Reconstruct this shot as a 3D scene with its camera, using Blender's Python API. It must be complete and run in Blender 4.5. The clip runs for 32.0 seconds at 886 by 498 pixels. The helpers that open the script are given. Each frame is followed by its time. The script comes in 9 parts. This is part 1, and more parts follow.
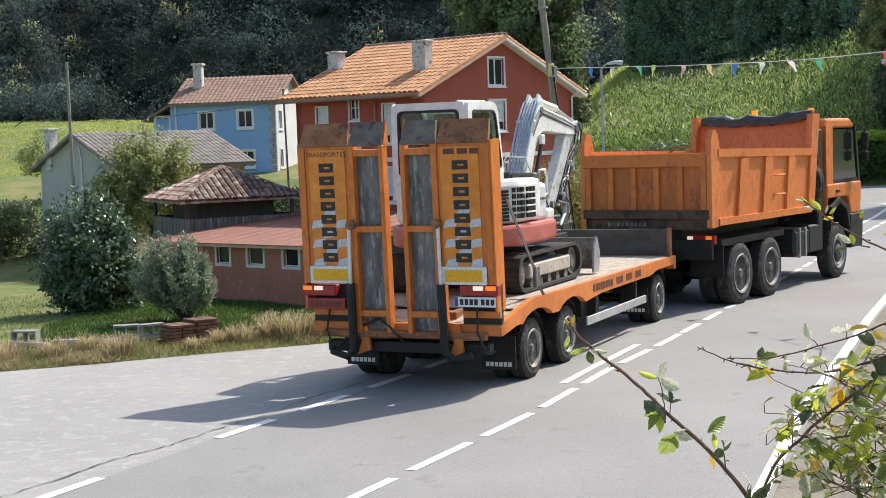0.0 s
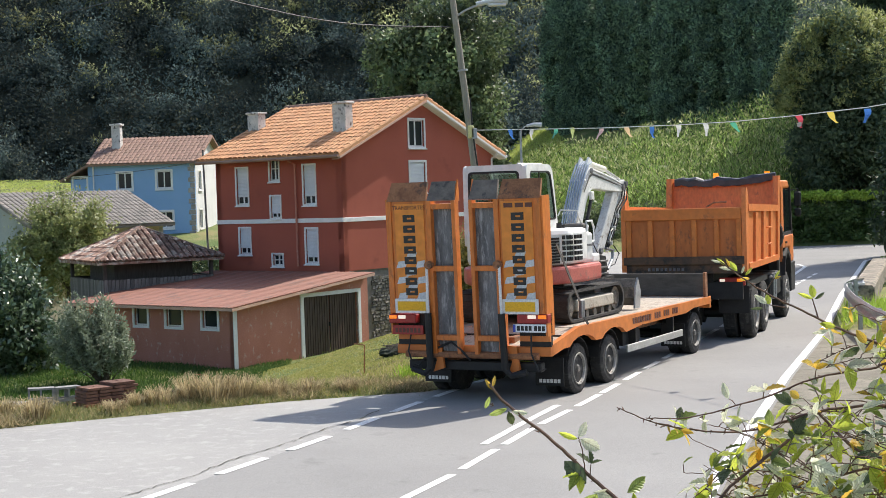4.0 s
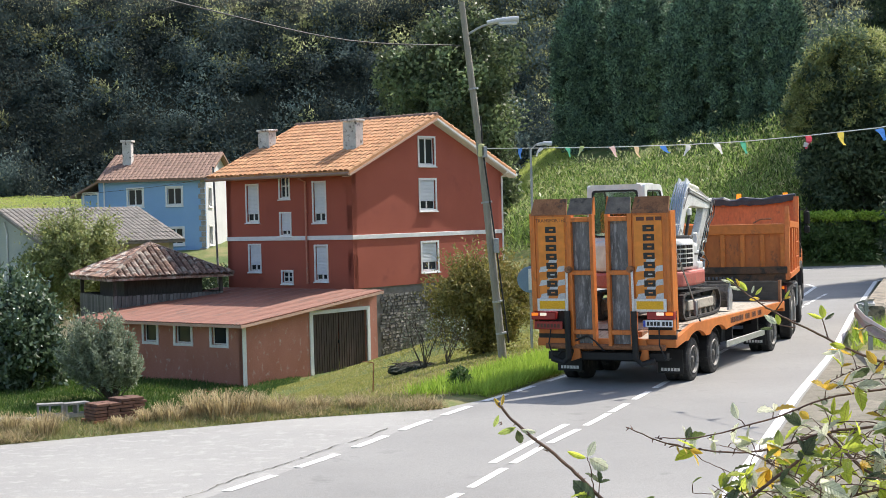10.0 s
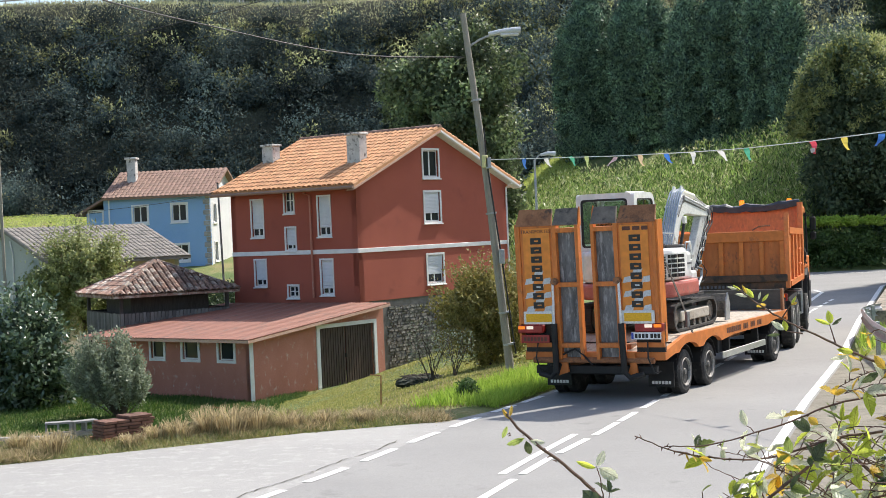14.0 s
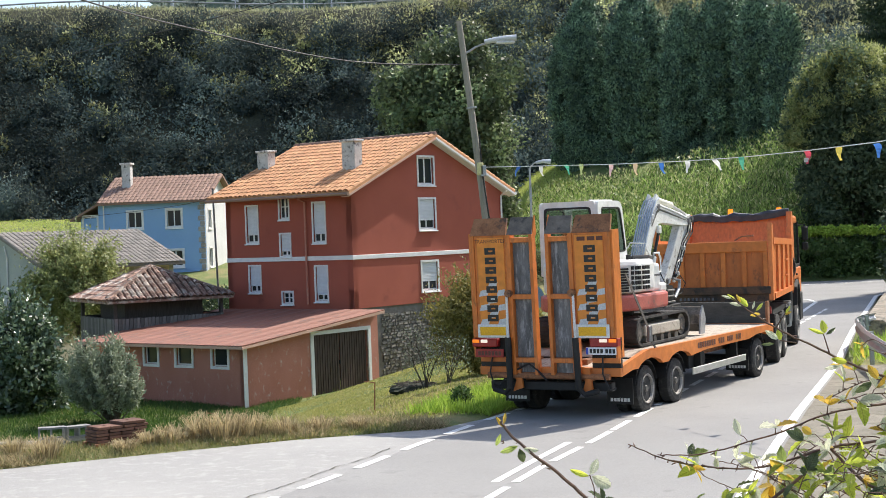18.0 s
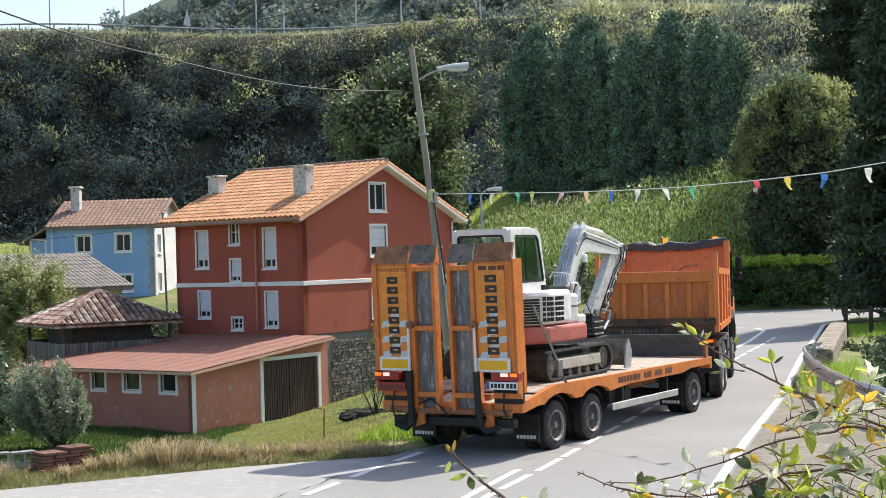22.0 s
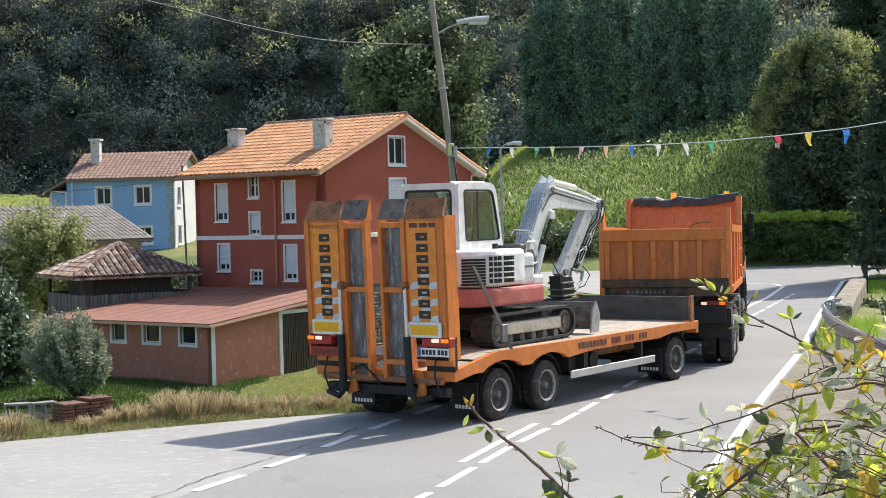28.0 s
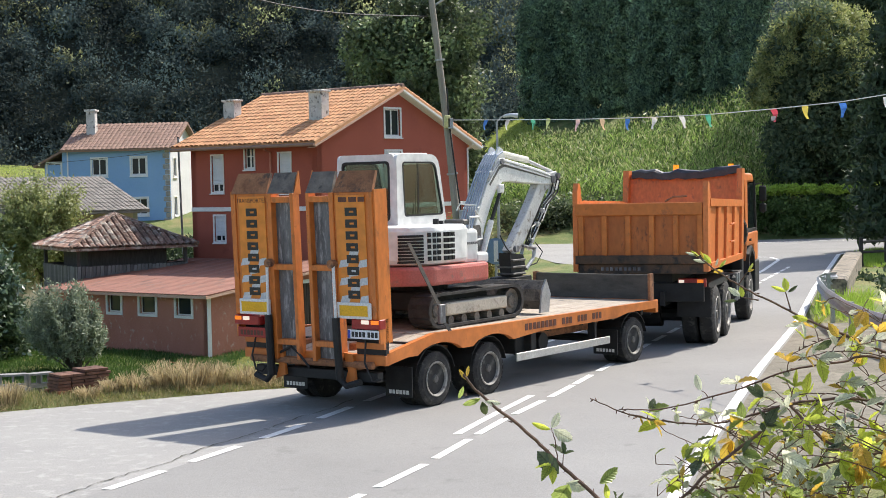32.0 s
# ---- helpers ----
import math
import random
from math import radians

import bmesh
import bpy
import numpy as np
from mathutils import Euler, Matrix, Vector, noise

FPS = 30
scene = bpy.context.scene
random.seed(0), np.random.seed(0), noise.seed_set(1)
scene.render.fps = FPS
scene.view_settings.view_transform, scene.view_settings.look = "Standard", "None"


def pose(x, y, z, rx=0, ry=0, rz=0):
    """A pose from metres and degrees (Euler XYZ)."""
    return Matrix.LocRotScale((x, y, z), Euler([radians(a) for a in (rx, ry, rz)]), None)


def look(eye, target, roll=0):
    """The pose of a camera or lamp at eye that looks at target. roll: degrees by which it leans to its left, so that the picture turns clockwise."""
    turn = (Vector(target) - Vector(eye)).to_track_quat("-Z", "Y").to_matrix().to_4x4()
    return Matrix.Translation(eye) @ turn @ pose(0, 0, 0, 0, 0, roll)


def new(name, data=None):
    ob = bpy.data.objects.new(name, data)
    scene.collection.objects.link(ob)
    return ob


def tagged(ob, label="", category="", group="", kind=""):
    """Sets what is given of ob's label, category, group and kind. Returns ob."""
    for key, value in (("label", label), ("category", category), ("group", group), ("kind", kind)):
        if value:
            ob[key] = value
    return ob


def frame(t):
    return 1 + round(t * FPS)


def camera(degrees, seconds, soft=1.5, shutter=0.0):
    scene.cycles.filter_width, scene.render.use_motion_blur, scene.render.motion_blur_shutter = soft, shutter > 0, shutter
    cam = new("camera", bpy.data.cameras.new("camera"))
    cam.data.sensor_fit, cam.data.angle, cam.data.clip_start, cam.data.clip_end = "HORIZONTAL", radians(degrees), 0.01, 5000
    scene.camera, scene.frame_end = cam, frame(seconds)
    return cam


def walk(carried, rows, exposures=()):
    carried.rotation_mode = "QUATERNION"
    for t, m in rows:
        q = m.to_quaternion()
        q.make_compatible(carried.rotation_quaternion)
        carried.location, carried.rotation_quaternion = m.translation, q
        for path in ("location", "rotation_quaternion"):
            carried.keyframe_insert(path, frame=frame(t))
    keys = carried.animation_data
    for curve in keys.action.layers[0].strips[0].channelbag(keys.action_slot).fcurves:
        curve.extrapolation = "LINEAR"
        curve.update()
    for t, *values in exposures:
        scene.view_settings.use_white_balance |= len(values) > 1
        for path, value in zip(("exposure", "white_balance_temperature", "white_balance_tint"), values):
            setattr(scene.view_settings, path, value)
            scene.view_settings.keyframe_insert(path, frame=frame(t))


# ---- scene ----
# ---- camera and its path ----
cam = camera(33.0, 32.0, soft=0.7)
EYE = (0.0, 0.0, 3.1)
CAMERA_ROWS = [
    (0, 3.01, -4.31, 1.89),
    (0.5, 2.59, -3.79, 1.76),
    (1, 1.74, -3.56, 1.65),
    (1.5, 0.90, -3.41, 1.53),
    (2, 0.74, -2.85, 1.59),
    (2.5, 0.27, -2.32, 1.84),
    (3, -0.22, -2.12, 1.80),
    (3.5, -0.01, -2.08, 1.75),
    (5.5, -0.30, -1.99, 1.93),
    (6, -0.36, -1.86, 1.94),
    (6.5, -0.31, -1.86, 1.96),
    (7, -0.23, -1.80, 1.78),
    (7.5, -0.18, -1.66, 1.59),
    (8, -0.21, -1.69, 1.68),
    (8.5, -0.15, -1.66, 1.62),
    (9, -0.00, -1.58, 1.43),
    (9.5, 0.26, -1.50, 1.42),
    (10, 0.34, -1.37, 1.45),
    (10.5, 0.29, -1.44, 1.42),
    (11, 0.72, -1.30, 1.68),
    (11.5, 0.88, -1.17, 1.86),
    (12, 1.04, -1.16, 1.92),
    (12.5, 0.95, -1.04, 2.06),
    (13, 0.82, -0.85, 2.15),
    (13.5, 0.60, -0.91, 2.26),
    (14, 0.53, -0.91, 2.43),
    (14.5, 0.51, -0.89, 2.12),
    (16.5, 0.51, -1.22, 2.44),
    (17, 0.44, -1.05, 2.27),
    (17.5, 0.38, -0.89, 2.12),
    (18, 0.33, -0.64, 2.08),
    (18.5, 0.42, -0.46, 2.12),
    (19, 0.44, -0.30, 2.12),
    (19.5, 0.48, -0.34, 1.96),
    (20, 0.55, -0.32, 1.90),
    (20.5, 0.40, -0.10, 1.88),
    (21, 0.03, 0.16, 1.76),
    (21.5, -0.99, 0.20, 1.66),
    (22, -1.55, 0.32, 1.65),
    (22.5, -1.44, 0.37, 1.49),
    (23, -1.38, 0.33, 1.41),
    (23.5, -1.29, 0.11, 1.39),
    (24, -1.36, -0.10, 1.31),
    (24.5, -1.42, -0.16, 1.42),
    (26.5, -1.55, 0.23, 1.55),
    (27, -1.32, 0.17, 1.48),
    (27.5, -0.99, -1.00, 1.39),
    (28, -0.82, -1.42, 1.35),
    (28.5, -0.83, -1.52, 1.23),
    (29, -0.90, -1.77, 1.24),
    (29.5, -0.98, -1.97, 1.33),
    (30, -1.03, -2.37, 1.38),
    (30.5, -1.14, -2.63, 1.40),
    (31, -1.13, -2.59, 1.31),
    (31.5, -1.03, -2.44, 1.12),
    (32, -0.97, -2.49, 1.17),
]
walk(cam, [(t, pose(*EYE, 90 + p, r, y)) for t, y, p, r in CAMERA_ROWS],
     exposures=[(0.0, 0.37, 6600, 10), (8.0, 0.47, 6600, 10), (20.0, 0.52, 6600, 10), (32.0, 0.45, 6600, 10)])

# trailer and truck: seconds, place of the right rear tyre on the road, heading
TRAILER_ROWS = [
    (0, 0.07, 18.86, 21.4),
    (0.5, 0.30, 19.30, 21.9),
    (1, 0.52, 19.78, 22.6),
    (1.5, 0.73, 20.24, 23.5),
    (2, 0.99, 20.73, 24.3),
    (2.5, 1.21, 21.20, 25.3),
    (3, 1.48, 21.74, 26.1),
    (3.5, 1.75, 22.28, 27.0),
    (5.5, 2.83, 24.24, 28.3),
    (6, 3.10, 24.70, 28.1),
    (6.5, 3.36, 25.14, 27.9),
    (7, 3.61, 25.58, 27.6),
    (7.5, 3.84, 25.98, 27.3),
    (8, 4.04, 26.30, 26.8),
    (8.5, 4.20, 26.53, 26.2),
    (9, 4.25, 26.64, 25.8),
    (9.5, 4.25, 26.66, 25.8),
    (10, 4.25, 26.66, 26.2),
    (10.5, 4.24, 26.66, 26.2),
    (11, 4.25, 26.66, 26.1),
    (11.5, 4.25, 26.64, 26.2),
    (12, 4.20, 26.54, 26.3),
    (12.5, 4.11, 26.37, 26.6),
    (13, 4.04, 26.20, 26.5),
    (13.5, 3.94, 26.09, 27.0),
    (14, 3.87, 25.97, 27.5),
    (14.5, 3.78, 25.86, 27.7),
    (16.5, 3.44, 25.25, 29.2),
    (17, 3.34, 25.10, 29.5),
    (17.5, 3.26, 24.96, 29.8),
    (18, 3.16, 24.84, 30.2),
    (18.5, 3.07, 24.67, 30.7),
    (19, 2.97, 24.51, 31.0),
    (19.5, 2.89, 24.38, 31.3),
    (20, 2.78, 24.25, 31.7),
    (20.5, 2.69, 24.10, 32.1),
    (21, 2.58, 23.95, 32.7),
    (21.5, 2.48, 23.83, 33.1),
    (22, 2.37, 23.71, 33.5),
    (22.5, 2.28, 23.58, 33.9),
    (23, 2.18, 23.43, 34.3),
    (23.5, 2.07, 23.28, 34.6),
    (24, 1.96, 23.14, 34.9),
    (24.5, 1.86, 22.98, 35.2),
    (26.5, 1.44, 22.45, 36.2),
    (27, 1.32, 22.30, 36.5),
    (27.5, 1.19, 22.15, 36.8),
    (28, 1.09, 22.02, 36.8),
    (28.5, 0.99, 21.90, 37.1),
    (29, 0.90, 21.77, 37.1),
    (29.5, 0.78, 21.65, 37.2),
    (30, 0.66, 21.49, 37.5),
    (30.5, 0.53, 21.34, 37.6),
    (31, 0.41, 21.18, 37.8),
    (31.5, 0.31, 21.01, 37.8),
    (32, 0.21, 20.78, 37.1),
]
TRUCK_ROWS = [
    (0, 3.77, 26.27, 31.6),
    (0.5, 4.06, 26.75, 30.4),
    (1, 4.38, 27.25, 29.4),
    (1.5, 4.71, 27.74, 28.3),
    (2, 5.07, 28.25, 27.1),
    (2.5, 5.42, 28.74, 25.9),
    (3, 5.78, 29.31, 24.6),
    (3.5, 6.08, 29.88, 22.7),
    (5.5, 6.93, 32.09, 13.8),
    (6, 7.09, 32.60, 13.2),
    (6.5, 7.29, 33.05, 13.3),
    (7, 7.48, 33.50, 13.6),
    (7.5, 7.64, 33.91, 14.1),
    (8, 7.75, 34.25, 14.5),
    (8.5, 7.81, 34.50, 14.9),
    (9, 7.78, 34.63, 15.2),
    (9.5, 7.78, 34.64, 15.4),
    (10, 7.81, 34.61, 15.5),
    (10.5, 7.80, 34.61, 15.6),
    (11, 7.79, 34.60, 15.7),
    (11.5, 7.79, 34.57, 15.8),
    (12, 7.75, 34.45, 15.9),
    (12.5, 7.69, 34.26, 16.0),
    (13, 7.61, 34.09, 16.2),
    (13.5, 7.56, 33.96, 16.4),
    (14, 7.53, 33.83, 16.6),
    (14.5, 7.45, 33.73, 16.8),
    (16.5, 7.23, 33.07, 17.7),
    (17, 7.16, 32.92, 17.7),
    (17.5, 7.12, 32.77, 17.7),
    (18, 7.06, 32.62, 17.7),
    (18.5, 7.02, 32.42, 17.7),
    (19, 6.95, 32.24, 17.8),
    (19.5, 6.91, 32.10, 17.8),
    (20, 6.84, 31.94, 17.8),
    (20.5, 6.81, 31.78, 17.5),
    (21, 6.77, 31.61, 17.0),
    (21.5, 6.73, 31.48, 16.2),
    (22, 6.67, 31.37, 15.2),
    (22.5, 6.63, 31.24, 14.3),
    (23, 6.57, 31.08, 13.5),
    (23.5, 6.50, 30.93, 12.9),
    (24, 6.44, 30.77, 12.7),
    (24.5, 6.40, 30.58, 12.7),
    (26.5, 6.26, 29.91, 13.5),
    (27, 6.22, 29.72, 13.8),
    (27.5, 6.17, 29.54, 14.2),
    (28, 6.11, 29.38, 14.5),
    (28.5, 6.09, 29.24, 14.9),
    (29, 6.03, 29.11, 15.5),
    (29.5, 5.98, 28.97, 16.1),
    (30, 5.93, 28.78, 16.8),
    (30.5, 5.87, 28.60, 17.6),
    (31, 5.81, 28.42, 18.3),
    (31.5, 5.75, 28.23, 19.1),
    (32, 5.61, 28.04, 19.8),
]
# ---- sky, sun, exposure ----
SUN_TO = Vector((0.473, 0.425, 0.772)).normalized()
world = bpy.data.worlds.new("sky")
scene.world = world
world.use_nodes = True
_nt = world.node_tree
_sky = _nt.nodes.new("ShaderNodeTexSky")
_sky.sky_type = "NISHITA"
_sky.sun_disc = False
_sky.sun_elevation = math.asin(SUN_TO.z)
_sky.sun_rotation = math.atan2(SUN_TO.x, SUN_TO.y)
_sky.air_density, _sky.dust_density, _sky.ozone_density = 1.0, 2.0, 1.0
_nt.links.new(_sky.outputs[0], _nt.nodes["Background"].inputs[0])
_nt.nodes["Background"].inputs[1].default_value = 0.165
sun_data = bpy.data.lights.new("sun", "SUN")
sun_data.energy, sun_data.angle, sun_data.color = 4.5, radians(0.53), (1.0, 0.95, 0.87)
sun = new("sun", sun_data)
sun.matrix_world = look(SUN_TO * 100, (0, 0, 0))


# ---- materials ----
def surf(name, c1, c2, scale=4.0, rough=0.7, bump=0.2, metal=0.0, fine=40.0, c3=None, spots=0.0, spot_scale=6.0, stretch=(1, 1, 1), coat=0.0, vary=0.0, depth=0.02, local=True):
    """Two-scale noise between c1 and c2, a third colour in spots, grain and bump; vary shifts the value from object to object."""
    m = bpy.data.materials.new(name)
    m.use_nodes = True
    nt = m.node_tree
    N, L = nt.nodes, nt.links
    bsdf = N["Principled BSDF"]
    bsdf.inputs["Roughness"].default_value = rough
    bsdf.inputs["Metallic"].default_value = metal
    bsdf.inputs["Coat Weight"].default_value = coat
    tc = N.new("ShaderNodeTexCoord")
    mp = N.new("ShaderNodeMapping")
    mp.inputs["Scale"].default_value = stretch
    L.new(tc.outputs["Object"], mp.inputs[0])
    big = N.new("ShaderNodeTexNoise")
    big.inputs["Scale"].default_value = scale
    big.inputs["Detail"].default_value = 5
    big.inputs["Roughness"].default_value = 0.62
    small = N.new("ShaderNodeTexNoise")
    small.inputs["Scale"].default_value = fine
    small.inputs["Detail"].default_value = 3
    for n in (big, small):
        L.new(mp.outputs[0], n.inputs["Vector"])
    ramp = N.new("ShaderNodeMapRange")
    ramp.inputs[1].default_value, ramp.inputs[2].default_value = 0.32, 0.68
    L.new(big.outputs[0], ramp.inputs[0])
    mix = N.new("ShaderNodeMix")
    mix.data_type = "RGBA"
    mix.inputs["A"].default_value, mix.inputs["B"].default_value = (*c1, 1), (*c2, 1)
    L.new(ramp.outputs[0], mix.inputs["Factor"])
    col = mix.outputs["Result"]
    grain = N.new("ShaderNodeMapRange")
    grain.inputs[1].default_value, grain.inputs[2].default_value = 0.25, 0.75
    grain.inputs[3].default_value, grain.inputs[4].default_value = 0.82, 1.15
    L.new(small.outputs[0], grain.inputs[0])
    g = N.new("ShaderNodeMix")
    g.data_type, g.blend_type = "RGBA", "MULTIPLY"
    g.inputs["Factor"].default_value = 1.0
    L.new(col, g.inputs["A"])
    L.new(grain.outputs[0], g.inputs["B"])
    col = g.outputs["Result"]
    if c3 is not None:
        sp = N.new("ShaderNodeTexNoise")
        sp.inputs["Scale"].default_value = spot_scale
        sp.inputs["Detail"].default_value = 6
        sp.inputs["Roughness"].default_value = 0.7
        L.new(mp.outputs[0], sp.inputs["Vector"])
        r3 = N.new("ShaderNodeMapRange")
        r3.inputs[1].default_value = 1.0 - spots - 0.06
        r3.inputs[2].default_value = 1.0 - spots + 0.06
        L.new(sp.outputs[0], r3.inputs[0])
        m3 = N.new("ShaderNodeMix")
        m3.data_type = "RGBA"
        m3.inputs["B"].default_value = (*c3, 1)
        L.new(r3.outputs[0], m3.inputs["Factor"])
        L.new(col, m3.inputs["A"])
        col = m3.outputs["Result"]
    if vary:
        oi = N.new("ShaderNodeObjectInfo")
        vr = N.new("ShaderNodeMapRange")
        vr.inputs[3].default_value, vr.inputs[4].default_value = 1 - vary, 1 + vary
        L.new(oi.outputs["Random"], vr.inputs[0])
        mv = N.new("ShaderNodeMix")
        mv.data_type, mv.blend_type = "RGBA", "MULTIPLY"
        mv.inputs["Factor"].default_value = 1.0
        L.new(col, mv.inputs["A"])
        L.new(vr.outputs[0], mv.inputs["B"])
        col = mv.outputs["Result"]
    L.new(col, bsdf.inputs["Base Color"])
    if bump:
        bp = N.new("ShaderNodeBump")
        bp.inputs["Strength"].default_value = bump
        bp.inputs["Distance"].default_value = depth
        L.new(small.outputs[0], bp.inputs["Height"])
        L.new(bp.outputs[0], bsdf.inputs["Normal"])
    return m


def leafy(name, c1, c2, rough=0.5, trans=0.25, c3=None, spec=0.45):
    """Foliage: colour by island, part of the light goes through."""
    m = bpy.data.materials.new(name)
    m.use_nodes = True
    nt = m.node_tree
    N, L = nt.nodes, nt.links
    bsdf = N["Principled BSDF"]
    bsdf.inputs["Roughness"].default_value = rough
    bsdf.inputs["Specular IOR Level"].default_value = spec
    geo = N.new("ShaderNodeNewGeometry")
    ramp = N.new("ShaderNodeValToRGB")
    e = ramp.color_ramp.elements
    e[0].color, e[1].color = (*c1, 1), (*c2, 1)
    if c3 is not None:
        k = e.new(0.93)
        k.color = (*c2, 1)
        e[-1].color = (*c3, 1)
    L.new(geo.outputs["Random Per Island"], ramp.inputs[0])
    L.new(ramp.outputs[0], bsdf.inputs["Base Color"])
    tr = N.new("ShaderNodeBsdfTranslucent")
    L.new(ramp.outputs[0], tr.inputs[0])
    mx = N.new("ShaderNodeMixShader")
    mx.inputs[0].default_value = trans
    L.new(bsdf.outputs[0], mx.inputs[1])
    L.new(tr.outputs[0], mx.inputs[2])
    L.new(mx.outputs[0], N["Material Output"].inputs[0])
    return m


def glass_mat(name, tint=(0.02, 0.025, 0.03), rough=0.05, see=0.0):
    m = bpy.data.materials.new(name)
    m.use_nodes = True
    b = m.node_tree.nodes["Principled BSDF"]
    b.inputs["Base Color"].default_value = (*tint, 1)
    b.inputs["Roughness"].default_value = rough
    b.inputs["Transmission Weight"].default_value = see
    b.inputs["IOR"].default_value = 1.45
    return m


def clear_glass(name, tint, gloss=0.08):
    """Thin tinted pane: mostly see-through, with a weak mirror on top."""
    m = bpy.data.materials.new(name)
    m.use_nodes = True
    nt = m.node_tree
    see, shine, mix = nt.nodes.new("ShaderNodeBsdfTransparent"), nt.nodes.new("ShaderNodeBsdfGlossy"), nt.nodes.new("ShaderNodeMixShader")
    see.inputs[0].default_value = (*tint, 1)
    shine.inputs["Roughness"].default_value = 0.03
    mix.inputs[0].default_value = gloss
    nt.links.new(see.outputs[0], mix.inputs[1])
    nt.links.new(shine.outputs[0], mix.inputs[2])
    nt.links.new(mix.outputs[0], nt.nodes["Material Output"].inputs[0])
    return m


def glow_mat(name, color, strength):
    m = bpy.data.materials.new(name)
    m.use_nodes = True
    b = m.node_tree.nodes["Principled BSDF"]
    b.inputs["Base Color"].default_value = (*color, 1)
    b.inputs["Roughness"].default_value = 0.25
    b.inputs["Emission Color"].default_value = (*color, 1)
    b.inputs["Emission Strength"].default_value = strength
    return m


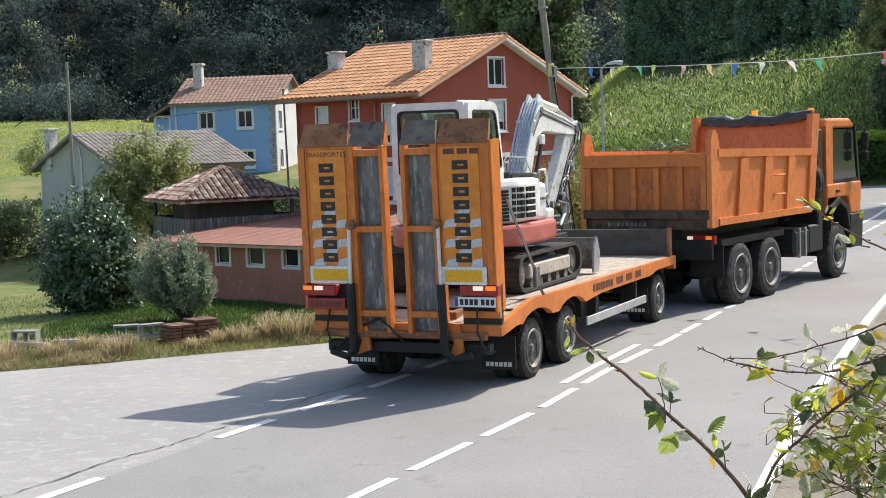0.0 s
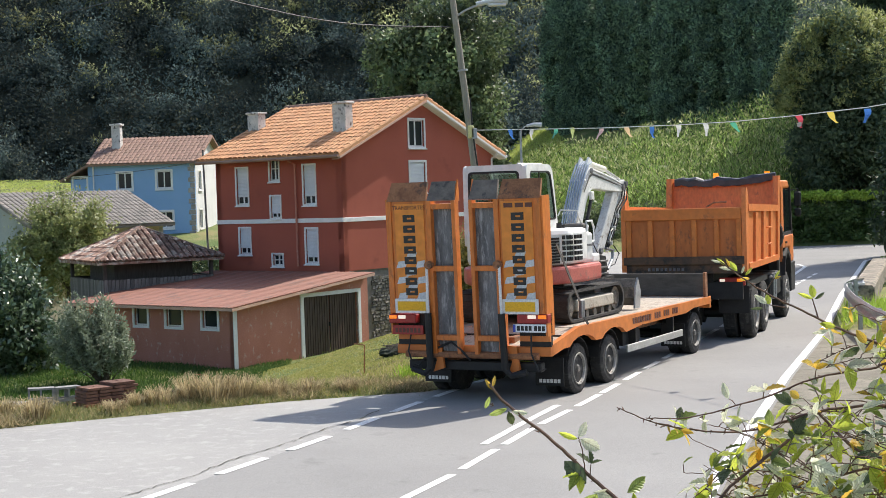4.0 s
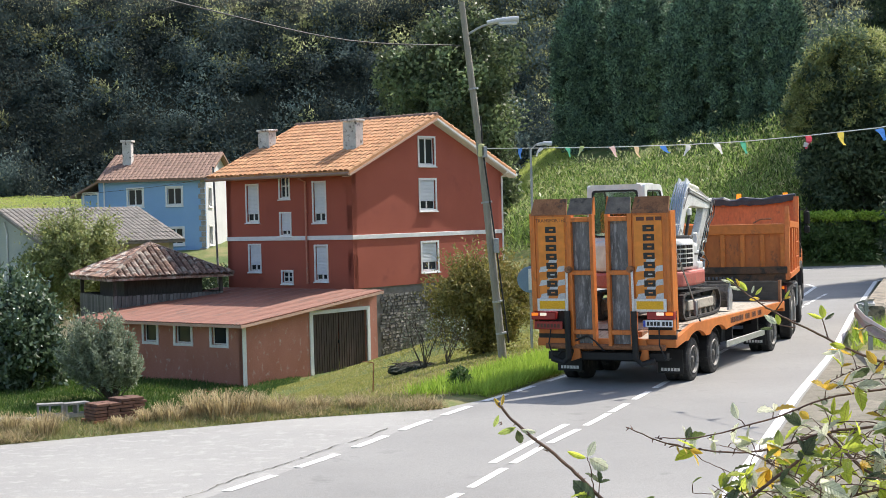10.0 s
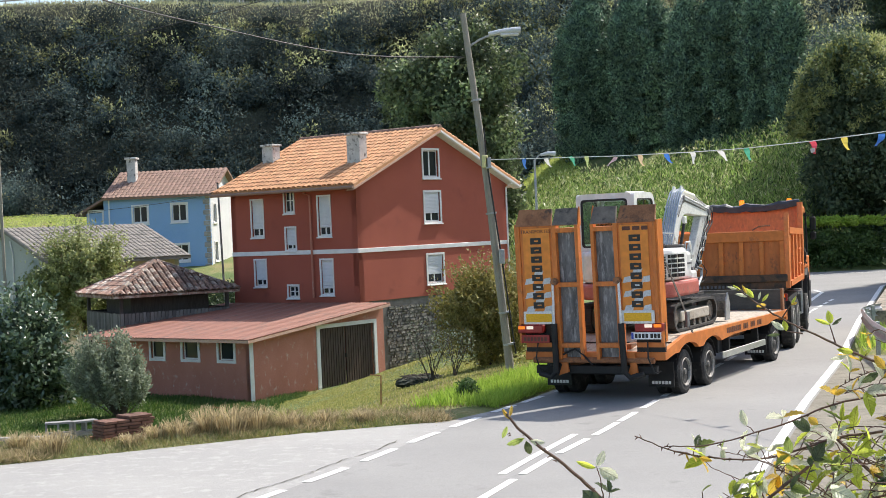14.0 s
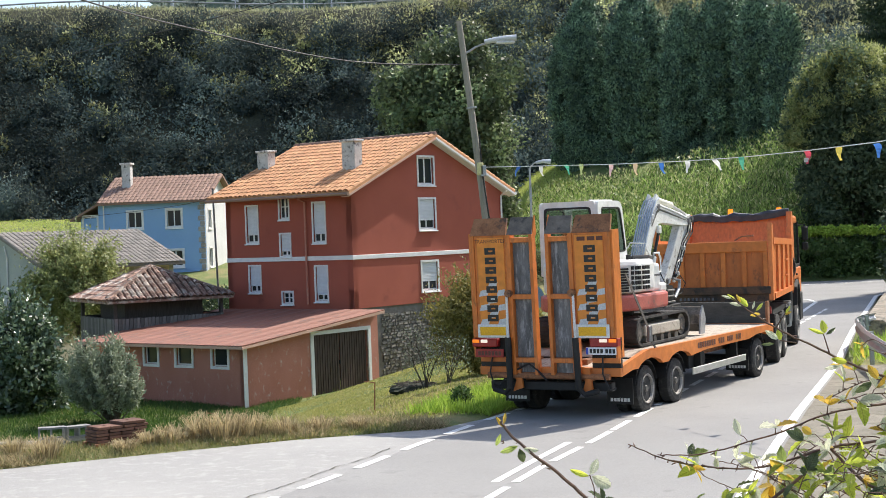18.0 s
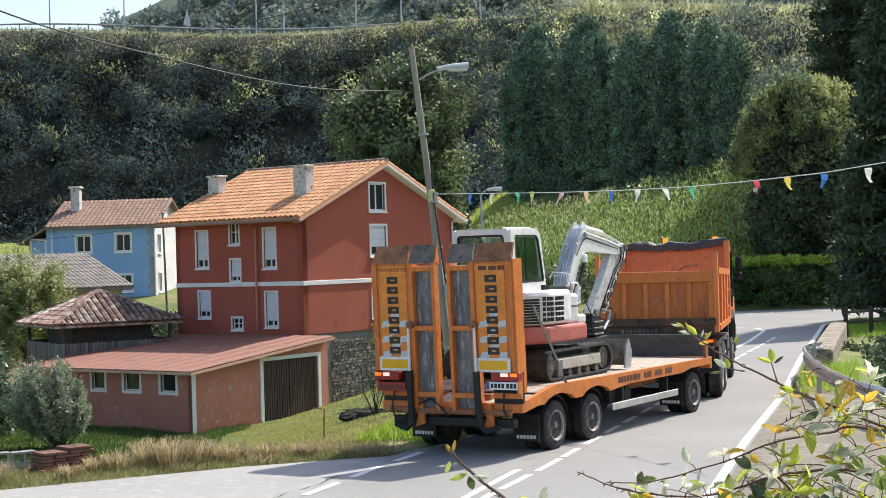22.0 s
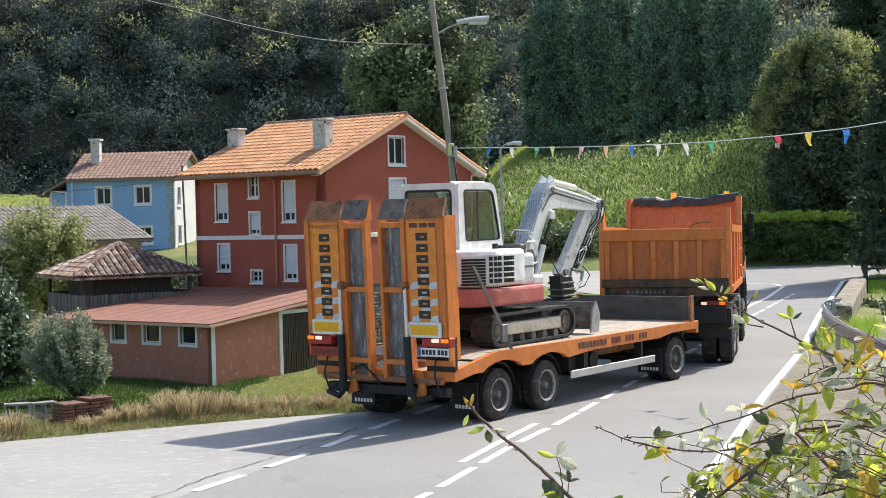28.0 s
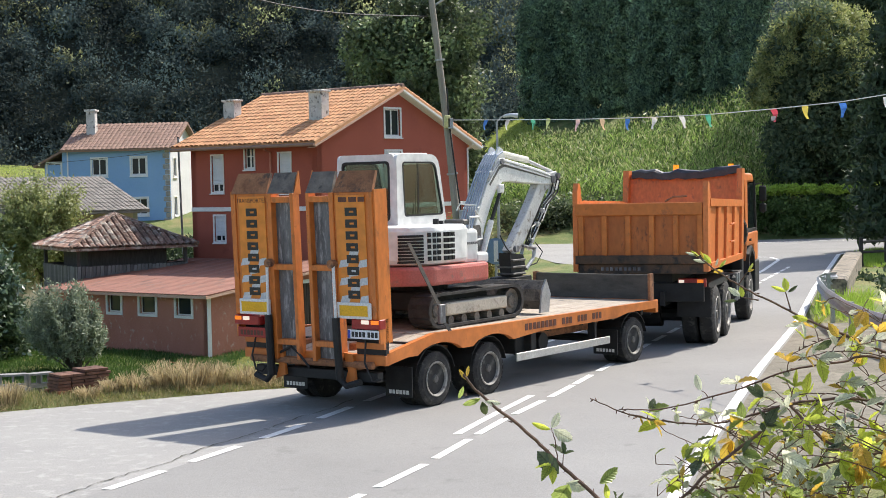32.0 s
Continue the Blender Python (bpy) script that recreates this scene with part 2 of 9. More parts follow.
M = {
    "asphalt": surf("asphalt", (0.215, 0.211, 0.204), (0.265, 0.26, 0.25), 0.35, 0.85, 0.5, fine=60, c3=(0.18, 0.177, 0.172), spots=0.36, spot_scale=1.4, depth=0.008),
    "concrete": surf("apron", (0.265, 0.26, 0.25), (0.33, 0.324, 0.308), 0.3, 0.9, 0.5, fine=45, c3=(0.36, 0.353, 0.336), spots=0.42, spot_scale=4.5, depth=0.008),
    "paint_white": surf("road paint", (0.72, 0.72, 0.70), (0.8, 0.8, 0.78), 3, 0.7, 0.2, c3=(0.4, 0.4, 0.4), spots=0.36, spot_scale=7, depth=0.003),
    "grass": surf("meadow", (0.085, 0.135, 0.028), (0.185, 0.205, 0.06), 0.25, 0.9, 0.8, fine=18, c3=(0.23, 0.205, 0.08), spots=0.45, spot_scale=0.5, depth=0.08),
    "red_wall": surf("red render", (0.335, 0.083, 0.052), (0.385, 0.1, 0.062), 0.5, 0.9, 0.25, fine=30, c3=(0.28, 0.072, 0.048), spots=0.36, spot_scale=0.8),
    "shed_wall": surf("weathered pink render", (0.42, 0.165, 0.11), (0.5, 0.215, 0.155), 0.6, 0.9, 0.4, fine=25, c3=(0.56, 0.45, 0.37), spots=0.37, spot_scale=3.4, stretch=(1.3, 1.3, 0.8)),
    "blue_wall": surf("blue render", (0.235, 0.4, 0.65), (0.28, 0.45, 0.69), 0.5, 0.9, 0.2),
    "white_wall": surf("white render", (0.6, 0.61, 0.62), (0.7, 0.71, 0.72), 0.6, 0.9, 0.2),
    "grey_wall": surf("greenish render", (0.4, 0.43, 0.4), (0.48, 0.5, 0.46), 0.5, 0.9, 0.2),
    "trim": surf("white paint", (0.7, 0.69, 0.67), (0.8, 0.79, 0.77), 2, 0.6, 0.1),
    "stone": surf("rubble stone", (0.15, 0.138, 0.12), (0.3, 0.275, 0.24), 3.0, 0.9, 0.8, fine=12, vary=0.35, depth=0.03),
    "mortar": surf("mortar", (0.14, 0.13, 0.115), (0.21, 0.195, 0.175), 4, 0.95, 0.5),
    "tile_orange": surf("clay tile", (0.52, 0.24, 0.11), (0.66, 0.36, 0.18), 2.2, 0.8, 0.25, vary=0.16, fine=20),
    "tile_brown": surf("brown tile", (0.25, 0.155, 0.115), (0.33, 0.205, 0.155), 2.2, 0.8, 0.25, vary=0.14),
    "tile_grey": surf("grey tile", (0.2, 0.185, 0.165), (0.28, 0.255, 0.225), 2.0, 0.85, 0.25, vary=0.14),
    "tile_old": surf("old clay tile", (0.13, 0.068, 0.05), (0.36, 0.22, 0.16), 3.5, 0.85, 0.4, vary=0.35, c3=(0.5, 0.44, 0.37), spots=0.44, spot_scale=2.2),
    "shed_roof": surf("red corrugated sheet", (0.21, 0.085, 0.058), (0.29, 0.12, 0.08), 0.7, 0.7, 0.15, c3=(0.15, 0.075, 0.055), spots=0.43, spot_scale=0.7, stretch=(1, 3, 1)),
    "dark_wood": surf("weathered dark wood", (0.035, 0.03, 0.027), (0.075, 0.065, 0.058), 4, 0.85, 0.4, vary=0.25, stretch=(3, 3, 0.5)),
    "wood": surf("pole wood", (0.25, 0.23, 0.19), (0.36, 0.33, 0.28), 3, 0.9, 0.4, stretch=(5, 5, 0.4)),
    "orange": surf("orange paint", (0.55, 0.15, 0.024), (0.67, 0.195, 0.034), 1.6, 0.42, 0.08, c3=(0.26, 0.085, 0.03), spots=0.38, spot_scale=5.5, coat=0.1, fine=16, stretch=(1, 1, 0.45)),
    "orange_worn": surf("worn orange paint", (0.53, 0.15, 0.027), (0.62, 0.19, 0.038), 1.6, 0.5, 0.1, c3=(0.24, 0.085, 0.035), spots=0.35, spot_scale=3.0, fine=7),
    "truck_orange": surf("faded orange truck paint", (0.6, 0.165, 0.04), (0.72, 0.22, 0.06), 1.4, 0.45, 0.08, c3=(0.3, 0.1, 0.04), spots=0.37, spot_scale=6, fine=18, stretch=(1, 1, 0.5)),
    "rust": surf("rusty steel", (0.2, 0.085, 0.04), (0.38, 0.17, 0.08), 5, 0.85, 0.4, c3=(0.09, 0.055, 0.04), spots=0.42, spot_scale=6),
    "steel_grey": surf("bare dark steel", (0.085, 0.085, 0.09), (0.19, 0.19, 0.2), 3, 0.5, 0.25, metal=0.3, c3=(0.34, 0.34, 0.35), spots=0.43, spot_scale=4, stretch=(3, 3, 0.6), fine=30),
    "black": surf("black paint", (0.006, 0.006, 0.0065), (0.018, 0.018, 0.018), 5, 0.65, 0.15),
    "rubber": surf("tyre rubber", (0.014, 0.014, 0.0145), (0.04, 0.038, 0.036), 6, 0.85, 0.3, c3=(0.09, 0.085, 0.075), spots=0.4, spot_scale=7),
    "rim": surf("dusty steel rim", (0.24, 0.225, 0.205), (0.4, 0.38, 0.35), 9, 0.6, 0.2, metal=0.15, c3=(0.13, 0.12, 0.105), spots=0.42, spot_scale=12),
    "excavator_white": surf("white machine paint", (0.66, 0.66, 0.64), (0.76, 0.76, 0.74), 2.5, 0.45, 0.08, c3=(0.45, 0.42, 0.38), spots=0.24, spot_scale=9, coat=0.1, fine=7),
    "arm_white": surf("scuffed grey-white paint", (0.62, 0.62, 0.6), (0.78, 0.78, 0.75), 4, 0.5, 0.15, c3=(0.22, 0.2, 0.18), spots=0.36, spot_scale=11),
    "dull_red": surf("faded red paint", (0.4, 0.09, 0.075), (0.5, 0.14, 0.11), 3, 0.5, 0.1, c3=(0.25, 0.12, 0.1), spots=0.36),
    "mud": surf("muddy steel", (0.13, 0.115, 0.095), (0.24, 0.21, 0.17), 5, 0.85, 0.5, c3=(0.06, 0.055, 0.05), spots=0.42),
    "deck": surf("worn deck boards", (0.33, 0.28, 0.225), (0.46, 0.4, 0.33), 3, 0.85, 0.4, c3=(0.2, 0.16, 0.12), spots=0.4, spot_scale=4, vary=0.15, stretch=(4, 0.6, 1)),
    "alu": surf("aluminium", (0.5, 0.5, 0.5), (0.62, 0.62, 0.61), 4, 0.4, 0.1, metal=0.8),
    "galv": surf("galvanised steel", (0.34, 0.35, 0.36), (0.46, 0.47, 0.48), 5, 0.5, 0.15, metal=0.6),
    "tarp": surf("dark tarpaulin", (0.03, 0.035, 0.045), (0.06, 0.065, 0.08), 4, 0.5, 0.4, fine=12, depth=0.03),
    "yellow_refl": surf("yellow reflector", (0.78, 0.4, 0.008), (0.82, 0.45, 0.012), 6, 0.4, 0.05),
    "red_refl": surf("red reflector", (0.28, 0.015, 0.015), (0.36, 0.025, 0.022), 6, 0.35, 0.05),
    "sign_yellow": surf("yellow-orange panel", (0.7, 0.225, 0.028), (0.76, 0.26, 0.036), 1.5, 0.4, 0.05, fine=7),
    "lettering": surf("black lettering", (0.015, 0.015, 0.015), (0.025, 0.025, 0.025), 6, 0.5, 0),
    "letter_brown": surf("dark red lettering", (0.1, 0.03, 0.02), (0.12, 0.04, 0.025), 6, 0.5, 0),
    "hatch_white": surf("grey-white hazard stripe", (0.5, 0.52, 0.55), (0.6, 0.61, 0.63), 5, 0.4, 0.05),
    "plate": surf("white plate", (0.75, 0.76, 0.78), (0.8, 0.8, 0.82), 5, 0.4, 0),
    "plate_blue": surf("blue plate field", (0.03, 0.06, 0.4), (0.04, 0.08, 0.45), 5, 0.4, 0),
    "lamp_red": glow_mat("red lamp glass", (0.6, 0.03, 0.02), 0.25),
    "lamp_orange": glow_mat("amber lamp glass", (1.0, 0.24, 0.02), 0.4),
    "lamp_white": glow_mat("white lamp glass", (0.75, 0.62, 0.52), 0.6),
    "beacon": glow_mat("orange beacon", (1.0, 0.26, 0.01), 0.8),
    "glass": glass_mat("dark window glass"),
    "machine_glass": clear_glass("clear cab glass", (0.62, 0.72, 0.68)),
    "cab_glass": glass_mat("cab glass", (0.012, 0.016, 0.016), 0.06),
    "shutter": surf("white roller shutter", (0.62, 0.64, 0.67), (0.7, 0.72, 0.75), 2, 0.6, 0.1),
    "door_brown": surf("brown sheet door", (0.055, 0.035, 0.028), (0.085, 0.055, 0.045), 2, 0.6, 0.1),
    "brick_red": surf("red brick", (0.12, 0.058, 0.038), (0.2, 0.1, 0.068), 5, 0.9, 0.4, vary=0.25),
    "block_grey": surf("concrete block", (0.2, 0.195, 0.185), (0.32, 0.31, 0.295), 5, 0.95, 0.5),
    "bark": surf("bark", (0.06, 0.048, 0.036), (0.12, 0.1, 0.08), 5, 0.95, 0.6, stretch=(4, 4, 0.6)),
    "stem": surf("bramble stem", (0.09, 0.045, 0.035), (0.19, 0.1, 0.07), 30, 0.6, 0.1, fine=200),
}
M["sign_back"] = surf("blue-grey sign back", (0.16, 0.25, 0.36), (0.2, 0.3, 0.42), 3, 0.5, 0.05, metal=0.1)


# ---- mesh helpers ----
def mesh_ob(name, bm, mat, parent=None, label="", smooth=False):
    me = bpy.data.meshes.new(name)
    bm.to_mesh(me)
    bm.free()
    for m in mat if isinstance(mat, (list, tuple)) else (mat,):
        me.materials.append(M[m] if isinstance(m, str) else m)
    if smooth:
        for p in me.polygons:
            p.use_smooth = True
    ob = new(name, me)
    if parent is not None:
        ob.parent = parent
    if label:
        ob["label"] = label
    return ob


def part(name, bm, mat, parent, label="", smooth=False):
    return mesh_ob(name, bm, mat, parent, label, smooth)


def thing(name, m, label, category, group="", kind=""):
    ob = new(name)
    ob.empty_display_size = 0.2
    ob.matrix_basis = m
    return tagged(ob, label, category, group, kind)


def box(bm, x0, y0, z0, x1, y1, z1, bevel=0.0, mi=0, m=None):
    vs = [bm.verts.new(p) for p in ((x0, y0, z0), (x1, y0, z0), (x1, y1, z0), (x0, y1, z0), (x0, y0, z1), (x1, y0, z1), (x1, y1, z1), (x0, y1, z1))]
    fs = [bm.faces.new([vs[i] for i in q]) for q in ((3, 2, 1, 0), (4, 5, 6, 7), (0, 1, 5, 4), (1, 2, 6, 5), (2, 3, 7, 6), (3, 0, 4, 7))]
    for f in fs:
        f.material_index = mi
    if bevel:
        es = list({e for f in fs for e in f.edges})
        r = bmesh.ops.bevel(bm, geom=es, offset=bevel, segments=1, affect="EDGES", profile=0.5)
        vs = list({v for f in r["faces"] for v in f.verts} | {v for v in vs if v.is_valid})
    if m is not None:
        bmesh.ops.transform(bm, matrix=m, verts=[v for v in vs if v.is_valid])
    return vs


def bm_box(*a, **k):
    bm = bmesh.new()
    box(bm, *a, **k)
    return bm


def prism(bm, pts, d, mi=0):
    """Closed polygon pts (3D, in order) pushed along the vector d."""
    d = Vector(d)
    a = [bm.verts.new(p) for p in pts]
    b = [bm.verts.new(Vector(p) + d) for p in pts]
    n = len(pts)
    fs = [bm.faces.new(a[::-1]), bm.faces.new(b)]
    for i in range(n):
        j = (i + 1) % n
        fs.append(bm.faces.new((a[i], a[j], b[j], b[i])))
    for f in fs:
        f.material_index = mi
    return a + b


def bm_prism(pts, d):
    bm = bmesh.new()
    prism(bm, pts, d)
    bmesh.ops.recalc_face_normals(bm, faces=bm.faces[:])
    return bm


def tube(bm, pts, r, n=8, r1=None, mi=0):
    """A round bar along a line of points."""
    pts = [Vector(p) for p in pts]
    rings = []
    up = Vector((0.13, 0.21, 1)).normalized()
    for i, p in enumerate(pts):
        d = (pts[min(i + 1, len(pts) - 1)] - pts[max(i - 1, 0)]).normalized()
        a = d.cross(up)
        if a.length < 0.05:
            a = d.cross(Vector((1, 0, 0)))
        a.normalize()
        b = d.cross(a)
        rr = r if r1 is None else r + (r1 - r) * i / (len(pts) - 1)
        rings.append([bm.verts.new(p + (a * math.cos(2 * math.pi * k / n) + b * math.sin(2 * math.pi * k / n)) * rr) for k in range(n)])
    for u, v in zip(rings, rings[1:]):
        for k in range(n):
            bm.faces.new((u[k], u[(k + 1) % n], v[(k + 1) % n], v[k])).material_index = mi
    for ring in (rings[0][::-1], rings[-1]):
        bm.faces.new(ring).material_index = mi


def bm_tube(pts, r, n=8, r1=None):
    bm = bmesh.new()
    tube(bm, pts, r, n, r1)
    return bm


def lathe(bm, prof, n=24, axis="x", c=(0, 0, 0), mi=0, cap=True):
    """Profile of (along, radius) turned round an axis through c."""
    rings = []
    for a, r in prof:
        ring = []
        for k in range(n):
            t = 2 * math.pi * k / n
            p = (a, r * math.cos(t), r * math.sin(t)) if axis == "x" else (r * math.cos(t), r * math.sin(t), a)
            ring.append(bm.verts.new(Vector(p) + Vector(c)))
        rings.append(ring)
    for u, v in zip(rings, rings[1:]):
        for k in range(n):
            bm.faces.new((u[k], u[(k + 1) % n], v[(k + 1) % n], v[k])).material_index = mi
    for ring in (rings[0][::-1], rings[-1]):
        if cap:
            bm.faces.new(ring).material_index = mi
    bmesh.ops.recalc_face_normals(bm, faces=bm.faces[:])


def write(body, size, mat, parent, m, name="lettering", depth=0.003, vertical=False, label="", space=1.0):
    """Raised lettering in the built-in font, as a mesh."""
    cu = bpy.data.curves.new(name, "FONT")
    cu.body = "\n".join(body) if vertical else body
    cu.size, cu.align_x, cu.align_y, cu.extrude = size, "CENTER", "CENTER", depth
    cu.space_line = space
    cu.resolution_u = 2
    tmp = bpy.data.objects.new(name, cu)
    scene.collection.objects.link(tmp)
    dg = bpy.context.evaluated_depsgraph_get()
    me = bpy.data.meshes.new_from_object(tmp.evaluated_get(dg))
    bpy.data.objects.remove(tmp)
    me.materials.clear()
    me.materials.append(M[mat])
    ob = new(name, me)
    ob.parent = parent
    ob.matrix_basis = m
    if label:
        ob["label"] = label
    return ob


# ---- ground ----
def sstep(t):
    t = np.clip(t, 0.0, 1.0)
    return t * t * (3 - 2 * t)


VERGE = [(-40, 9.0), (-16, 17.0), (-6.63, 20.83), (-2.5, 22.9), (-0.3, 23.6), (0.6, 24.9), (1.75, 27.6), (4.2, 33), (6.6, 40), (8.2, 46.5), (7.0, 52), (5.2, 57), (4.8, 62), (5.5, 75), (6.0, 82), (-2, 92)]
RIGHT_EDGE = [(-2.0, -4.0), (0.2, 6), (2.95, 15.8), (5.57, 24.0), (7.94, 31.0), (11.09, 41.3), (14.4, 51.6), (16.6, 58.5), (18.9, 62.5), (24, 65.2), (34, 66.5), (60, 66)]


def verge_dist(x, y):
    """Distance beyond the edge of the paved ground, positive on the field side."""
    best = np.full(np.shape(x), 1e9)
    sign = np.ones(np.shape(x))
    for (x0, y0), (x1, y1) in zip(VERGE, VERGE[1:]):
        dx, dy = x1 - x0, y1 - y0
        t = np.clip(((x - x0) * dx + (y - y0) * dy) / (dx * dx + dy * dy), 0, 1)
        d = np.hypot(x - x0 - t * dx, y - y0 - t * dy)
        s = np.sign(dx * (y - y0) - dy * (x - x0))
        upd = d < best
        best = np.where(upd, d, best)
        sign = np.where(upd, s, sign)
    return best * sign


_re = np.array(RIGHT_EDGE)


def ground_z(x, y):
    x, y = np.asarray(x, float), np.asarray(y, float)
    d = verge_dist(x, y)
    width = 18 - 12 * sstep((y - 48) / 14)
    low = 0.03 * sstep(d / 0.3) - 3.15 * sstep((d - 0.3) / width) + np.interp(y, [70, 100, 138], [0, 4.1, 8.0]) * sstep(d / 5)
    low = low + 1.25 * sstep((-25 - x) / 4) * sstep((y - 106) / 18)
    low = np.where(d > 0, low, -0.07)
    north = np.interp(y, [74, 77, 84, 112, 122, 140], [0, 0.8, 1.8, 5.6, 7.7, 9.6]) + (x - 8) * 0.27 * np.clip((y - 78) / 16, 0, 1)
    north = np.where(y > 74, north, -0.07)
    w = sstep((x + 4) / 13) * sstep((y - 73) / 4)
    z = low * (1 - w) + np.maximum(north, low) * w
    # right of the road: verge, stream bed beyond the wall
    e = x - np.interp(y, _re[:, 1], _re[:, 0])
    side = np.where((e > 0.5) & (y < 62), 0.02 - 1.6 * sstep((e - 1.4) / 2.5) * sstep((y - 28) / 8) * (1 - sstep((y - 46.5) / 3)), z)
    z = np.where((e > 0.5) & (y < 62) & (d < 0), side, z)
    # bank on which the camera stands
    z = np.where(d < 0, z + 1.5 * sstep((9.0 - y) / 6) + 1.3 * sstep((e - 1.0) / 3) * sstep((19 - y) / 8), z)
    crest = 30.3 - 0.012 * (x + 40) + 0.5 * np.sin(x * 0.11)
    p = np.interp(y + 3 * np.sin(x * 0.05), [134, 142, 158, 170, 172], [0, 0.12, 0.62, 0.98, 1.0])
    z = z * (1 - p) + crest * p
    bump = 0.05 * np.sin(x * 1.3 + 1.1 * np.sin(y * 0.9)) * np.sin(y * 1.1) + 0.12 * np.sin(x * 0.31) * np.sin(y * 0.27)
    return z + bump * sstep((d - 0.3) / 4) + 0.0


M["dust"] = surf("dusty worn ground", (0.15, 0.135, 0.105), (0.24, 0.215, 0.17), 1.2, 0.95, 0.6, fine=25, c3=(0.11, 0.11, 0.07), spots=0.42, spot_scale=2.5)
# dark earth; on the embankment the colour also holds the shade between shrubs
M["undergrowth"] = surf("dark earth and scrub shade", (0.02, 0.026, 0.015), (0.045, 0.05, 0.028), 0.3, 0.95, 0.8, fine=4, depth=0.3)


def grid_mesh(name, xs, ys, fz, mat, label, category):
    X, Y = np.meshgrid(xs, ys)
    Zz = fz(X, Y)
    verts = np.stack([X.ravel(), Y.ravel(), Zz.ravel()], 1)
    nx, ny = len(xs), len(ys)
    idx = np.arange(nx * ny).reshape(ny, nx)
    faces = np.stack([idx[:-1, :-1].ravel(), idx[:-1, 1:].ravel(), idx[1:, 1:].ravel(), idx[1:, :-1].ravel()], 1)
    me = bpy.data.meshes.new(name)
    me.from_pydata(verts.tolist(), [], faces.tolist())
    me.materials.append(M[mat])
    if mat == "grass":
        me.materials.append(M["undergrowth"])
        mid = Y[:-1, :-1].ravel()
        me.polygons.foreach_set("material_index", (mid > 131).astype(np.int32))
    for p in me.polygons:
        p.use_smooth = True
    return tagged(new(name, me), label, category, kind="structure")


_xs = np.concatenate([np.arange(-150, -40, 5.0), np.arange(-40, 40, 0.7), np.arange(40, 151, 5.0)])
_ys = np.concatenate([np.arange(-30, 14, 2.0), np.arange(14, 62, 0.5), np.arange(62, 180, 2.0), np.arange(180, 401, 10.0)])
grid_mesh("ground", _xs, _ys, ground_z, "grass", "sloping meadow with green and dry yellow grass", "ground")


def far_z(x, y):
    t = (y - 390) / 380
    peak = np.interp(x, [-400, -190, -120, -60, 60, 200, 500], [40, 84, 108, 132, 160, 175, 190])
    return 24 + peak * sstep(t) + 5 * np.sin(x * 0.03 + y * 0.013) * sstep(t * 3) + 3 * np.sin(x * 0.11 - y * 0.05) * sstep(t * 2)


M["forest"] = surf("far forest", (0.045, 0.085, 0.05), (0.12, 0.17, 0.1), 0.06, 0.9, 1.0, fine=0.35, depth=1.5, c3=(0.03, 0.055, 0.04), spots=0.45, spot_scale=0.12)
grid_mesh("backdrop", np.arange(-700, 701, 25.0), np.arange(380, 960, 20.0), far_z, "forest", "distant wooded mountainside", "mountain")


def sheet(name, pts, z, mat, label, category, parent=None, thick=0.0):
    bm = bmesh.new()
    vs = [bm.verts.new((x, y, z)) for x, y in pts]
    f = bm.faces.new(vs)
    bmesh.ops.triangulate(bm, faces=[f])
    bmesh.ops.recalc_face_normals(bm, faces=bm.faces[:])
    if bm.faces[:][0].normal.z < 0:
        bmesh.ops.reverse_faces(bm, faces=bm.faces[:])
    ob = mesh_ob(name, bm, mat)
    return tagged(ob, label, category, kind="structure")


LEFT_LINE = [(-9.2, 1.0), (-3.29, 15.43), (-1.66, 19.1), (-0.56, 22.0), (0.46, 24.42), (1.85, 27.4), (4.3, 33), (6.8, 40), (8.6, 46.5), (10.6, 53), (12, 58)]
apron_pts = VERGE + [(-2, 95), (12, 95), (12, 74.5), (60, 75), (60, 60)] + [(x, y) for x, y in RIGHT_EDGE[::-1][1:]] + [(-2, -6), (-40, -6)]
sheet("pavement", apron_pts, 0.0, "concrete", "pale worn concrete forecourt beside the road", "pavement")
sheet("pavement_1", [(x + 0.02, y) for x, y in RIGHT_EDGE[1:5]] + [(x + 2.6, y) for x, y in RIGHT_EDGE[4:0:-1]], 0.035, "dust", "dusty concrete strip beside the road", "pavement")
road_pts = LEFT_LINE + [(12.6, 66), (11.5, 74), (60, 74.3), (60, 66.2)] + RIGHT_EDGE[::-1][1:]
road = sheet("road", road_pts, 0.006, "asphalt", "sun-bleached grey asphalt road with white lines", "road")


def stripe(pts, w, name="marking"):
    """A painted line along pts."""
    bm = bmesh.new()
    L, R = [], []
    for i, p in enumerate(pts):
        a, b = Vector(pts[max(i - 1, 0)]), Vector(pts[min(i + 1, len(pts) - 1)])
        d = (b - a).normalized()
        n = Vector((-d.y, d.x)) * w / 2
        L.append(bm.verts.new((p[0] + n.x, p[1] + n.y, 0.012)))
        R.append(bm.verts.new((p[0] - n.x, p[1] - n.y, 0.012)))
    for i in range(len(pts) - 1):
        bm.faces.new((R[i], R[i + 1], L[i + 1], L[i]))
    return part(name, bm, "paint_white", road)


def along(pts, s):
    for a, b in zip(pts, pts[1:]):
        a, b = Vector(a), Vector(b)
        l = (b - a).length
        if s <= l:
            return a + (b - a) * (s / l)
        s -= l
    return Vector(pts[-1])


def dashes(pts, start, on, off, w, n):
    s = start
    for i in range(n):
        stripe([tuple(along(pts, s)), tuple(along(pts, s + on / 2)), tuple(along(pts, s + on))], w)
        s += on + off


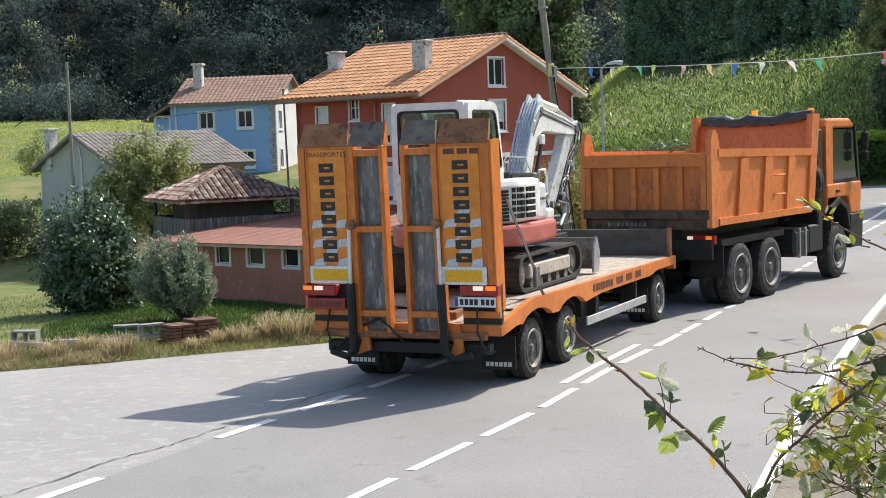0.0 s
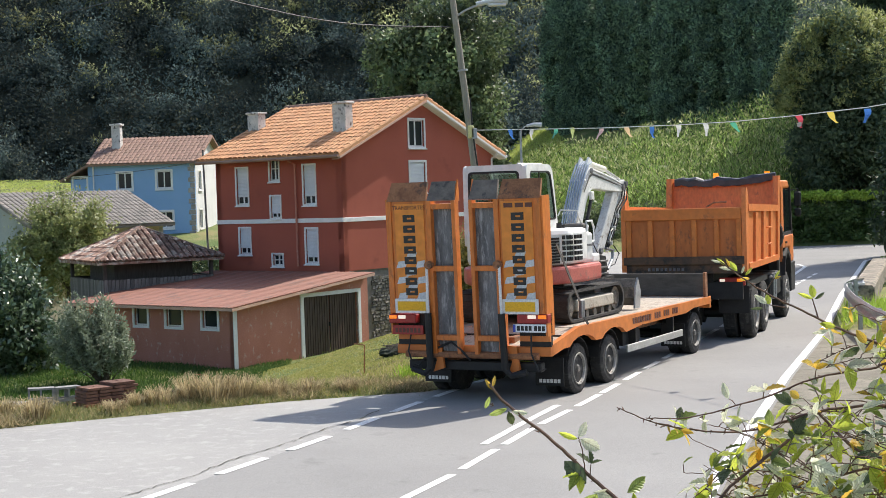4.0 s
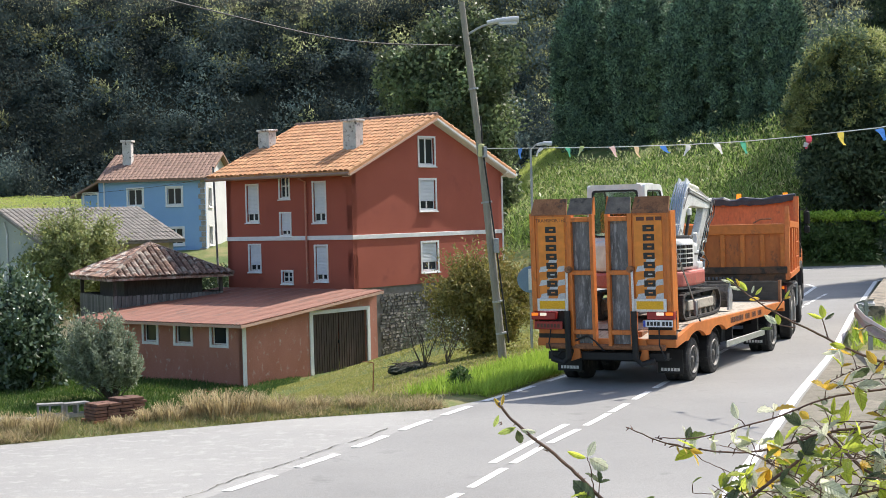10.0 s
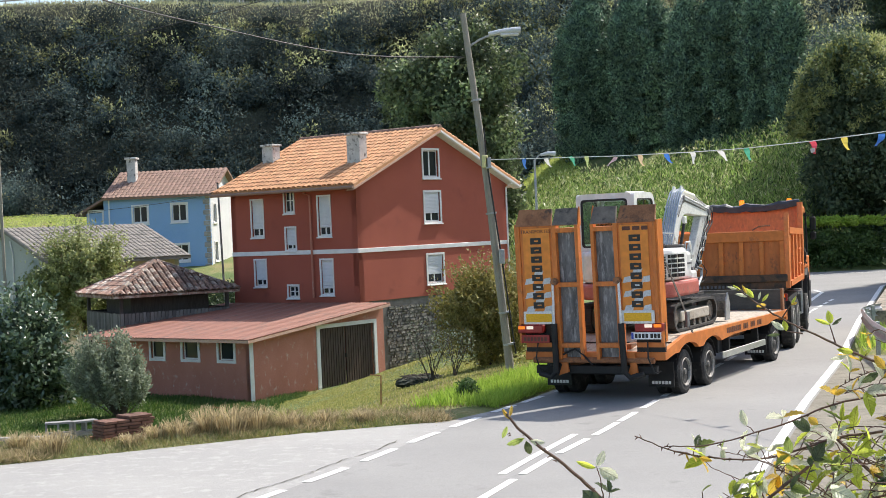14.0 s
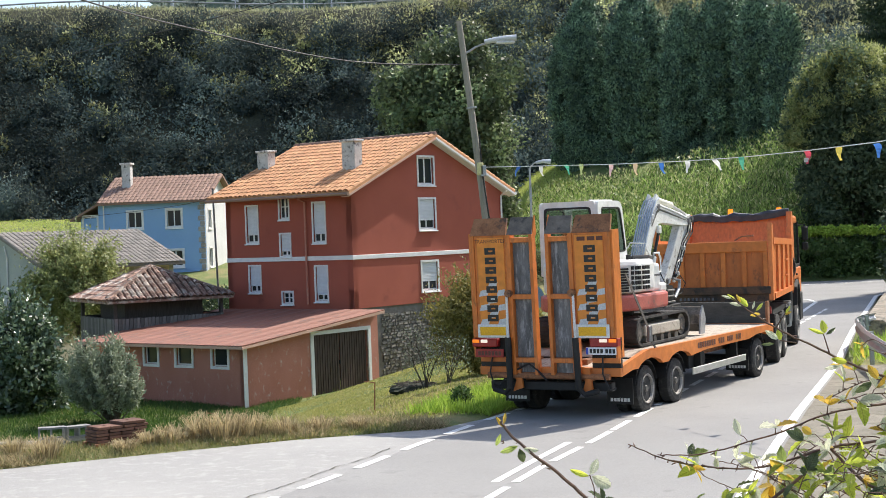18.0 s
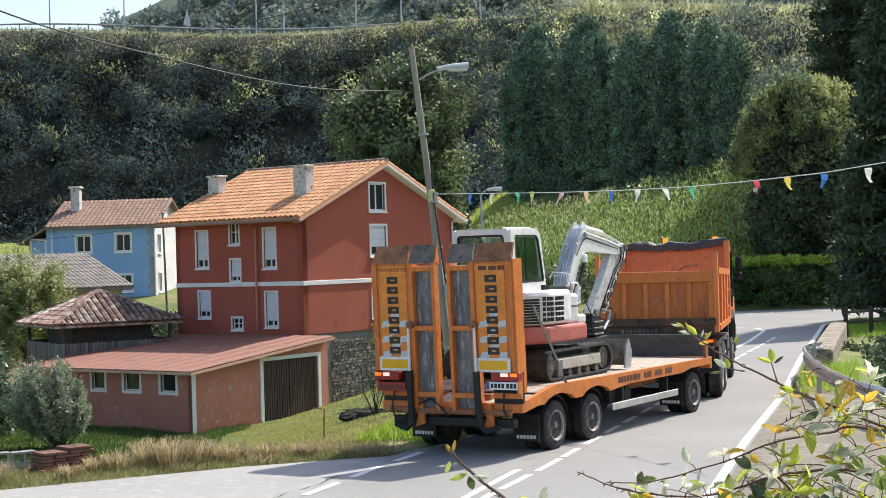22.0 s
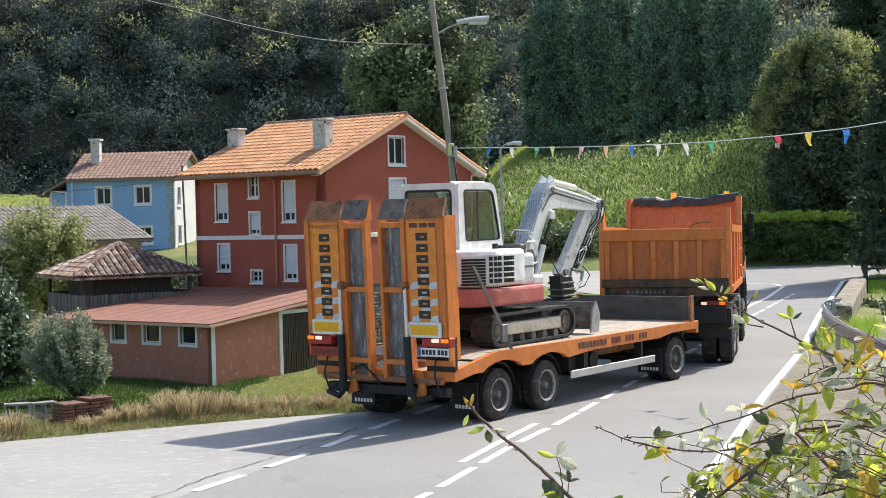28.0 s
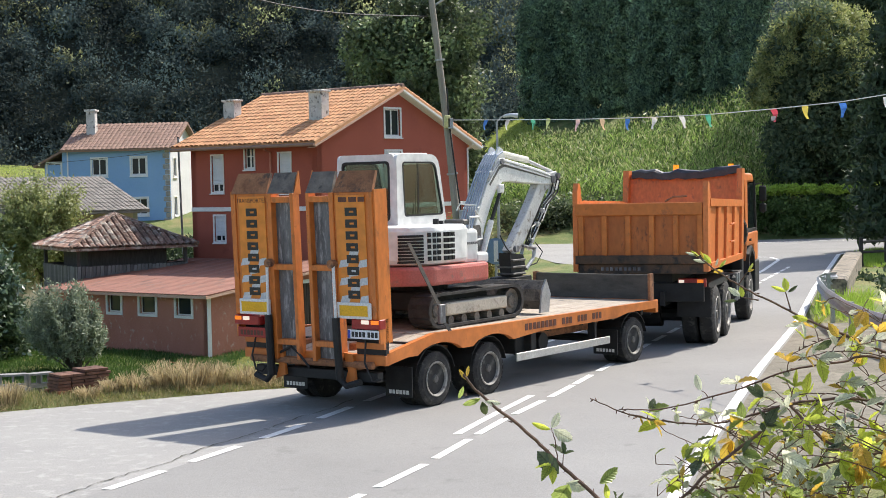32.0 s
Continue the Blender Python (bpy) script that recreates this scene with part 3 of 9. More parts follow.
dashes(LEFT_LINE[1:], 0.0, 1.05, 0.56, 0.13, 6)
dashes(LEFT_LINE[1:], 9.75, 0.9, 0.35, 0.13, 2)
dashes([(-3.29 - 0.42 * 6, 15.43 - 6), (-3.29, 15.43)], 0.3, 1.05, 0.56, 0.13, 3)
stripe([tuple(along(LEFT_LINE[1:], s)) for s in np.arange(12.6, 44, 1.5)], 0.1)
CENTRE = [(-5.8, 2.6), (-0.48, 15.22), (0.02, 16.43), (1.09, 19.5), (1.96, 21.66), (3.56, 26.04), (5.9, 32.4), (8.6, 40), (11.4, 47.6), (13.4, 53.0)]
dashes(CENTRE[1:], 0.0, 1.3, 0.34, 0.11, 5)
dashes(CENTRE[1:], 8.0, 1.08, 0.46, 0.11, 20)
dashes([CENTRE[0], CENTRE[1]], 2.2, 1.3, 0.34, 0.11, 7)
stripe([(0.42, 18.36), (0.9, 19.72), (1.58, 21.55)], 0.11)
stripe([(x - 0.12, y) for x, y in RIGHT_EDGE[1:9]], 0.14)
stripe([(9.62, 44.66), (11.37, 49.29), (13.43, 55.6), (13.6, 57.5), (12.8, 58.5), (11.4, 57.3)], 0.14)
stripe([(15.0, 70.2), (18.5, 71.4), (30, 72.2), (58, 72.6)], 0.14)


# open joint and cracks between forecourt and road
M["crack"] = surf("dirt-filled crack", (0.06, 0.058, 0.045), (0.13, 0.12, 0.085), 9, 0.95, 0.5)


def crack(a, b, seed, w=0.014, wander=0.08):
    r = random.Random(seed)
    n = max(6, int((Vector(b) - Vector(a)).length / 0.12))
    d = (Vector(b) - Vector(a)).normalized()
    q = Vector((-d.y, d.x))
    bm = bmesh.new()
    prev = None
    off = 0.0
    for i in range(n + 1):
        off = off * 0.8 + r.uniform(-wander, wander) * 0.5
        p = Vector(a).lerp(Vector(b), i / n) + q * off
        h = w * r.uniform(0.15, 1.0)
        cur = (bm.verts.new((p.x - q.x * h, p.y - q.y * h, 0.0095)), bm.verts.new((p.x + q.x * h, p.y + q.y * h, 0.0095)))
        if prev:
            bm.faces.new((prev[0], cur[0], cur[1], prev[1]))
        prev = cur
    bmesh.ops.recalc_face_normals(bm, faces=bm.faces[:])
    return part("crack", bm, "crack", road)


crack((-3.75, 15.1), (-2.0, 19.1), 1)
crack((-2.0, 19.1), (-0.95, 21.6), 2)
crack((-5.6, 11.0), (-3.75, 15.1), 3)


# ---- buildings ----
def wall(bm, L, top, ops, th=0.3, base=0.0, breaks=()):
    """Wall along x from 0 to L, its face at y = 0, th thick; top(x) is its upper edge; ops are openings (x0, x1, z0, z1)."""
    loops = [[(0, base), (L, base), (L, top(L))] + [(x, top(x)) for x in sorted(breaks, reverse=True)] + [(0, top(0))]]
    for x0, x1, z0, z1 in ops:
        z0 = max(z0, base + 0.002)
        loops.append([(x0, z0), (x1, z0), (x1, z1), (x0, z1)])
    edges = []
    for lp in loops:
        vs = [bm.verts.new((x, 0, z)) for x, z in lp]
        edges += [bm.edges.new((vs[i], vs[(i + 1) % len(vs)])) for i in range(len(vs))]
    r = bmesh.ops.triangle_fill(bm, edges=edges, use_beauty=True, use_dissolve=False, normal=(0, -1, 0))
    fs = [g for g in r["geom"] if isinstance(g, bmesh.types.BMFace)]
    e = bmesh.ops.extrude_face_region(bm, geom=fs)
    bmesh.ops.translate(bm, vec=(0, th, 0), verts=[g for g in e["geom"] if isinstance(g, bmesh.types.BMVert)])
    bmesh.ops.recalc_face_normals(bm, faces=bm.faces[:])


def window(parent, m, w, h, shutter=0.0, split=True, frame_w=0.09, bars=False, sill=True, open_leaf=False):
    """A window whose lower left corner is at m's origin, facing -y: surround, frame, panes, roller shutter, sill."""
    win = new("window")
    win.parent = parent
    win.matrix_basis = m
    f = frame_w
    for r in ((-f, w + f, h, h + f), (-f, w + f, -f, 0), (-f, 0, 0, h), (w, w + f, 0, h)):
        part("surround", bm_box(r[0], -0.035, r[2], r[1], 0.02, r[3]), "trim", win)
    bm = bmesh.new()
    for r in ((0, w, h - 0.05, h), (0, w, 0, 0.05), (0, 0.05, 0.05, h - 0.05), (w - 0.05, w, 0.05, h - 0.05)):
        box(bm, r[0], 0.08, r[2], r[1], 0.13, r[3])
    if split:
        box(bm, w / 2 - 0.04, 0.08, 0.05, w / 2 + 0.04, 0.13, h - 0.05)
    if bars:
        box(bm, 0.05, 0.08, h / 2 - 0.02, w - 0.05, 0.125, h / 2 + 0.02)
    part("frame", bm, "trim", win)
    for x0, x1 in (((0.05, w / 2 - 0.04), (w / 2 + 0.04, w - 0.05)) if split else ((0.05, w - 0.05),)):
        part("pane", bm_box(x0, 0.1, 0.05, x1, 0.112, h - 0.05), "glass", win)
    if shutter:
        bm = bmesh.new()
        n = max(3, int(h * shutter / 0.06))
        prof = []
        for i in range(n):
            z0, z1 = h - h * shutter * i / n, h - h * shutter * (i + 1) / n
            prof += [(0.045, z0), (0.042, (z0 + z1) / 2), (0.045, z1 + 0.008), (0.06, z1 + 0.004)]
        prism(bm, [(0.02, y, z) for y, z in prof] + [(0.02, 0.072, h - h * shutter), (0.02, 0.072, h)], (w - 0.04, 0, 0))
        bmesh.ops.recalc_face_normals(bm, faces=bm.faces[:])
        part("roller_shutter", bm, "shutter", win, "white closed roller shutter")
    if sill:
        part("sill", bm_box(-f - 0.03, -0.1, -f - 0.05, w + f + 0.03, 0.0, -f, bevel=0.01), "trim", win)
    return win


def tile_field(bm, org, ax, down, W, Lh, w=0.26, l=0.4, r=0.045, trim=None, seed=1):
    """Rows of curved tiles over a slope: org at the ridge's end, ax along the ridge, down along the slope; joined in bm."""
    rnd = random.Random(seed)
    ax, down = Vector(ax).normalized(), Vector(down).normalized()
    nrm = ax.cross(down)
    if nrm.z < 0:
        nrm = -nrm
    nx, ny = max(1, int(W / w)), max(1, int(Lh / l))
    sx, sy = W / nx, Lh / ny
    n = 4
    for j in range(ny):
        for i in range(nx):
            cx, y0 = (i + 0.5) * sx, (j + 1.06) * sy
            if trim and not trim(cx, (j + 0.5) * sy):
                continue
            o = Vector(org) + ax * (cx + rnd.uniform(-0.008, 0.008))
            j1 = rnd.uniform(-0.006, 0.008)
            lo, hi = [], []
            for k in range(n + 1):
                a = math.pi * k / n
                q = ax * (sx * 0.5 * -math.cos(a)) + nrm * (r * 1.5 * math.sin(a))
                lo.append(bm.verts.new(o + down * y0 + q + nrm * (0.014 + j1)))
                hi.append(bm.verts.new(o + down * (y0 - sy * 1.1) + q * 0.9 - nrm * 0.004))
            for k in range(n):
                bm.faces.new((lo[k], lo[k + 1], hi[k + 1], hi[k]))
            bot = [bm.verts.new(v.co - nrm * 0.016) for v in lo]
            for k in range(n):
                bm.faces.new((bot[k], bot[k + 1], lo[k + 1], lo[k]))


def island(m, amt=0.2):
    """Give a material a shift of value from piece to piece of a joined mesh."""
    nt = m.node_tree
    b = nt.nodes["Principled BSDF"]
    src = b.inputs["Base Color"].links[0].from_socket
    g = nt.nodes.new("ShaderNodeNewGeometry")
    r = nt.nodes.new("ShaderNodeMapRange")
    r.inputs[3].default_value, r.inputs[4].default_value = 1 - amt, 1 + amt
    nt.links.new(g.outputs["Random Per Island"], r.inputs[0])
    x = nt.nodes.new("ShaderNodeMix")
    x.data_type, x.blend_type = "RGBA", "MULTIPLY"
    x.inputs["Factor"].default_value = 1.0
    nt.links.new(src, x.inputs["A"])
    nt.links.new(r.outputs[0], x.inputs["B"])
    nt.links.new(x.outputs["Result"], b.inputs["Base Color"])


for _k, _a in (("tile_orange", 0.14), ("tile_brown", 0.12), ("tile_grey", 0.12), ("tile_old", 0.45), ("stone", 0.3)):
    island(M[_k], _a)


def red_house():
    a = 52.0
    ob = thing("house", pose(-4.2, 63.0, 0, 0, 0, a), "three-storey red rendered house with an orange tiled roof and stone base", "house")
    W, D, EV, AP = 10.75, 7.6, 5.06, 7.35
    gt = lambda x: EV + (AP - EV) * (1 - abs(x - 5.35) / 5.4)
    gops = [(4.55, 5.62, 5.3, 6.48), (4.55, 5.64, 3.3, 4.6), (4.58, 5.7, 0.56, 1.8)]
    bm = bmesh.new()
    wall(bm, W, gt, gops, base=0.0, breaks=(5.35,))
    part("gable_wall", bm, "red_wall", ob, "red rendered gable wall")
    fops = [(5.58, 6.28, 2.95, 4.55), (3.66, 4.2, 3.95, 4.98), (3.62, 4.2, 2.32, 3.26), (1.52, 2.2, 2.88, 4.55), (5.53, 6.2, 0.75, 1.88), (3.58, 4.18, 0.24, 0.72), (1.5, 2.17, 0.36, 1.82)]
    bm = bmesh.new()
    wall(bm, D, lambda x: EV, [(D - o[1], D - o[0], o[2], o[3]) for o in fops], base=-2.9)
    w2 = part("front_wall", bm, "red_wall", ob, "red rendered front wall")
    w2.matrix_basis = pose(0, D, 0, 0, 0, -90)
    # far walls close the house
    bm = bmesh.new()
    wall(bm, W, gt, [], base=-2.9, breaks=(5.35,))
    w3 = part("back_gable_wall", bm, "red_wall", ob)
    w3.matrix_basis = pose(0, D - 0.3, 0)
    part("back_wall", bm_box(W - 0.3, 0.3, -2.9, W, D - 0.3, EV), "red_wall", ob)
    part("upper_floor", bm_box(0.3, 0.3, 2.1, W - 0.3, D - 0.3, 2.2), "mortar", ob)
    for o, sh in zip(gops, (0, 0.72, 0.7)):
        window(ob, pose(o[0], 0, o[2]), o[1] - o[0], o[3] - o[2], shutter=sh)
    for o, sh in zip(fops, (0.8, 0, 0.8, 0.8, 0.78, 0, 0.84)):
        window(ob, pose(0, o[1], o[2], 0, 0, -90), o[1] - o[0], o[3] - o[2], shutter=sh, frame_w=0.07, bars=(sh == 0))
    part("string_course", bm_box(-0.04, -0.05, 2.08, W, -0.002, 2.27, bevel=0.01), "trim", ob, "white painted band")
    part("string_course", bm_box(-0.05, 0.0, 2.08, -0.002, D, 2.27, bevel=0.01), "trim", ob, "white painted band")
    # stone base under the gable
    part("stone_base", bm_box(0.1, 0.06, -3.6, W, 0.4, 0.0), "mortar", ob, "rubble stone base wall")
    # roof: two slopes with an overhang
    ov, th, y0, y1 = 0.55, 0.12, -0.45, D + 0.6
    sl = (AP - EV) / 5.4
    rise = AP + 0.14
    for sgn, nm in ((-1, "roof_slope"), (1, "roof_slope")):
        xe = 5.35 + sgn * (5.4 + ov)
        ze = rise - sl * (5.4 + ov)
        pts = [(5.35, y0, rise), (xe, y0, ze), (xe, y0, ze - th), (5.35, y0, rise - th)]
        slope = part(nm, bm_prism(pts, (0, y1 - y0, 0)), "tile_orange", ob, "orange clay tile roof slope")
        bm = bmesh.new()
        Ls = math.hypot(5.4 + ov, sl * (5.4 + ov))
        tile_field(bm, (5.35, y0, rise), (0, 1, 0), (sgn * (5.4 + ov), 0, -sl * (5.4 + ov)), y1 - y0, Ls, 0.29, 0.42, 0.062, seed=3)
        t = part("tiles", bm, "tile_orange", slope)
        t["kind"] = "stuff"
        # verge boards in pale paint
        bm = bmesh.new()
        prism(bm, [(5.35, y0 - 0.02, rise - th), (xe, y0 - 0.02, ze - th), (xe, y0 - 0.02, ze - th - 0.1), (5.35, y0 - 0.02, rise - th - 0.1)], (0, 0.06, 0))
        prism(bm, [(5.35, y0 + 0.04, rise - th - 0.1), (xe, y0 + 0.04, ze - th - 0.1), (xe, y0 + 0.04, ze - th - 0.13), (5.35, y0 + 0.04, rise - th - 0.13)], (0, 0.4, 0))
        bmesh.ops.recalc_face_normals(bm, faces=bm.faces[:])
        part("verge_board", bm, "fascia" if sgn < 0 else "trim", ob)
        part("gutter", bm_tube([(xe + sgn * 0.06, y0, ze - th), (xe + sgn * 0.06, y1, ze - th)], 0.07, 8), "trim" if sgn > 0 else "tile_brown", ob)
    bm = bmesh.new()
    for i in range(26):
        yy = y0 + (y1 - y0) * i / 26
        tube(bm, [(5.35, yy, rise + 0.02), (5.35, yy + (y1 - y0) / 26 * 1.1, rise + 0.035)], 0.11, 8)
    part("ridge_tiles", bm, "tile_brown", ob)
    part("downpipe", bm_tube([(-0.5, 2.6, EV - 0.32), (-0.1, 2.6, EV - 0.45), (-0.1, 2.6, 0.2)], 0.045, 8), "shed_wall", ob)
    part("downpipe", bm_tube([(W - 0.12, -0.42, EV - 0.1), (W - 0.12, -0.08, EV - 0.3), (W - 0.12, -0.08, -1.8)], 0.045, 8), "trim", ob)
    for x, y, zt, w, l in ((1.65, 1.15, 7.3, 0.5, 0.75), (2.5, 7.3, 7.2, 0.5, 0.7)):
        bm = bmesh.new()
        box(bm, x, y, 5.2, x + w, y + l, zt - 0.1, bevel=0.015)
        box(bm, x - 0.07, y - 0.07, zt - 0.1, x + w + 0.07, y + l + 0.07, zt, bevel=0.02)
        part("chimney", bm, "chimney", ob, "patchy white rendered chimney")
    return ob


M["fascia"] = surf("pale pink paint", (0.55, 0.33, 0.24), (0.62, 0.4, 0.3), 2, 0.7, 0.1)
M["chimney"] = surf("flaking whitewash", (0.5, 0.48, 0.45), (0.74, 0.72, 0.69), 2.5, 0.9, 0.5, c3=(0.12, 0.11, 0.1), spots=0.42, spot_scale=5)
HOUSE = red_house()


def shed():
    S = (-7.9, 55.5)
    ob = thing("shed", pose(S[0], S[1], 0, 0, 0, 52.0), "low weathered pink shed with a red corrugated lean-to roof", "shed")
    L, D, lo, hi, base = 8.9, 7.65, -0.76, 0.02, -3.9
    # front wall with the door, along x
    top = lambda x: lo - 0.12 + (hi - lo) * x / D
    bm = bmesh.new()
    wall(bm, D, top, [(3.78, 7.0, -4.0, -0.75)], 0.22, base)
    part("front_wall", bm, "shed_wall", ob)
    ws = [(0.85, 1.66), (2.82, 3.7), (4.8, 5.55)]
    bm = bmesh.new()
    wall(bm, L, lambda x: lo - 0.12, [(L - b, L - a, -1.65, -0.94) for a, b in ws], 0.22, base)
    part("side_wall", bm, "shed_wall", ob).matrix_basis = pose(0, L, 0, 0, 0, -90)
    part("back_wall", bm_box(0.22, L - 0.22, base, D, L, lo - 0.12), "shed_wall", ob)
    for a, b in ws:
        window(ob, pose(0, b, -1.65, 0, 0, -90), b - a, 0.71, split=False, sill=False, frame_w=0.11)
    part("corner_post", bm_box(-0.03, -0.03, base, 0.16, 0.0, lo - 0.12), "trim", ob, "peeling white corner strip")
    door = new("door")
    door.parent = ob
    bm = bmesh.new()
    box(bm, 3.6, -0.05, base, 3.78, 0.05, -0.6)
    box(bm, 7.0, -0.05, base, 7.16, 0.05, -0.6)
    box(bm, 3.78, -0.05, -0.75, 7.0, 0.05, -0.6)
    part("door_frame", bm, "trim", door)
    for x0 in (3.8, 5.41):
        bm = bmesh.new()
        box(bm, x0, 0.1, base, x0 + 1.57, 0.12, -0.76)
        for i in range(11):
            box(bm, x0 + 0.01 + i * 0.143, 0.075, base, x0 + 0.09 + i * 0.143, 0.1, -0.78)
        part("door_leaf", bm, "door_brown", door, "brown ribbed metal door leaf")
    part("door_handle", bm_box(5.33, 0.03, -2.0, 5.38, 0.08, -1.85), "black", door)
    # corrugated roof
    bm = bmesh.new()
    n = int((L + 0.8) / 0.085)
    rows = []
    for x in (-0.45, D + 0.02):
        rows.append([bm.verts.new((x, -0.4 + (L + 0.8) * i / n, lo + (hi - lo) * x / D + 0.02 * math.sin(i * math.pi * 0.9))) for i in range(n + 1)])
    for i in range(n):
        bm.faces.new((rows[0][i], rows[1][i], rows[1][i + 1], rows[0][i + 1]))
    r = bmesh.ops.extrude_face_region(bm, geom=bm.faces[:])
    bmesh.ops.translate(bm, vec=(0, 0, -0.03), verts=[g for g in r["geom"] if isinstance(g, bmesh.types.BMVert)])
    bmesh.ops.recalc_face_normals(bm, faces=bm.faces[:])
    part("roof", bm, "shed_roof", ob, "dull red corrugated sheet roof")
    bm = bmesh.new()
    prism(bm, [(-0.45, -0.42, lo - 0.1), (D, -0.42, hi - 0.04), (D, -0.42, hi - 0.14), (-0.45, -0.42, lo - 0.2)], (0, 0.05, 0))
    bmesh.ops.recalc_face_normals(bm, faces=bm.faces[:])
    part("verge_board", bm, "fascia", ob)
    part("fascia", bm_box(-0.44, -0.4, lo - 0.19, -0.4, L + 0.4, lo - 0.08), "fascia", ob, "pale pink fascia board")
    return ob


shed()


def plain_roof(ob, pts, down, mat, W, Lh, ax, org, w, l, seed=1, label=""):
    slope = part("roof_slope", bm_prism(pts, (0, 0, -0.14)), mat, ob, label)
    bm = bmesh.new()
    tile_field(bm, org, ax, down, W, Lh, w, l, seed=seed)
    t = part("tiles", bm, mat, slope)
    t["kind"] = "stuff"


M["quoin"] = surf("pale rubble stone", (0.26, 0.24, 0.21), (0.46, 0.43, 0.39), 2.2, 0.9, 0.6, fine=12)


def blue_house():
    """x runs from the white side's corner along the blue front to its far end."""
    ob = thing("house", pose(-16.5, 100.0, 0, 0, 0, 174.3), "two-storey blue rendered house with a brown tiled roof", "house")
    L, D, EV, AP = 7.0, 7.4, 5.95, 7.6
    ops = [(4.3, 5.25, 4.15, 5.22), (1.6, 2.56, 4.15, 5.26), (1.57, 2.54, 1.5, 2.54)]
    bm = bmesh.new()
    wall(bm, L, lambda x: EV, ops, base=-1.0)
    o = part("front_wall", bm, "blue_wall", ob)
    bmw = Matrix.Scale(-1, 4, (0, 1, 0))
    o.data.transform(bmw)
    o.data.flip_normals()
    for p in ops:
        window(ob, pose(p[1], 0, p[2], 0, 0, 180), p[1] - p[0], p[3] - p[2], frame_w=0.13)
    # side wall in white, with quoins
    top = lambda x: EV + (AP - EV) * (1 - abs(x - D / 2) / (D / 2))
    sops = [(1.0, 1.7, 4.0, 5.2), (1.0, 1.7, 1.4, 2.6)]
    bm = bmesh.new()
    wall(bm, D, top, sops, base=-1.0, breaks=(D / 2,))
    part("side_wall", bm, "white_wall", ob).matrix_basis = pose(0, 0, 0, 0, 0, -90) @ pose(0, 0, 0)
    for p in sops:
        window(ob, pose(0, -p[0], p[2], 0, 0, -90), p[1] - p[0], p[3] - p[2], frame_w=0.1)
    bm = bmesh.new()
    wall(bm, D, top, [], base=-1.0, breaks=(D / 2,))
    part("far_wall", bm, "blue_wall", ob).matrix_basis = pose(L, 0, 0, 0, 0, -90)
    bm = bmesh.new()
    rnd = random.Random(4)
    for i in range(17):
        w = 0.45 if i % 2 else 0.3
        box(bm, -0.02, -0.05, -0.2 + i * 0.36, w, 0.02, 0.12 + i * 0.36, bevel=0.03)
    part("quoins", bm, "quoin", ob, "pale grey stone corner blocks")
    sl = (AP - EV) / (D / 2)
    for sgn in (1, -1):
        ye = -D / 2 + sgn * (D / 2 + 0.45)
        ze = AP + 0.1 - sl * (D / 2 + 0.45)
        pts = [(-0.4, -D / 2, AP + 0.1), (L + 0.3, -D / 2, AP + 0.1), (L + 0.3, ye, ze), (-0.4, ye, ze)]
        plain_roof(ob, pts, (0, sgn * (D / 2 + 0.45), -sl * (D / 2 + 0.45)), "tile_brown", L + 0.7, math.hypot(D / 2 + 0.45, sl * (D / 2 + 0.45)), (1, 0, 0), (-0.4, -D / 2, AP + 0.1), 0.3, 0.42, 5, "brown tile roof slope")
    # lower annexe at the far end
    bm = bmesh.new()
    box(bm, L + 0.01, -D + 0.6, -1, L + 1.6, -0.25, 4.9)
    part("annexe", bm, "blue_wall", ob)
    part("annexe_roof", bm_prism([(L, -D, 6.0), (L + 2.2, -D, 4.85), (L + 2.2, 0.25, 4.85), (L, 0.25, 6.0)], (0, 0, -0.14)), "tile_brown", ob)
    window(ob, pose(L + 1.4, -0.24, 4.0, 0, 0, 180), 0.9, 1.0, frame_w=0.12)
    bm = bmesh.new()
    box(bm, 5.6, -2.5, 6.0, 6.2, -1.9, 8.5, bevel=0.02)
    box(bm, 5.5, -2.6, 8.5, 6.3, -1.8, 8.65, bevel=0.02)
    part("chimney", bm, "chimney", ob, "whitewashed chimney")
    part("downpipe", bm_tube([(6.9, 0.1, 5.8), (6.9, 0.1, 0.5)], 0.05), "trim", ob)
    return ob


blue_house()


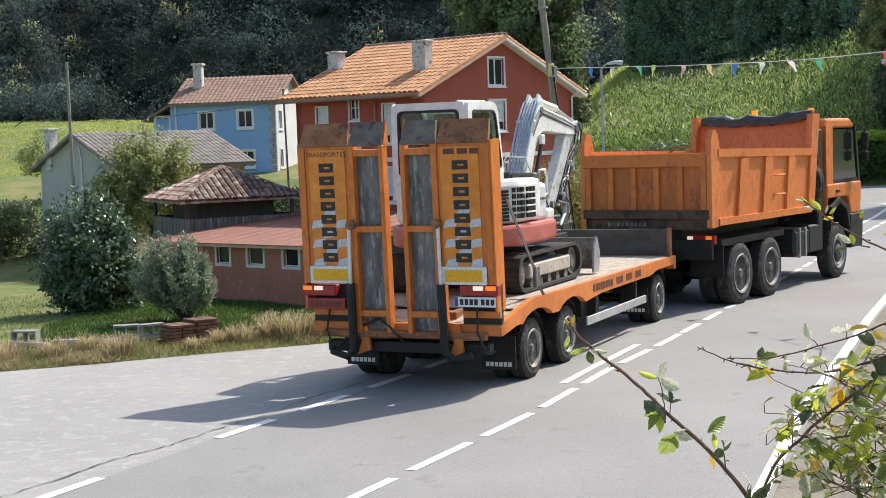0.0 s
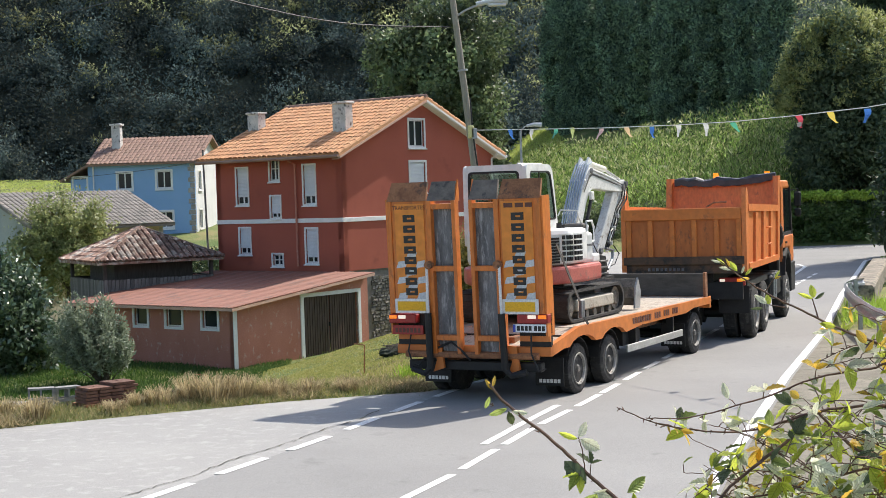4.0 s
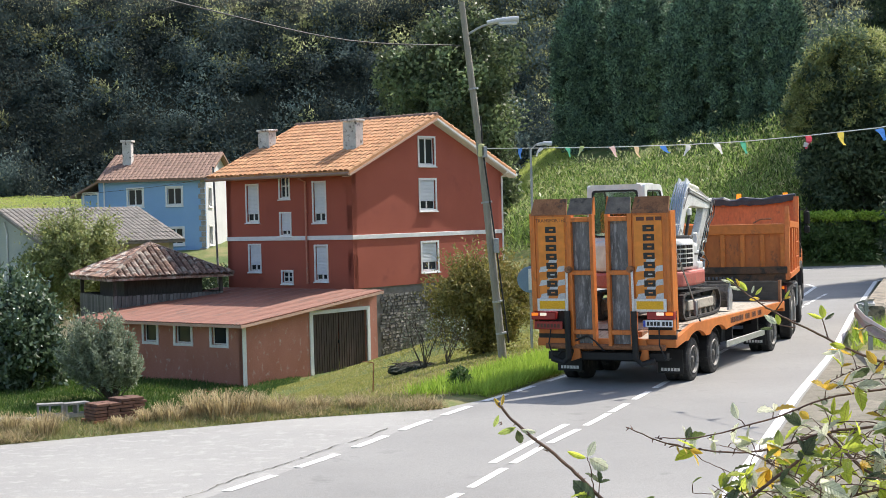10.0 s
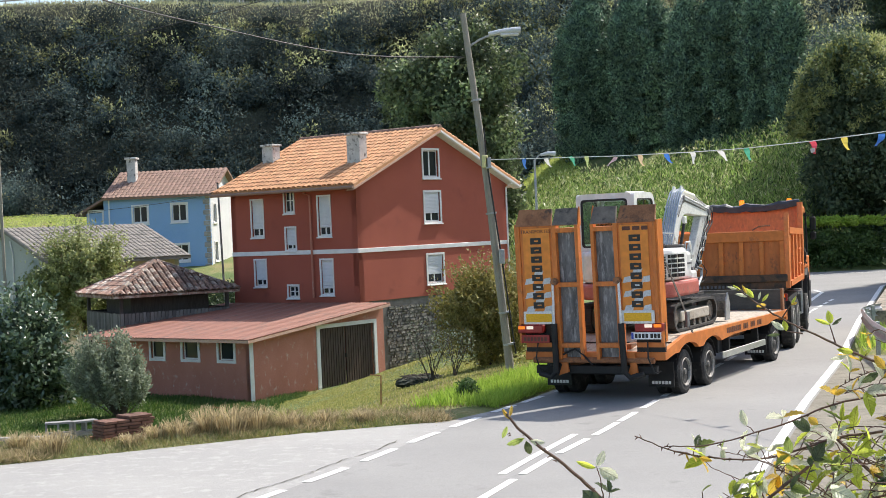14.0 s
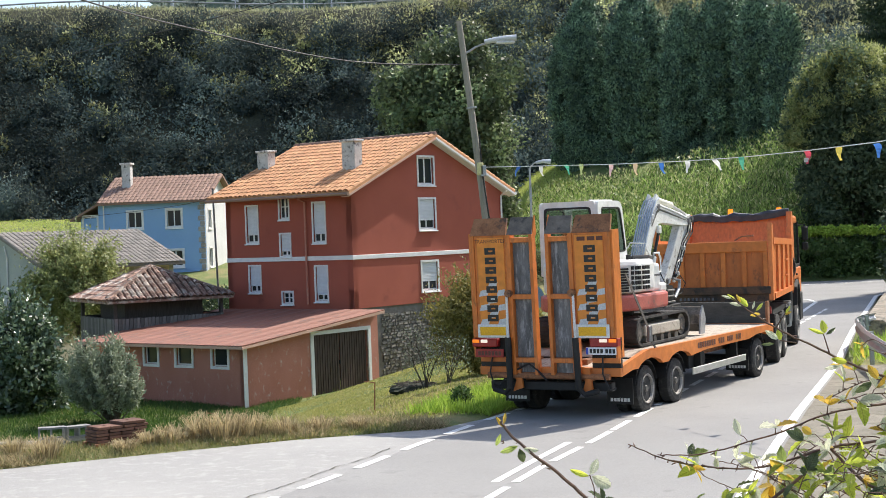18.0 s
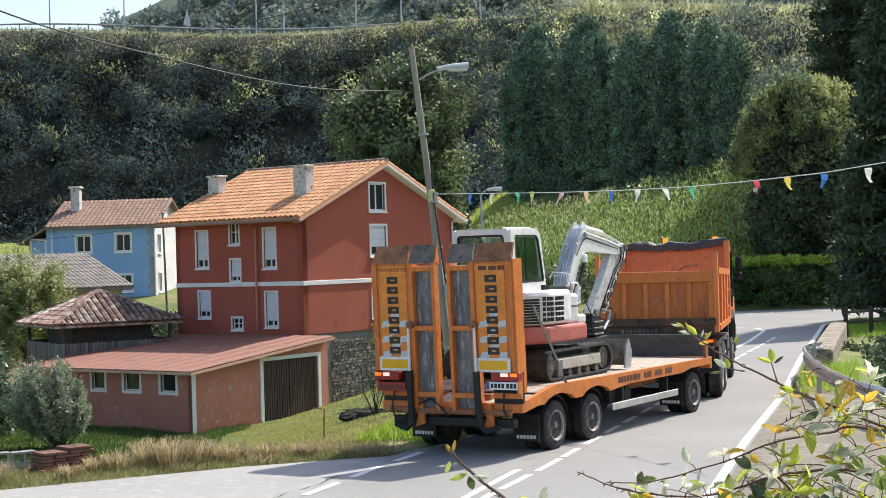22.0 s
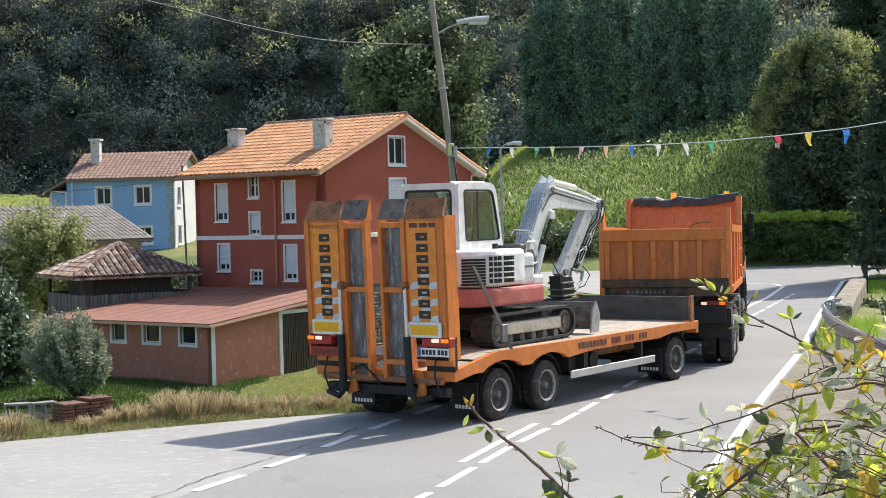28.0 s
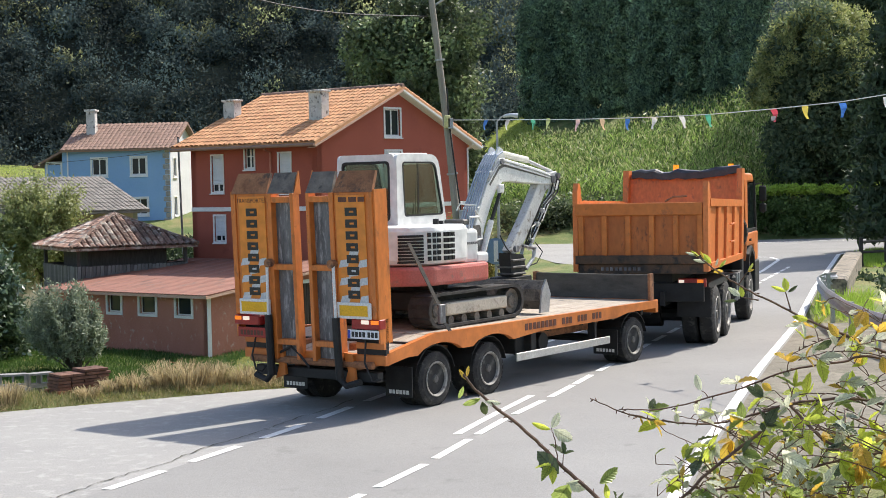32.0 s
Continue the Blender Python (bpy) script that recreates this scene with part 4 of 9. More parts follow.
def grey_house():
    """x runs along the eaves, y along the gable that faces the garden."""
    ob = thing("house", pose(-19.8, 72.0, 0, 0, 0, 52), "single-storey pale house with a grey-brown tiled roof", "house")
    L, D, EV, AP = 8.3, 6.3, 2.2, 3.72
    top = lambda x: EV + (AP - EV) * (1 - abs(x - D / 2) / (D / 2))
    for x, nm in ((0, "gable_wall"), (L - 0.3, "far_gable")):
        bm = bmesh.new()
        wall(bm, D, top, [(3.4, 4.1, -0.2, 1.0)] if x == 0 else [], base=-3, breaks=(D / 2,))
        part(nm, bm, "grey_wall", ob).matrix_basis = pose(x, D, 0, 0, 0, -90)
    window(ob, pose(0, D - 3.4, -0.2, 0, 0, -90), 0.7, 1.2, frame_w=0.06)
    part("front_wall", bm_box(0.3, 0.0, -3, L - 0.3, 0.3, EV), "cream_wall", ob, "cream rendered wall under the eaves")
    part("back_wall", bm_box(0.3, D - 0.3, -3, L - 0.3, D, EV), "grey_wall", ob)
    part("downpipe", bm_tube([(-0.06, 2.9, 3.2), (-0.06, 2.7, 2.6), (-0.06, 2.7, 0.5)], 0.04), "trim", ob)
    sl = (AP - EV) / (D / 2)
    for sgn in (-1, 1):
        ye = D / 2 + sgn * (D / 2 + 0.5)
        ze = AP + 0.12 - sl * (D / 2 + 0.5)
        pts = [(-0.35, D / 2, AP + 0.12), (L + 0.4, D / 2, AP + 0.12), (L + 0.4, ye, ze), (-0.35, ye, ze)]
        plain_roof(ob, pts, (0, sgn * (D / 2 + 0.5), -sl * (D / 2 + 0.5)), "tile_grey", L + 0.75, math.hypot(D / 2 + 0.5, sl * (D / 2 + 0.5)), (1, 0, 0), (-0.35, D / 2, AP + 0.12), 0.3, 0.42, 6, "grey-brown tile roof slope")
    bm = bmesh.new()
    box(bm, -0.15, 5.2, 2.0, 0.35, 5.65, 3.95, bevel=0.02)
    box(bm, -0.25, 5.1, 4.05, 0.45, 5.75, 4.15, bevel=0.02)
    for x, y in ((-0.13, 5.22), (0.25, 5.22), (-0.13, 5.55), (0.25, 5.55)):
        box(bm, x, y, 3.95, x + 0.08, y + 0.08, 4.05)
    part("chimney", bm, "chimney", ob)
    return ob


M["cream_wall"] = surf("cream render", (0.6, 0.55, 0.44), (0.68, 0.63, 0.52), 0.6, 0.9, 0.2)
grey_house()


M["grey_board"] = surf("weathered grey boards", (0.09, 0.083, 0.078), (0.2, 0.185, 0.17), 4, 0.9, 0.4, vary=0.35, stretch=(3, 3, 0.4))


def granary():
    ob = thing("granary", pose(-13.4, 66.0, 0, 0, 0, 30), "square dark wooden granary with a four-sided old tile roof", "granary")
    h = 2.45
    EV, AP = 0.7, 2.03
    part("body", bm_box(-1.75, -1.75, -1.2, 1.75, 1.75, EV), "dark_wood", ob)
    # gallery with a slatted fence
    part("gallery_floor", bm_box(-h, -h, -1.3, h, h, -1.18), "dark_wood", ob)
    k = 0
    for side in range(4):
        R = pose(0, 0, 0, 0, 0, 90 * side)
        bm = bmesh.new()
        box(bm, -h, -h + 0.02, -0.12, h, -h + 0.1, -0.04)
        o = part("rail", bm, "dark_wood", ob)
        o.matrix_basis = R
        if side in (0, 3):
            me = None
            for i in range(30):
                bm = bmesh.new()
                box(bm, -0.07, -0.02, -1.2, 0.07, 0.02, -0.06)
                if me is None:
                    o = part("slat", bm, "grey_board", ob)
                    me = o.data
                else:
                    bm.free()
                    o = new("slat", me)
                    o.parent = ob
                o.matrix_basis = R @ pose(-h + 0.09 + i * (2 * h - 0.18) / 29, -h, random.uniform(-0.02, 0.02))
        else:
            o = part("fence", bm_box(-h, -h, -1.2, h, -h + 0.04, -0.06), "grey_board", ob)
            o.matrix_basis = R
    for x in (-h + 0.08, h - 0.08):
        for y in (-h + 0.08, h - 0.08):
            part("post", bm_box(x - 0.07, y - 0.07, -3.4, x + 0.07, y + 0.07, EV), "dark_wood", ob)
    e = h + 0.36
    for side in range(4):
        R = pose(0, 0, 0, 0, 0, 90 * side)
        bm = bmesh.new()
        prism(bm, [(0, 0, AP), (-e, -e, EV), (e, -e, EV)], (0, 0, -0.1))
        bmesh.ops.recalc_face_normals(bm, faces=bm.faces[:])
        sl = part("roof_slope", bm, "tile_old", ob, "mottled old clay tile roof slope")
        sl.matrix_basis = R
        bm = bmesh.new()
        Ls = math.hypot(e, AP - EV)
        tile_field(bm, (-e, 0, AP), (1, 0, 0), (0, -e, EV - AP), 2 * e, Ls, 0.27, 0.38, 0.085, trim=lambda x, y: abs(x - e) < y * e / Ls + 0.05, seed=side)
        t = part("tiles", bm, "tile_old", sl)
        t["kind"] = "stuff"
        bm = bmesh.new()
        tube(bm, [(0, 0, AP + 0.05), (-e, -e, EV + 0.05)], 0.1, 6)
        part("hip_tiles", bm, "tile_old", ob).matrix_basis = R
    part("finial", bm_tube([(0, 0, AP), (0, 0, AP + 0.22)], 0.1, 8, 0.04), "stone", ob)
    return ob


granary()


# ---- vehicles ----
def wheel(parent, x, y, r, w, side=1, dual=False, deep=True):
    """A wheel whose outer face is at x, on an axle along x; side is +1 where the outside looks to +x."""
    ob = new("wheel")
    ob.parent = parent
    ob.matrix_basis = pose(x, y, r)
    s = side
    def tyre(off):
        bm = bmesh.new()
        a, b = off, off + w
        lathe(bm, [(-s * a - s * 0.03, r * 0.60), (-s * a, r * 0.68), (-s * a, r * 0.84), (-s * (a + 0.025), r * 0.96), (-s * (a + 0.05), r), (-s * (b - 0.05), r), (-s * (b - 0.025), r * 0.96), (-s * b, r * 0.84), (-s * b, r * 0.6)], 28)
        return bm
    def tread(off):
        bm = bmesh.new()
        a = off
        n = 28
        for k in range(n):
            t = 2 * math.pi * (k + 0.5) / n
            for u in (0.28, 0.72):
                m = Matrix.Translation((-s * (a + w * u), 0, 0)) @ Matrix.Rotation(t, 4, "X")
                box(bm, -w * 0.16, -r * 0.085, r * 0.985, w * 0.16, r * 0.085, r * 1.008, m=m)
        return bm
    ty = part("tyre", tyre(0.0), "rubber", ob)
    part("tread", tread(0.0), "rubber", ob)["kind"] = "stuff"
    if dual:
        part("tyre", tyre(w + 0.03), "rubber", ob)
        part("tread", tread(w + 0.03), "rubber", ob)["kind"] = "stuff"
    bm = bmesh.new()
    k = 0.62 * r
    d = 0.075 if deep else 0.03
    lathe(bm, [(-s * 0.0, k * 1.05), (s * 0.012, k * 1.02), (s * 0.0, k * 0.93), (-s * 0.03, k * 0.9), (-s * (d - 0.02), k * 0.82), (-s * d, k * 0.7), (-s * (d + 0.004), k * 0.5)], 24, cap=False)
    part("rim", bm, "rim", ob, smooth=False)
    bm = bmesh.new()
    lathe(bm, [(-s * (d + 0.004), k * 0.5), (-s * (d + 0.004), k * 0.42), (-s * (d - 0.03), k * 0.38), (-s * (d - 0.045), k * 0.25), (-s * (d - 0.07), k * 0.2), (-s * (d - 0.07), 0.004)], 20, cap=False)
    part("hub", bm, "hub", ob)
    bm = bmesh.new()
    for i in range(8):
        t = 2 * math.pi * i / 8
        c = Vector((-s * (d + 0.0), k * 0.5 * math.cos(t), k * 0.5 * math.sin(t)))
        tube(bm, [c, c + Vector((s * 0.035, 0, 0))], 0.014, 6)
    part("wheel_nuts", bm, "steel_grey", ob)
    return ob


M["hub"] = surf("oily dark hub", (0.07, 0.066, 0.06), (0.15, 0.14, 0.125), 9, 0.6, 0.2)
M["lip_dark"] = surf("worn brown steel", (0.09, 0.075, 0.065), (0.2, 0.165, 0.135), 4, 0.7, 0.2, c3=(0.05, 0.045, 0.04), spots=0.4)
TW, KW = [], []


def ramp(parent, side):
    """One folded-up loading ramp; side -1 has its solid panel at the left."""
    ob = new("ramp")
    ob.parent = parent
    ob["label"] = "orange folded-up loading ramp with rusty lip"
    if side < 0:
        ob.matrix_basis = pose(-1.22, -1.3, 0.0, 2.0)
    else:
        ob.matrix_basis = pose(-1.22, -1.3, 0.0, 2.0) @ Matrix.Diagonal((1, 1, 1, 1))
    s = side
    X = lambda a, b: (min(s * a, s * b), max(s * a, s * b))
    def b(bm, a0, a1, y0, y1, z0, z1, bev=0.006):
        x0, x1 = X(a0, a1)
        box(bm, x0, y0, z0, x1, y1, z1, bevel=bev)
    # side beams and cross beams
    for a0, a1, z0, dp, nm in ((0.115, 0.175, 0.72, 0.12, "side_beam"), (0.52, 0.6, 0.72, 0.16, "side_beam"), (1.2, 1.27, 1.33, 0.22, "side_beam")):
        bm = bmesh.new()
        b(bm, a0, a1, -0.02, dp, z0, 3.02)
        part(nm, bm, "orange", ob)
    for z in (0.96, 2.0, 2.93):
        bm = bmesh.new()
        b(bm, 0.17, 0.52, -0.015, 0.12, z - 0.04, z + 0.04)
        part("cross_beam", bm, "orange", ob)
    for z0, z1 in ((0.75, 0.92), (1.0, 1.96), (2.04, 2.89)):
        bm = bmesh.new()
        b(bm, 0.17, 0.52, 0.08, 0.1, z0, z1, 0.0)
        part("infill_plate", bm, "steel_grey", ob, "scratched bare grey plate")
    bm = bmesh.new()
    b(bm, 0.6, 1.2, 0.0, 0.05, 1.33, 3.02)
    part("panel", bm, "orange", ob)
    bm = bmesh.new()
    b(bm, 0.64, 1.14, -0.012, -0.001, 1.5, 2.98, 0.0)
    sign = part("sign_panel", bm, "sign_yellow", ob, "yellow panel with black bars and hazard stripes")
    # black bars in place of the firm's name
    cx = s * 0.9
    for i in range(8):
        z = 2.76 - i * 0.158
        bm = bmesh.new()
        box(bm, cx - 0.1, -0.02, z + 0.013, cx + 0.1, -0.0125, z + 0.055)
        box(bm, cx - 0.1, -0.02, z - 0.055, cx + 0.1, -0.0125, z - 0.013)
        box(bm, cx - 0.1, -0.0195, z - 0.024, cx - 0.03, -0.013, z + 0.024)
        box(bm, cx + 0.05, -0.0195, z - 0.024, cx + 0.1, -0.013, z + 0.024)
        part("bar", bm, "lettering", sign)
    if s < 0:
        write("TRANSPORTES", 0.085, "letter_brown", sign, pose(cx, -0.0125, 2.92, 90), depth=0.002)
    else:
        for x0, x1 in ((-0.21, -0.07), (-0.03, 0.1), (0.13, 0.24)):
            part("bar", bm_box(cx + x0, -0.018, 2.89, cx + x1, -0.0125, 2.955), "letter_brown", sign)
    # hazard parallelograms
    for j in range(6):
        for i in range(3):
            if (i + j) % 2:
                continue
            x0 = cx - 0.25 + i * 0.165
            z0 = 1.53 + j * 0.12
            pts = [(x0, -0.0155, z0), (x0 + 0.16, -0.0155, z0 + 0.02), (min(x0 + 0.2, cx + 0.24), -0.0155, z0 + 0.12), (x0 + 0.04, -0.0155, z0 + 0.1)]
            part("hazard_stripe", bm_prism(pts, (0, 0.003, 0)), "hatch_white", sign)
    # reflector board
    bm = bmesh.new()
    box(bm, cx - 0.29, -0.045, 1.33, cx + 0.29, -0.013, 1.55, bevel=0.008)
    refl = part("reflector_board", bm, "trim", ob, "yellow reflector in a white frame")
    part("reflector", bm_box(cx - 0.24, -0.052, 1.37, cx + 0.24, -0.046, 1.51), "yellow_refl", refl)
    # bent-back rusty lip
    for a0, a1, mat in ((0.6, 1.27, "rust"), (0.12, 0.58, "lip_dark")):
        x0, x1 = X(a0, a1)
        k = 0.03
        pts = [(x0, -0.02, 3.02), (x1, -0.02, 3.02), (x1 - k, 0.12, 3.3), (x0 + k, 0.12, 3.3)]
        part("lip", bm_prism(pts, (0, 0.05, -0.01)), mat, ob, "rusted lip" if mat == "rust" else "")
    part("lip_edge", bm_prism([(s * 0.115, 0.0, 2.98), (s * 0.115, 0.16, 3.0), (s * 0.115, 0.14, 3.32)], (s * 0.025, 0, 0)), "orange", ob)
    part("outer_flange", bm_box(*[v for v in (min(s * 1.27, s * 1.3), 0.0, 1.0, max(s * 1.27, s * 1.3), 0.26, 3.05)]), "orange", ob)
    part("hinge_knob", bm_tube([(s * 0.57, -0.1, 2.06), (s * 0.57, 0.0, 2.06)], 0.06, 10), "rust", ob)
    # hydraulic strut: white rod over a black cylinder
    part("strut_rod", bm_tube([(s * 0.6, -0.07, 2.05), (s * 0.61, -0.08, 1.3)], 0.022, 8), "trim", ob)
    part("strut_cylinder", bm_tube([(s * 0.61, -0.08, 1.34), (s * 0.62, -0.06, 0.5)], 0.055, 10), "black", ob)
    part("strut_foot", bm_tube([(s * 0.62, -0.06, 0.52), (s * 0.72, -0.05, 0.42), (s * 0.95, -0.02, 0.48)], 0.045, 8), "black", ob)
    return ob


def lamp_cluster(parent, x0, x1, z, mats):
    bm = bm_box(x0, -1.36, z - 0.07, x1, -1.22, z + 0.07, bevel=0.015)
    c = part("rear_lamp", bm, "red_refl", parent, "red rear lamp cluster")
    n = len(mats)
    w = (x1 - x0) / n
    for i, m in enumerate(mats):
        if m:
            part("lens", bm_box(x0 + i * w + 0.015, -1.372, z + 0.0, x0 + (i + 1) * w - 0.015, -1.358, z + 0.055, bevel=0.006), m, c)
    return c


def trailer():
    ob = thing("trailer", pose(0, 0, 0), "orange flatbed trailer with two raised loading ramps", "trailer")
    # deck boards
    dk = 1.02
    me = None
    for i in range(12):
        x0 = -2.37 + i * 0.2
        part("deck_board", bm_box(x0, -0.1, dk - 0.05, x0 + 0.19, 6.25, dk, bevel=0.004), "deck", ob)
    part("rear_slope", bm_prism([(-2.4, -0.1, dk - 0.01), (0.0, -0.1, dk - 0.01), (0.0, -1.12, 0.84), (-2.4, -1.12, 0.84)], (0, 0, -0.04)), "deck", ob, "sloping worn loading tail")
    # side rails with waves over the wheels
    for x0, x1 in ((0.0, 0.08), (-2.48, -2.4)):
        top = [(-1.2, 0.86), (-0.15, 1.04), (6.32, 1.01)]
        bot = [(6.32, 0.88), (5.35, 0.88), (4.9, 0.82), (2.6, 0.82), (2.15, 0.79)]
        for c in (1.31, 0.0):
            for a in np.linspace(math.radians(28), math.radians(152), 7):
                bot.append((c + 0.6 * math.cos(a), 0.65 + 0.25 * math.sin(a)))
        bot += [(-0.75, 0.77), (-1.2, 0.7)]
        bm = bmesh.new()
        vs = [bm.verts.new((x0, y, z)) for y, z in top + bot]
        f = bm.faces.new(vs)
        r = bmesh.ops.extrude_face_region(bm, geom=[f])
        bmesh.ops.translate(bm, vec=(x1 - x0, 0, 0), verts=[g for g in r["geom"] if isinstance(g, bmesh.types.BMVert)])
        bmesh.ops.triangulate(bm, faces=[f for f in bm.faces if len(f.verts) > 4])
        bmesh.ops.recalc_face_normals(bm, faces=bm.faces[:])
        part("side_rail", bm, "orange_worn", ob, "orange side rail waved over the wheels")
    # bars in place of the name and telephone number on the near rail
    x = 2.15
    for w in (0.09, 0.09, 0.09, 0.09, 0.09, 0.09, 0.09, 0.09, None, 0.09, 0.08, 0.08, None, 0.08, 0.08, 0.08, None, 0.08, 0.08, 0.08):
        if w:
            part("bar", bm_box(0.081, x, 0.868, 0.085, x + w * 0.95, 0.97), "letter_brown", ob)
        x += (w or 0.12) + 0.025
    part("front_beam", bm_box(-2.48, 6.3, 0.8, 0.08, 6.4, 1.02, bevel=0.01), "orange_worn", ob)
    part("headboard", bm_box(-2.3, 6.2, 1.03, 0.0, 6.26, 1.46, bevel=0.01), "headboard", ob, "dark stained timber headboard")
    part("headboard_post", bm_box(-0.0, 6.16, 1.0, 0.05, 6.3, 1.48, bevel=0.008), "rust", ob)
    part("headboard_post", bm_box(-2.35, 6.16, 1.0, -2.3, 6.3, 1.48, bevel=0.008), "rust", ob)
    for xx in (-1.75, -0.75):
        part("chassis_beam", bm_box(xx, -1.0, 0.58, xx + 0.14, 6.3, 0.95, bevel=0.008), "rust", ob)
    for yy in (-0.6, 0.65, 2.0, 3.0, 4.0, 5.0, 6.0):
        part("cross_member", bm_box(-2.3, yy, 0.78, -0.05, yy + 0.08, 0.95), "black", ob)
    part("tool_box", bm_box(-0.55, 2.15, 0.5, -0.1, 2.75, 0.85, bevel=0.01), "black", ob)
    part("air_tank", bm_tube([(-1.1, 3.1, 0.6), (-0.2, 3.1, 0.6)], 0.14, 12), "black", ob)
    part("side_guard", bm_box(0.03, 1.95, 0.42, 0.06, 4.75, 0.54, bevel=0.006), "alu", ob, "aluminium side guard bar")
    part("side_guard", bm_box(-2.46, 1.95, 0.42, -2.43, 4.75, 0.54, bevel=0.006), "alu", ob, "aluminium side guard bar")
    for yy in (2.4, 4.3):
        part("guard_bracket", bm_box(-0.1, yy, 0.45, 0.03, yy + 0.06, 0.8), "black", ob)
    for i, yy in enumerate((0.0, 1.31, 5.67)):
        TW.append((wheel(ob, 0.0, yy, 0.385, 0.22, 1, dual=True), 0.0, yy, 0.385))
        TW.append((wheel(ob, -2.4, yy, 0.385, 0.22, -1, dual=True), -2.4, yy, 0.385))
        part("axle", bm_tube([(-2.2, yy, 0.385), (-0.2, yy, 0.385)], 0.07, 10), "black", ob)
        for x0 in (-0.5, -2.4):
            bm = bmesh.new()
            pr = [(yy + 0.47 * math.cos(a), 0.42 + 0.45 * math.sin(a)) for a in np.linspace(math.radians(10 if i else 12), math.radians(172), 9)]
            for (ya, za), (yb, zb) in zip(pr, pr[1:]):
                v = [bm.verts.new(q) for q in ((x0, ya, za), (x0 + 0.48, ya, za), (x0 + 0.48, yb, zb), (x0, yb, zb))]
                bm.faces.new(v)
            bmesh.ops.remove_doubles(bm, verts=bm.verts[:], dist=0.0008)
            r = bmesh.ops.extrude_face_region(bm, geom=bm.faces[:])
            bmesh.ops.translate(bm, vec=(0, 0, -0.015), verts=[g for g in r["geom"] if isinstance(g, bmesh.types.BMVert)])
            part("mudguard", bm, "black", ob)
            if i != 1:
                fy = yy - 0.5
                fl = part("mud_flap", bm_box(x0, fy - 0.02, 0.18, x0 + 0.46, fy, 0.6), "black", ob)
                for k in range(6):
                    part("bar", bm_box(x0 + 0.06 + k * 0.06, fy - 0.024, 0.22, x0 + 0.105 + k * 0.06, fy - 0.0205, 0.275), "trim", fl)
    # turntable, drawbar
    part("turntable", bm_tube([(-1.2, 5.67, 0.74), (-1.2, 5.67, 0.84)], 0.5, 24), "black", ob)
    for xx in (-1.75, -0.65):
        part("drawbar", bm_tube([(xx, 5.9, 0.6), (-1.2, 7.62, 0.62)], 0.055, 8), "orange_worn", ob)
    part("towing_eye", bm_tube([(-1.2, 7.5, 0.62), (-1.2, 7.75, 0.62)], 0.06, 8), "black", ob)
    part("drawbar_brace", bm_box(-1.6, 6.35, 0.57, -0.8, 6.43, 0.64), "orange_worn", ob)
    # rear: bumper, lamps, plates
    part("bumper", bm_box(-2.48, -1.24, 0.7, 0.08, -1.14, 0.84, bevel=0.012), "orange_worn", ob, "battered orange rear beam")
    part("under_bumper", bm_box(-2.3, -1.2, 0.46, -0.1, -1.06, 0.6, bevel=0.012), "black", ob)
    part("hinge_tube", bm_tube([(-2.3, -1.27, 0.7), (-0.1, -1.27, 0.7)], 0.05, 8), "rust", ob)
    for x0 in (-2.46, -0.42):
        part("lamp_carrier", bm_box(x0, -1.22, 0.84, x0 + 0.5, -1.16, 1.33), "black", ob)
        part("lamp_bracket", bm_box(x0 + 0.02, -1.26, 0.92, x0 + 0.5, -1.22, 1.0), "orange_worn", ob)
    lamp_cluster(ob, -2.55, -2.08, 1.24, ["lamp_orange", "lamp_white", None])
    lamp_cluster(ob, -0.4, 0.09, 1.26, [None, "lamp_white", "lamp_orange"])
    pl = part("number_plate", bm_box(-0.47, -1.35, 1.06, 0.06, -1.335, 1.18, bevel=0.004), "plate", ob, "white number plate with dark bars")
    part("band", bm_box(-0.465, -1.354, 1.065, -0.425, -1.3505, 1.175), "plate_blue", pl)
    for k in range(7):
        x0 = -0.4 + k * 0.062 + (0.025 if k > 3 else 0)
        part("bar", bm_box(x0, -1.354, 1.085, x0 + 0.045, -1.3505, 1.155), "lettering", pl)
    rp = part("number_plate", bm_box(-2.49, -1.35, 1.0, -1.96, -1.335, 1.14, bevel=0.004), "red_refl", ob, "red number plate with worn bars")
    for k in range(7):
        x0 = -2.44 + k * 0.064
        part("bar", bm_box(x0, -1.354, 1.03, x0 + 0.045, -1.3505, 1.1), "letter_brown", rp)
    part("cable", bm_tube([(-2.2, -1.3, 1.0), (-2.22, -1.36, 0.75), (-2.15, -1.36, 0.55), (-2.08, -1.32, 0.52), (-2.0, -1.25, 0.65)], 0.014, 6), "black", ob)
    part("cable", bm_tube([(-1.75, -1.3, 0.8), (-1.5, -1.34, 0.9), (-1.35, -1.34, 0.8), (-1.2, -1.3, 0.62)], 0.018, 6), "black", ob)
    part("cable", bm_tube([(-0.2, -1.3, 1.05), (-0.18, -1.36, 0.75), (-0.08, -1.34, 0.5), (0.0, -1.25, 0.52)], 0.014, 6), "black", ob)
    for sx in (-1.85, -0.6):
        bm = bm_prism([(sx, -1.3, 0.86), (sx + 0.16, -1.3, 0.84), (sx + 0.2, -1.3, 0.5), (sx + 0.02, -1.3, 0.44), (sx + 0.08, -1.3, 0.62)], (0, 0.05, 0))
        part("ramp_hook", bm, "orange_worn", ob)
    ramp(ob, -1)
    ramp(ob, 1)
    return ob


M["headboard"] = surf("dark oily timber", (0.04, 0.037, 0.033), (0.1, 0.09, 0.08), 2.5, 0.7, 0.4, stretch=(1, 3, 3))
TRAILER = trailer()


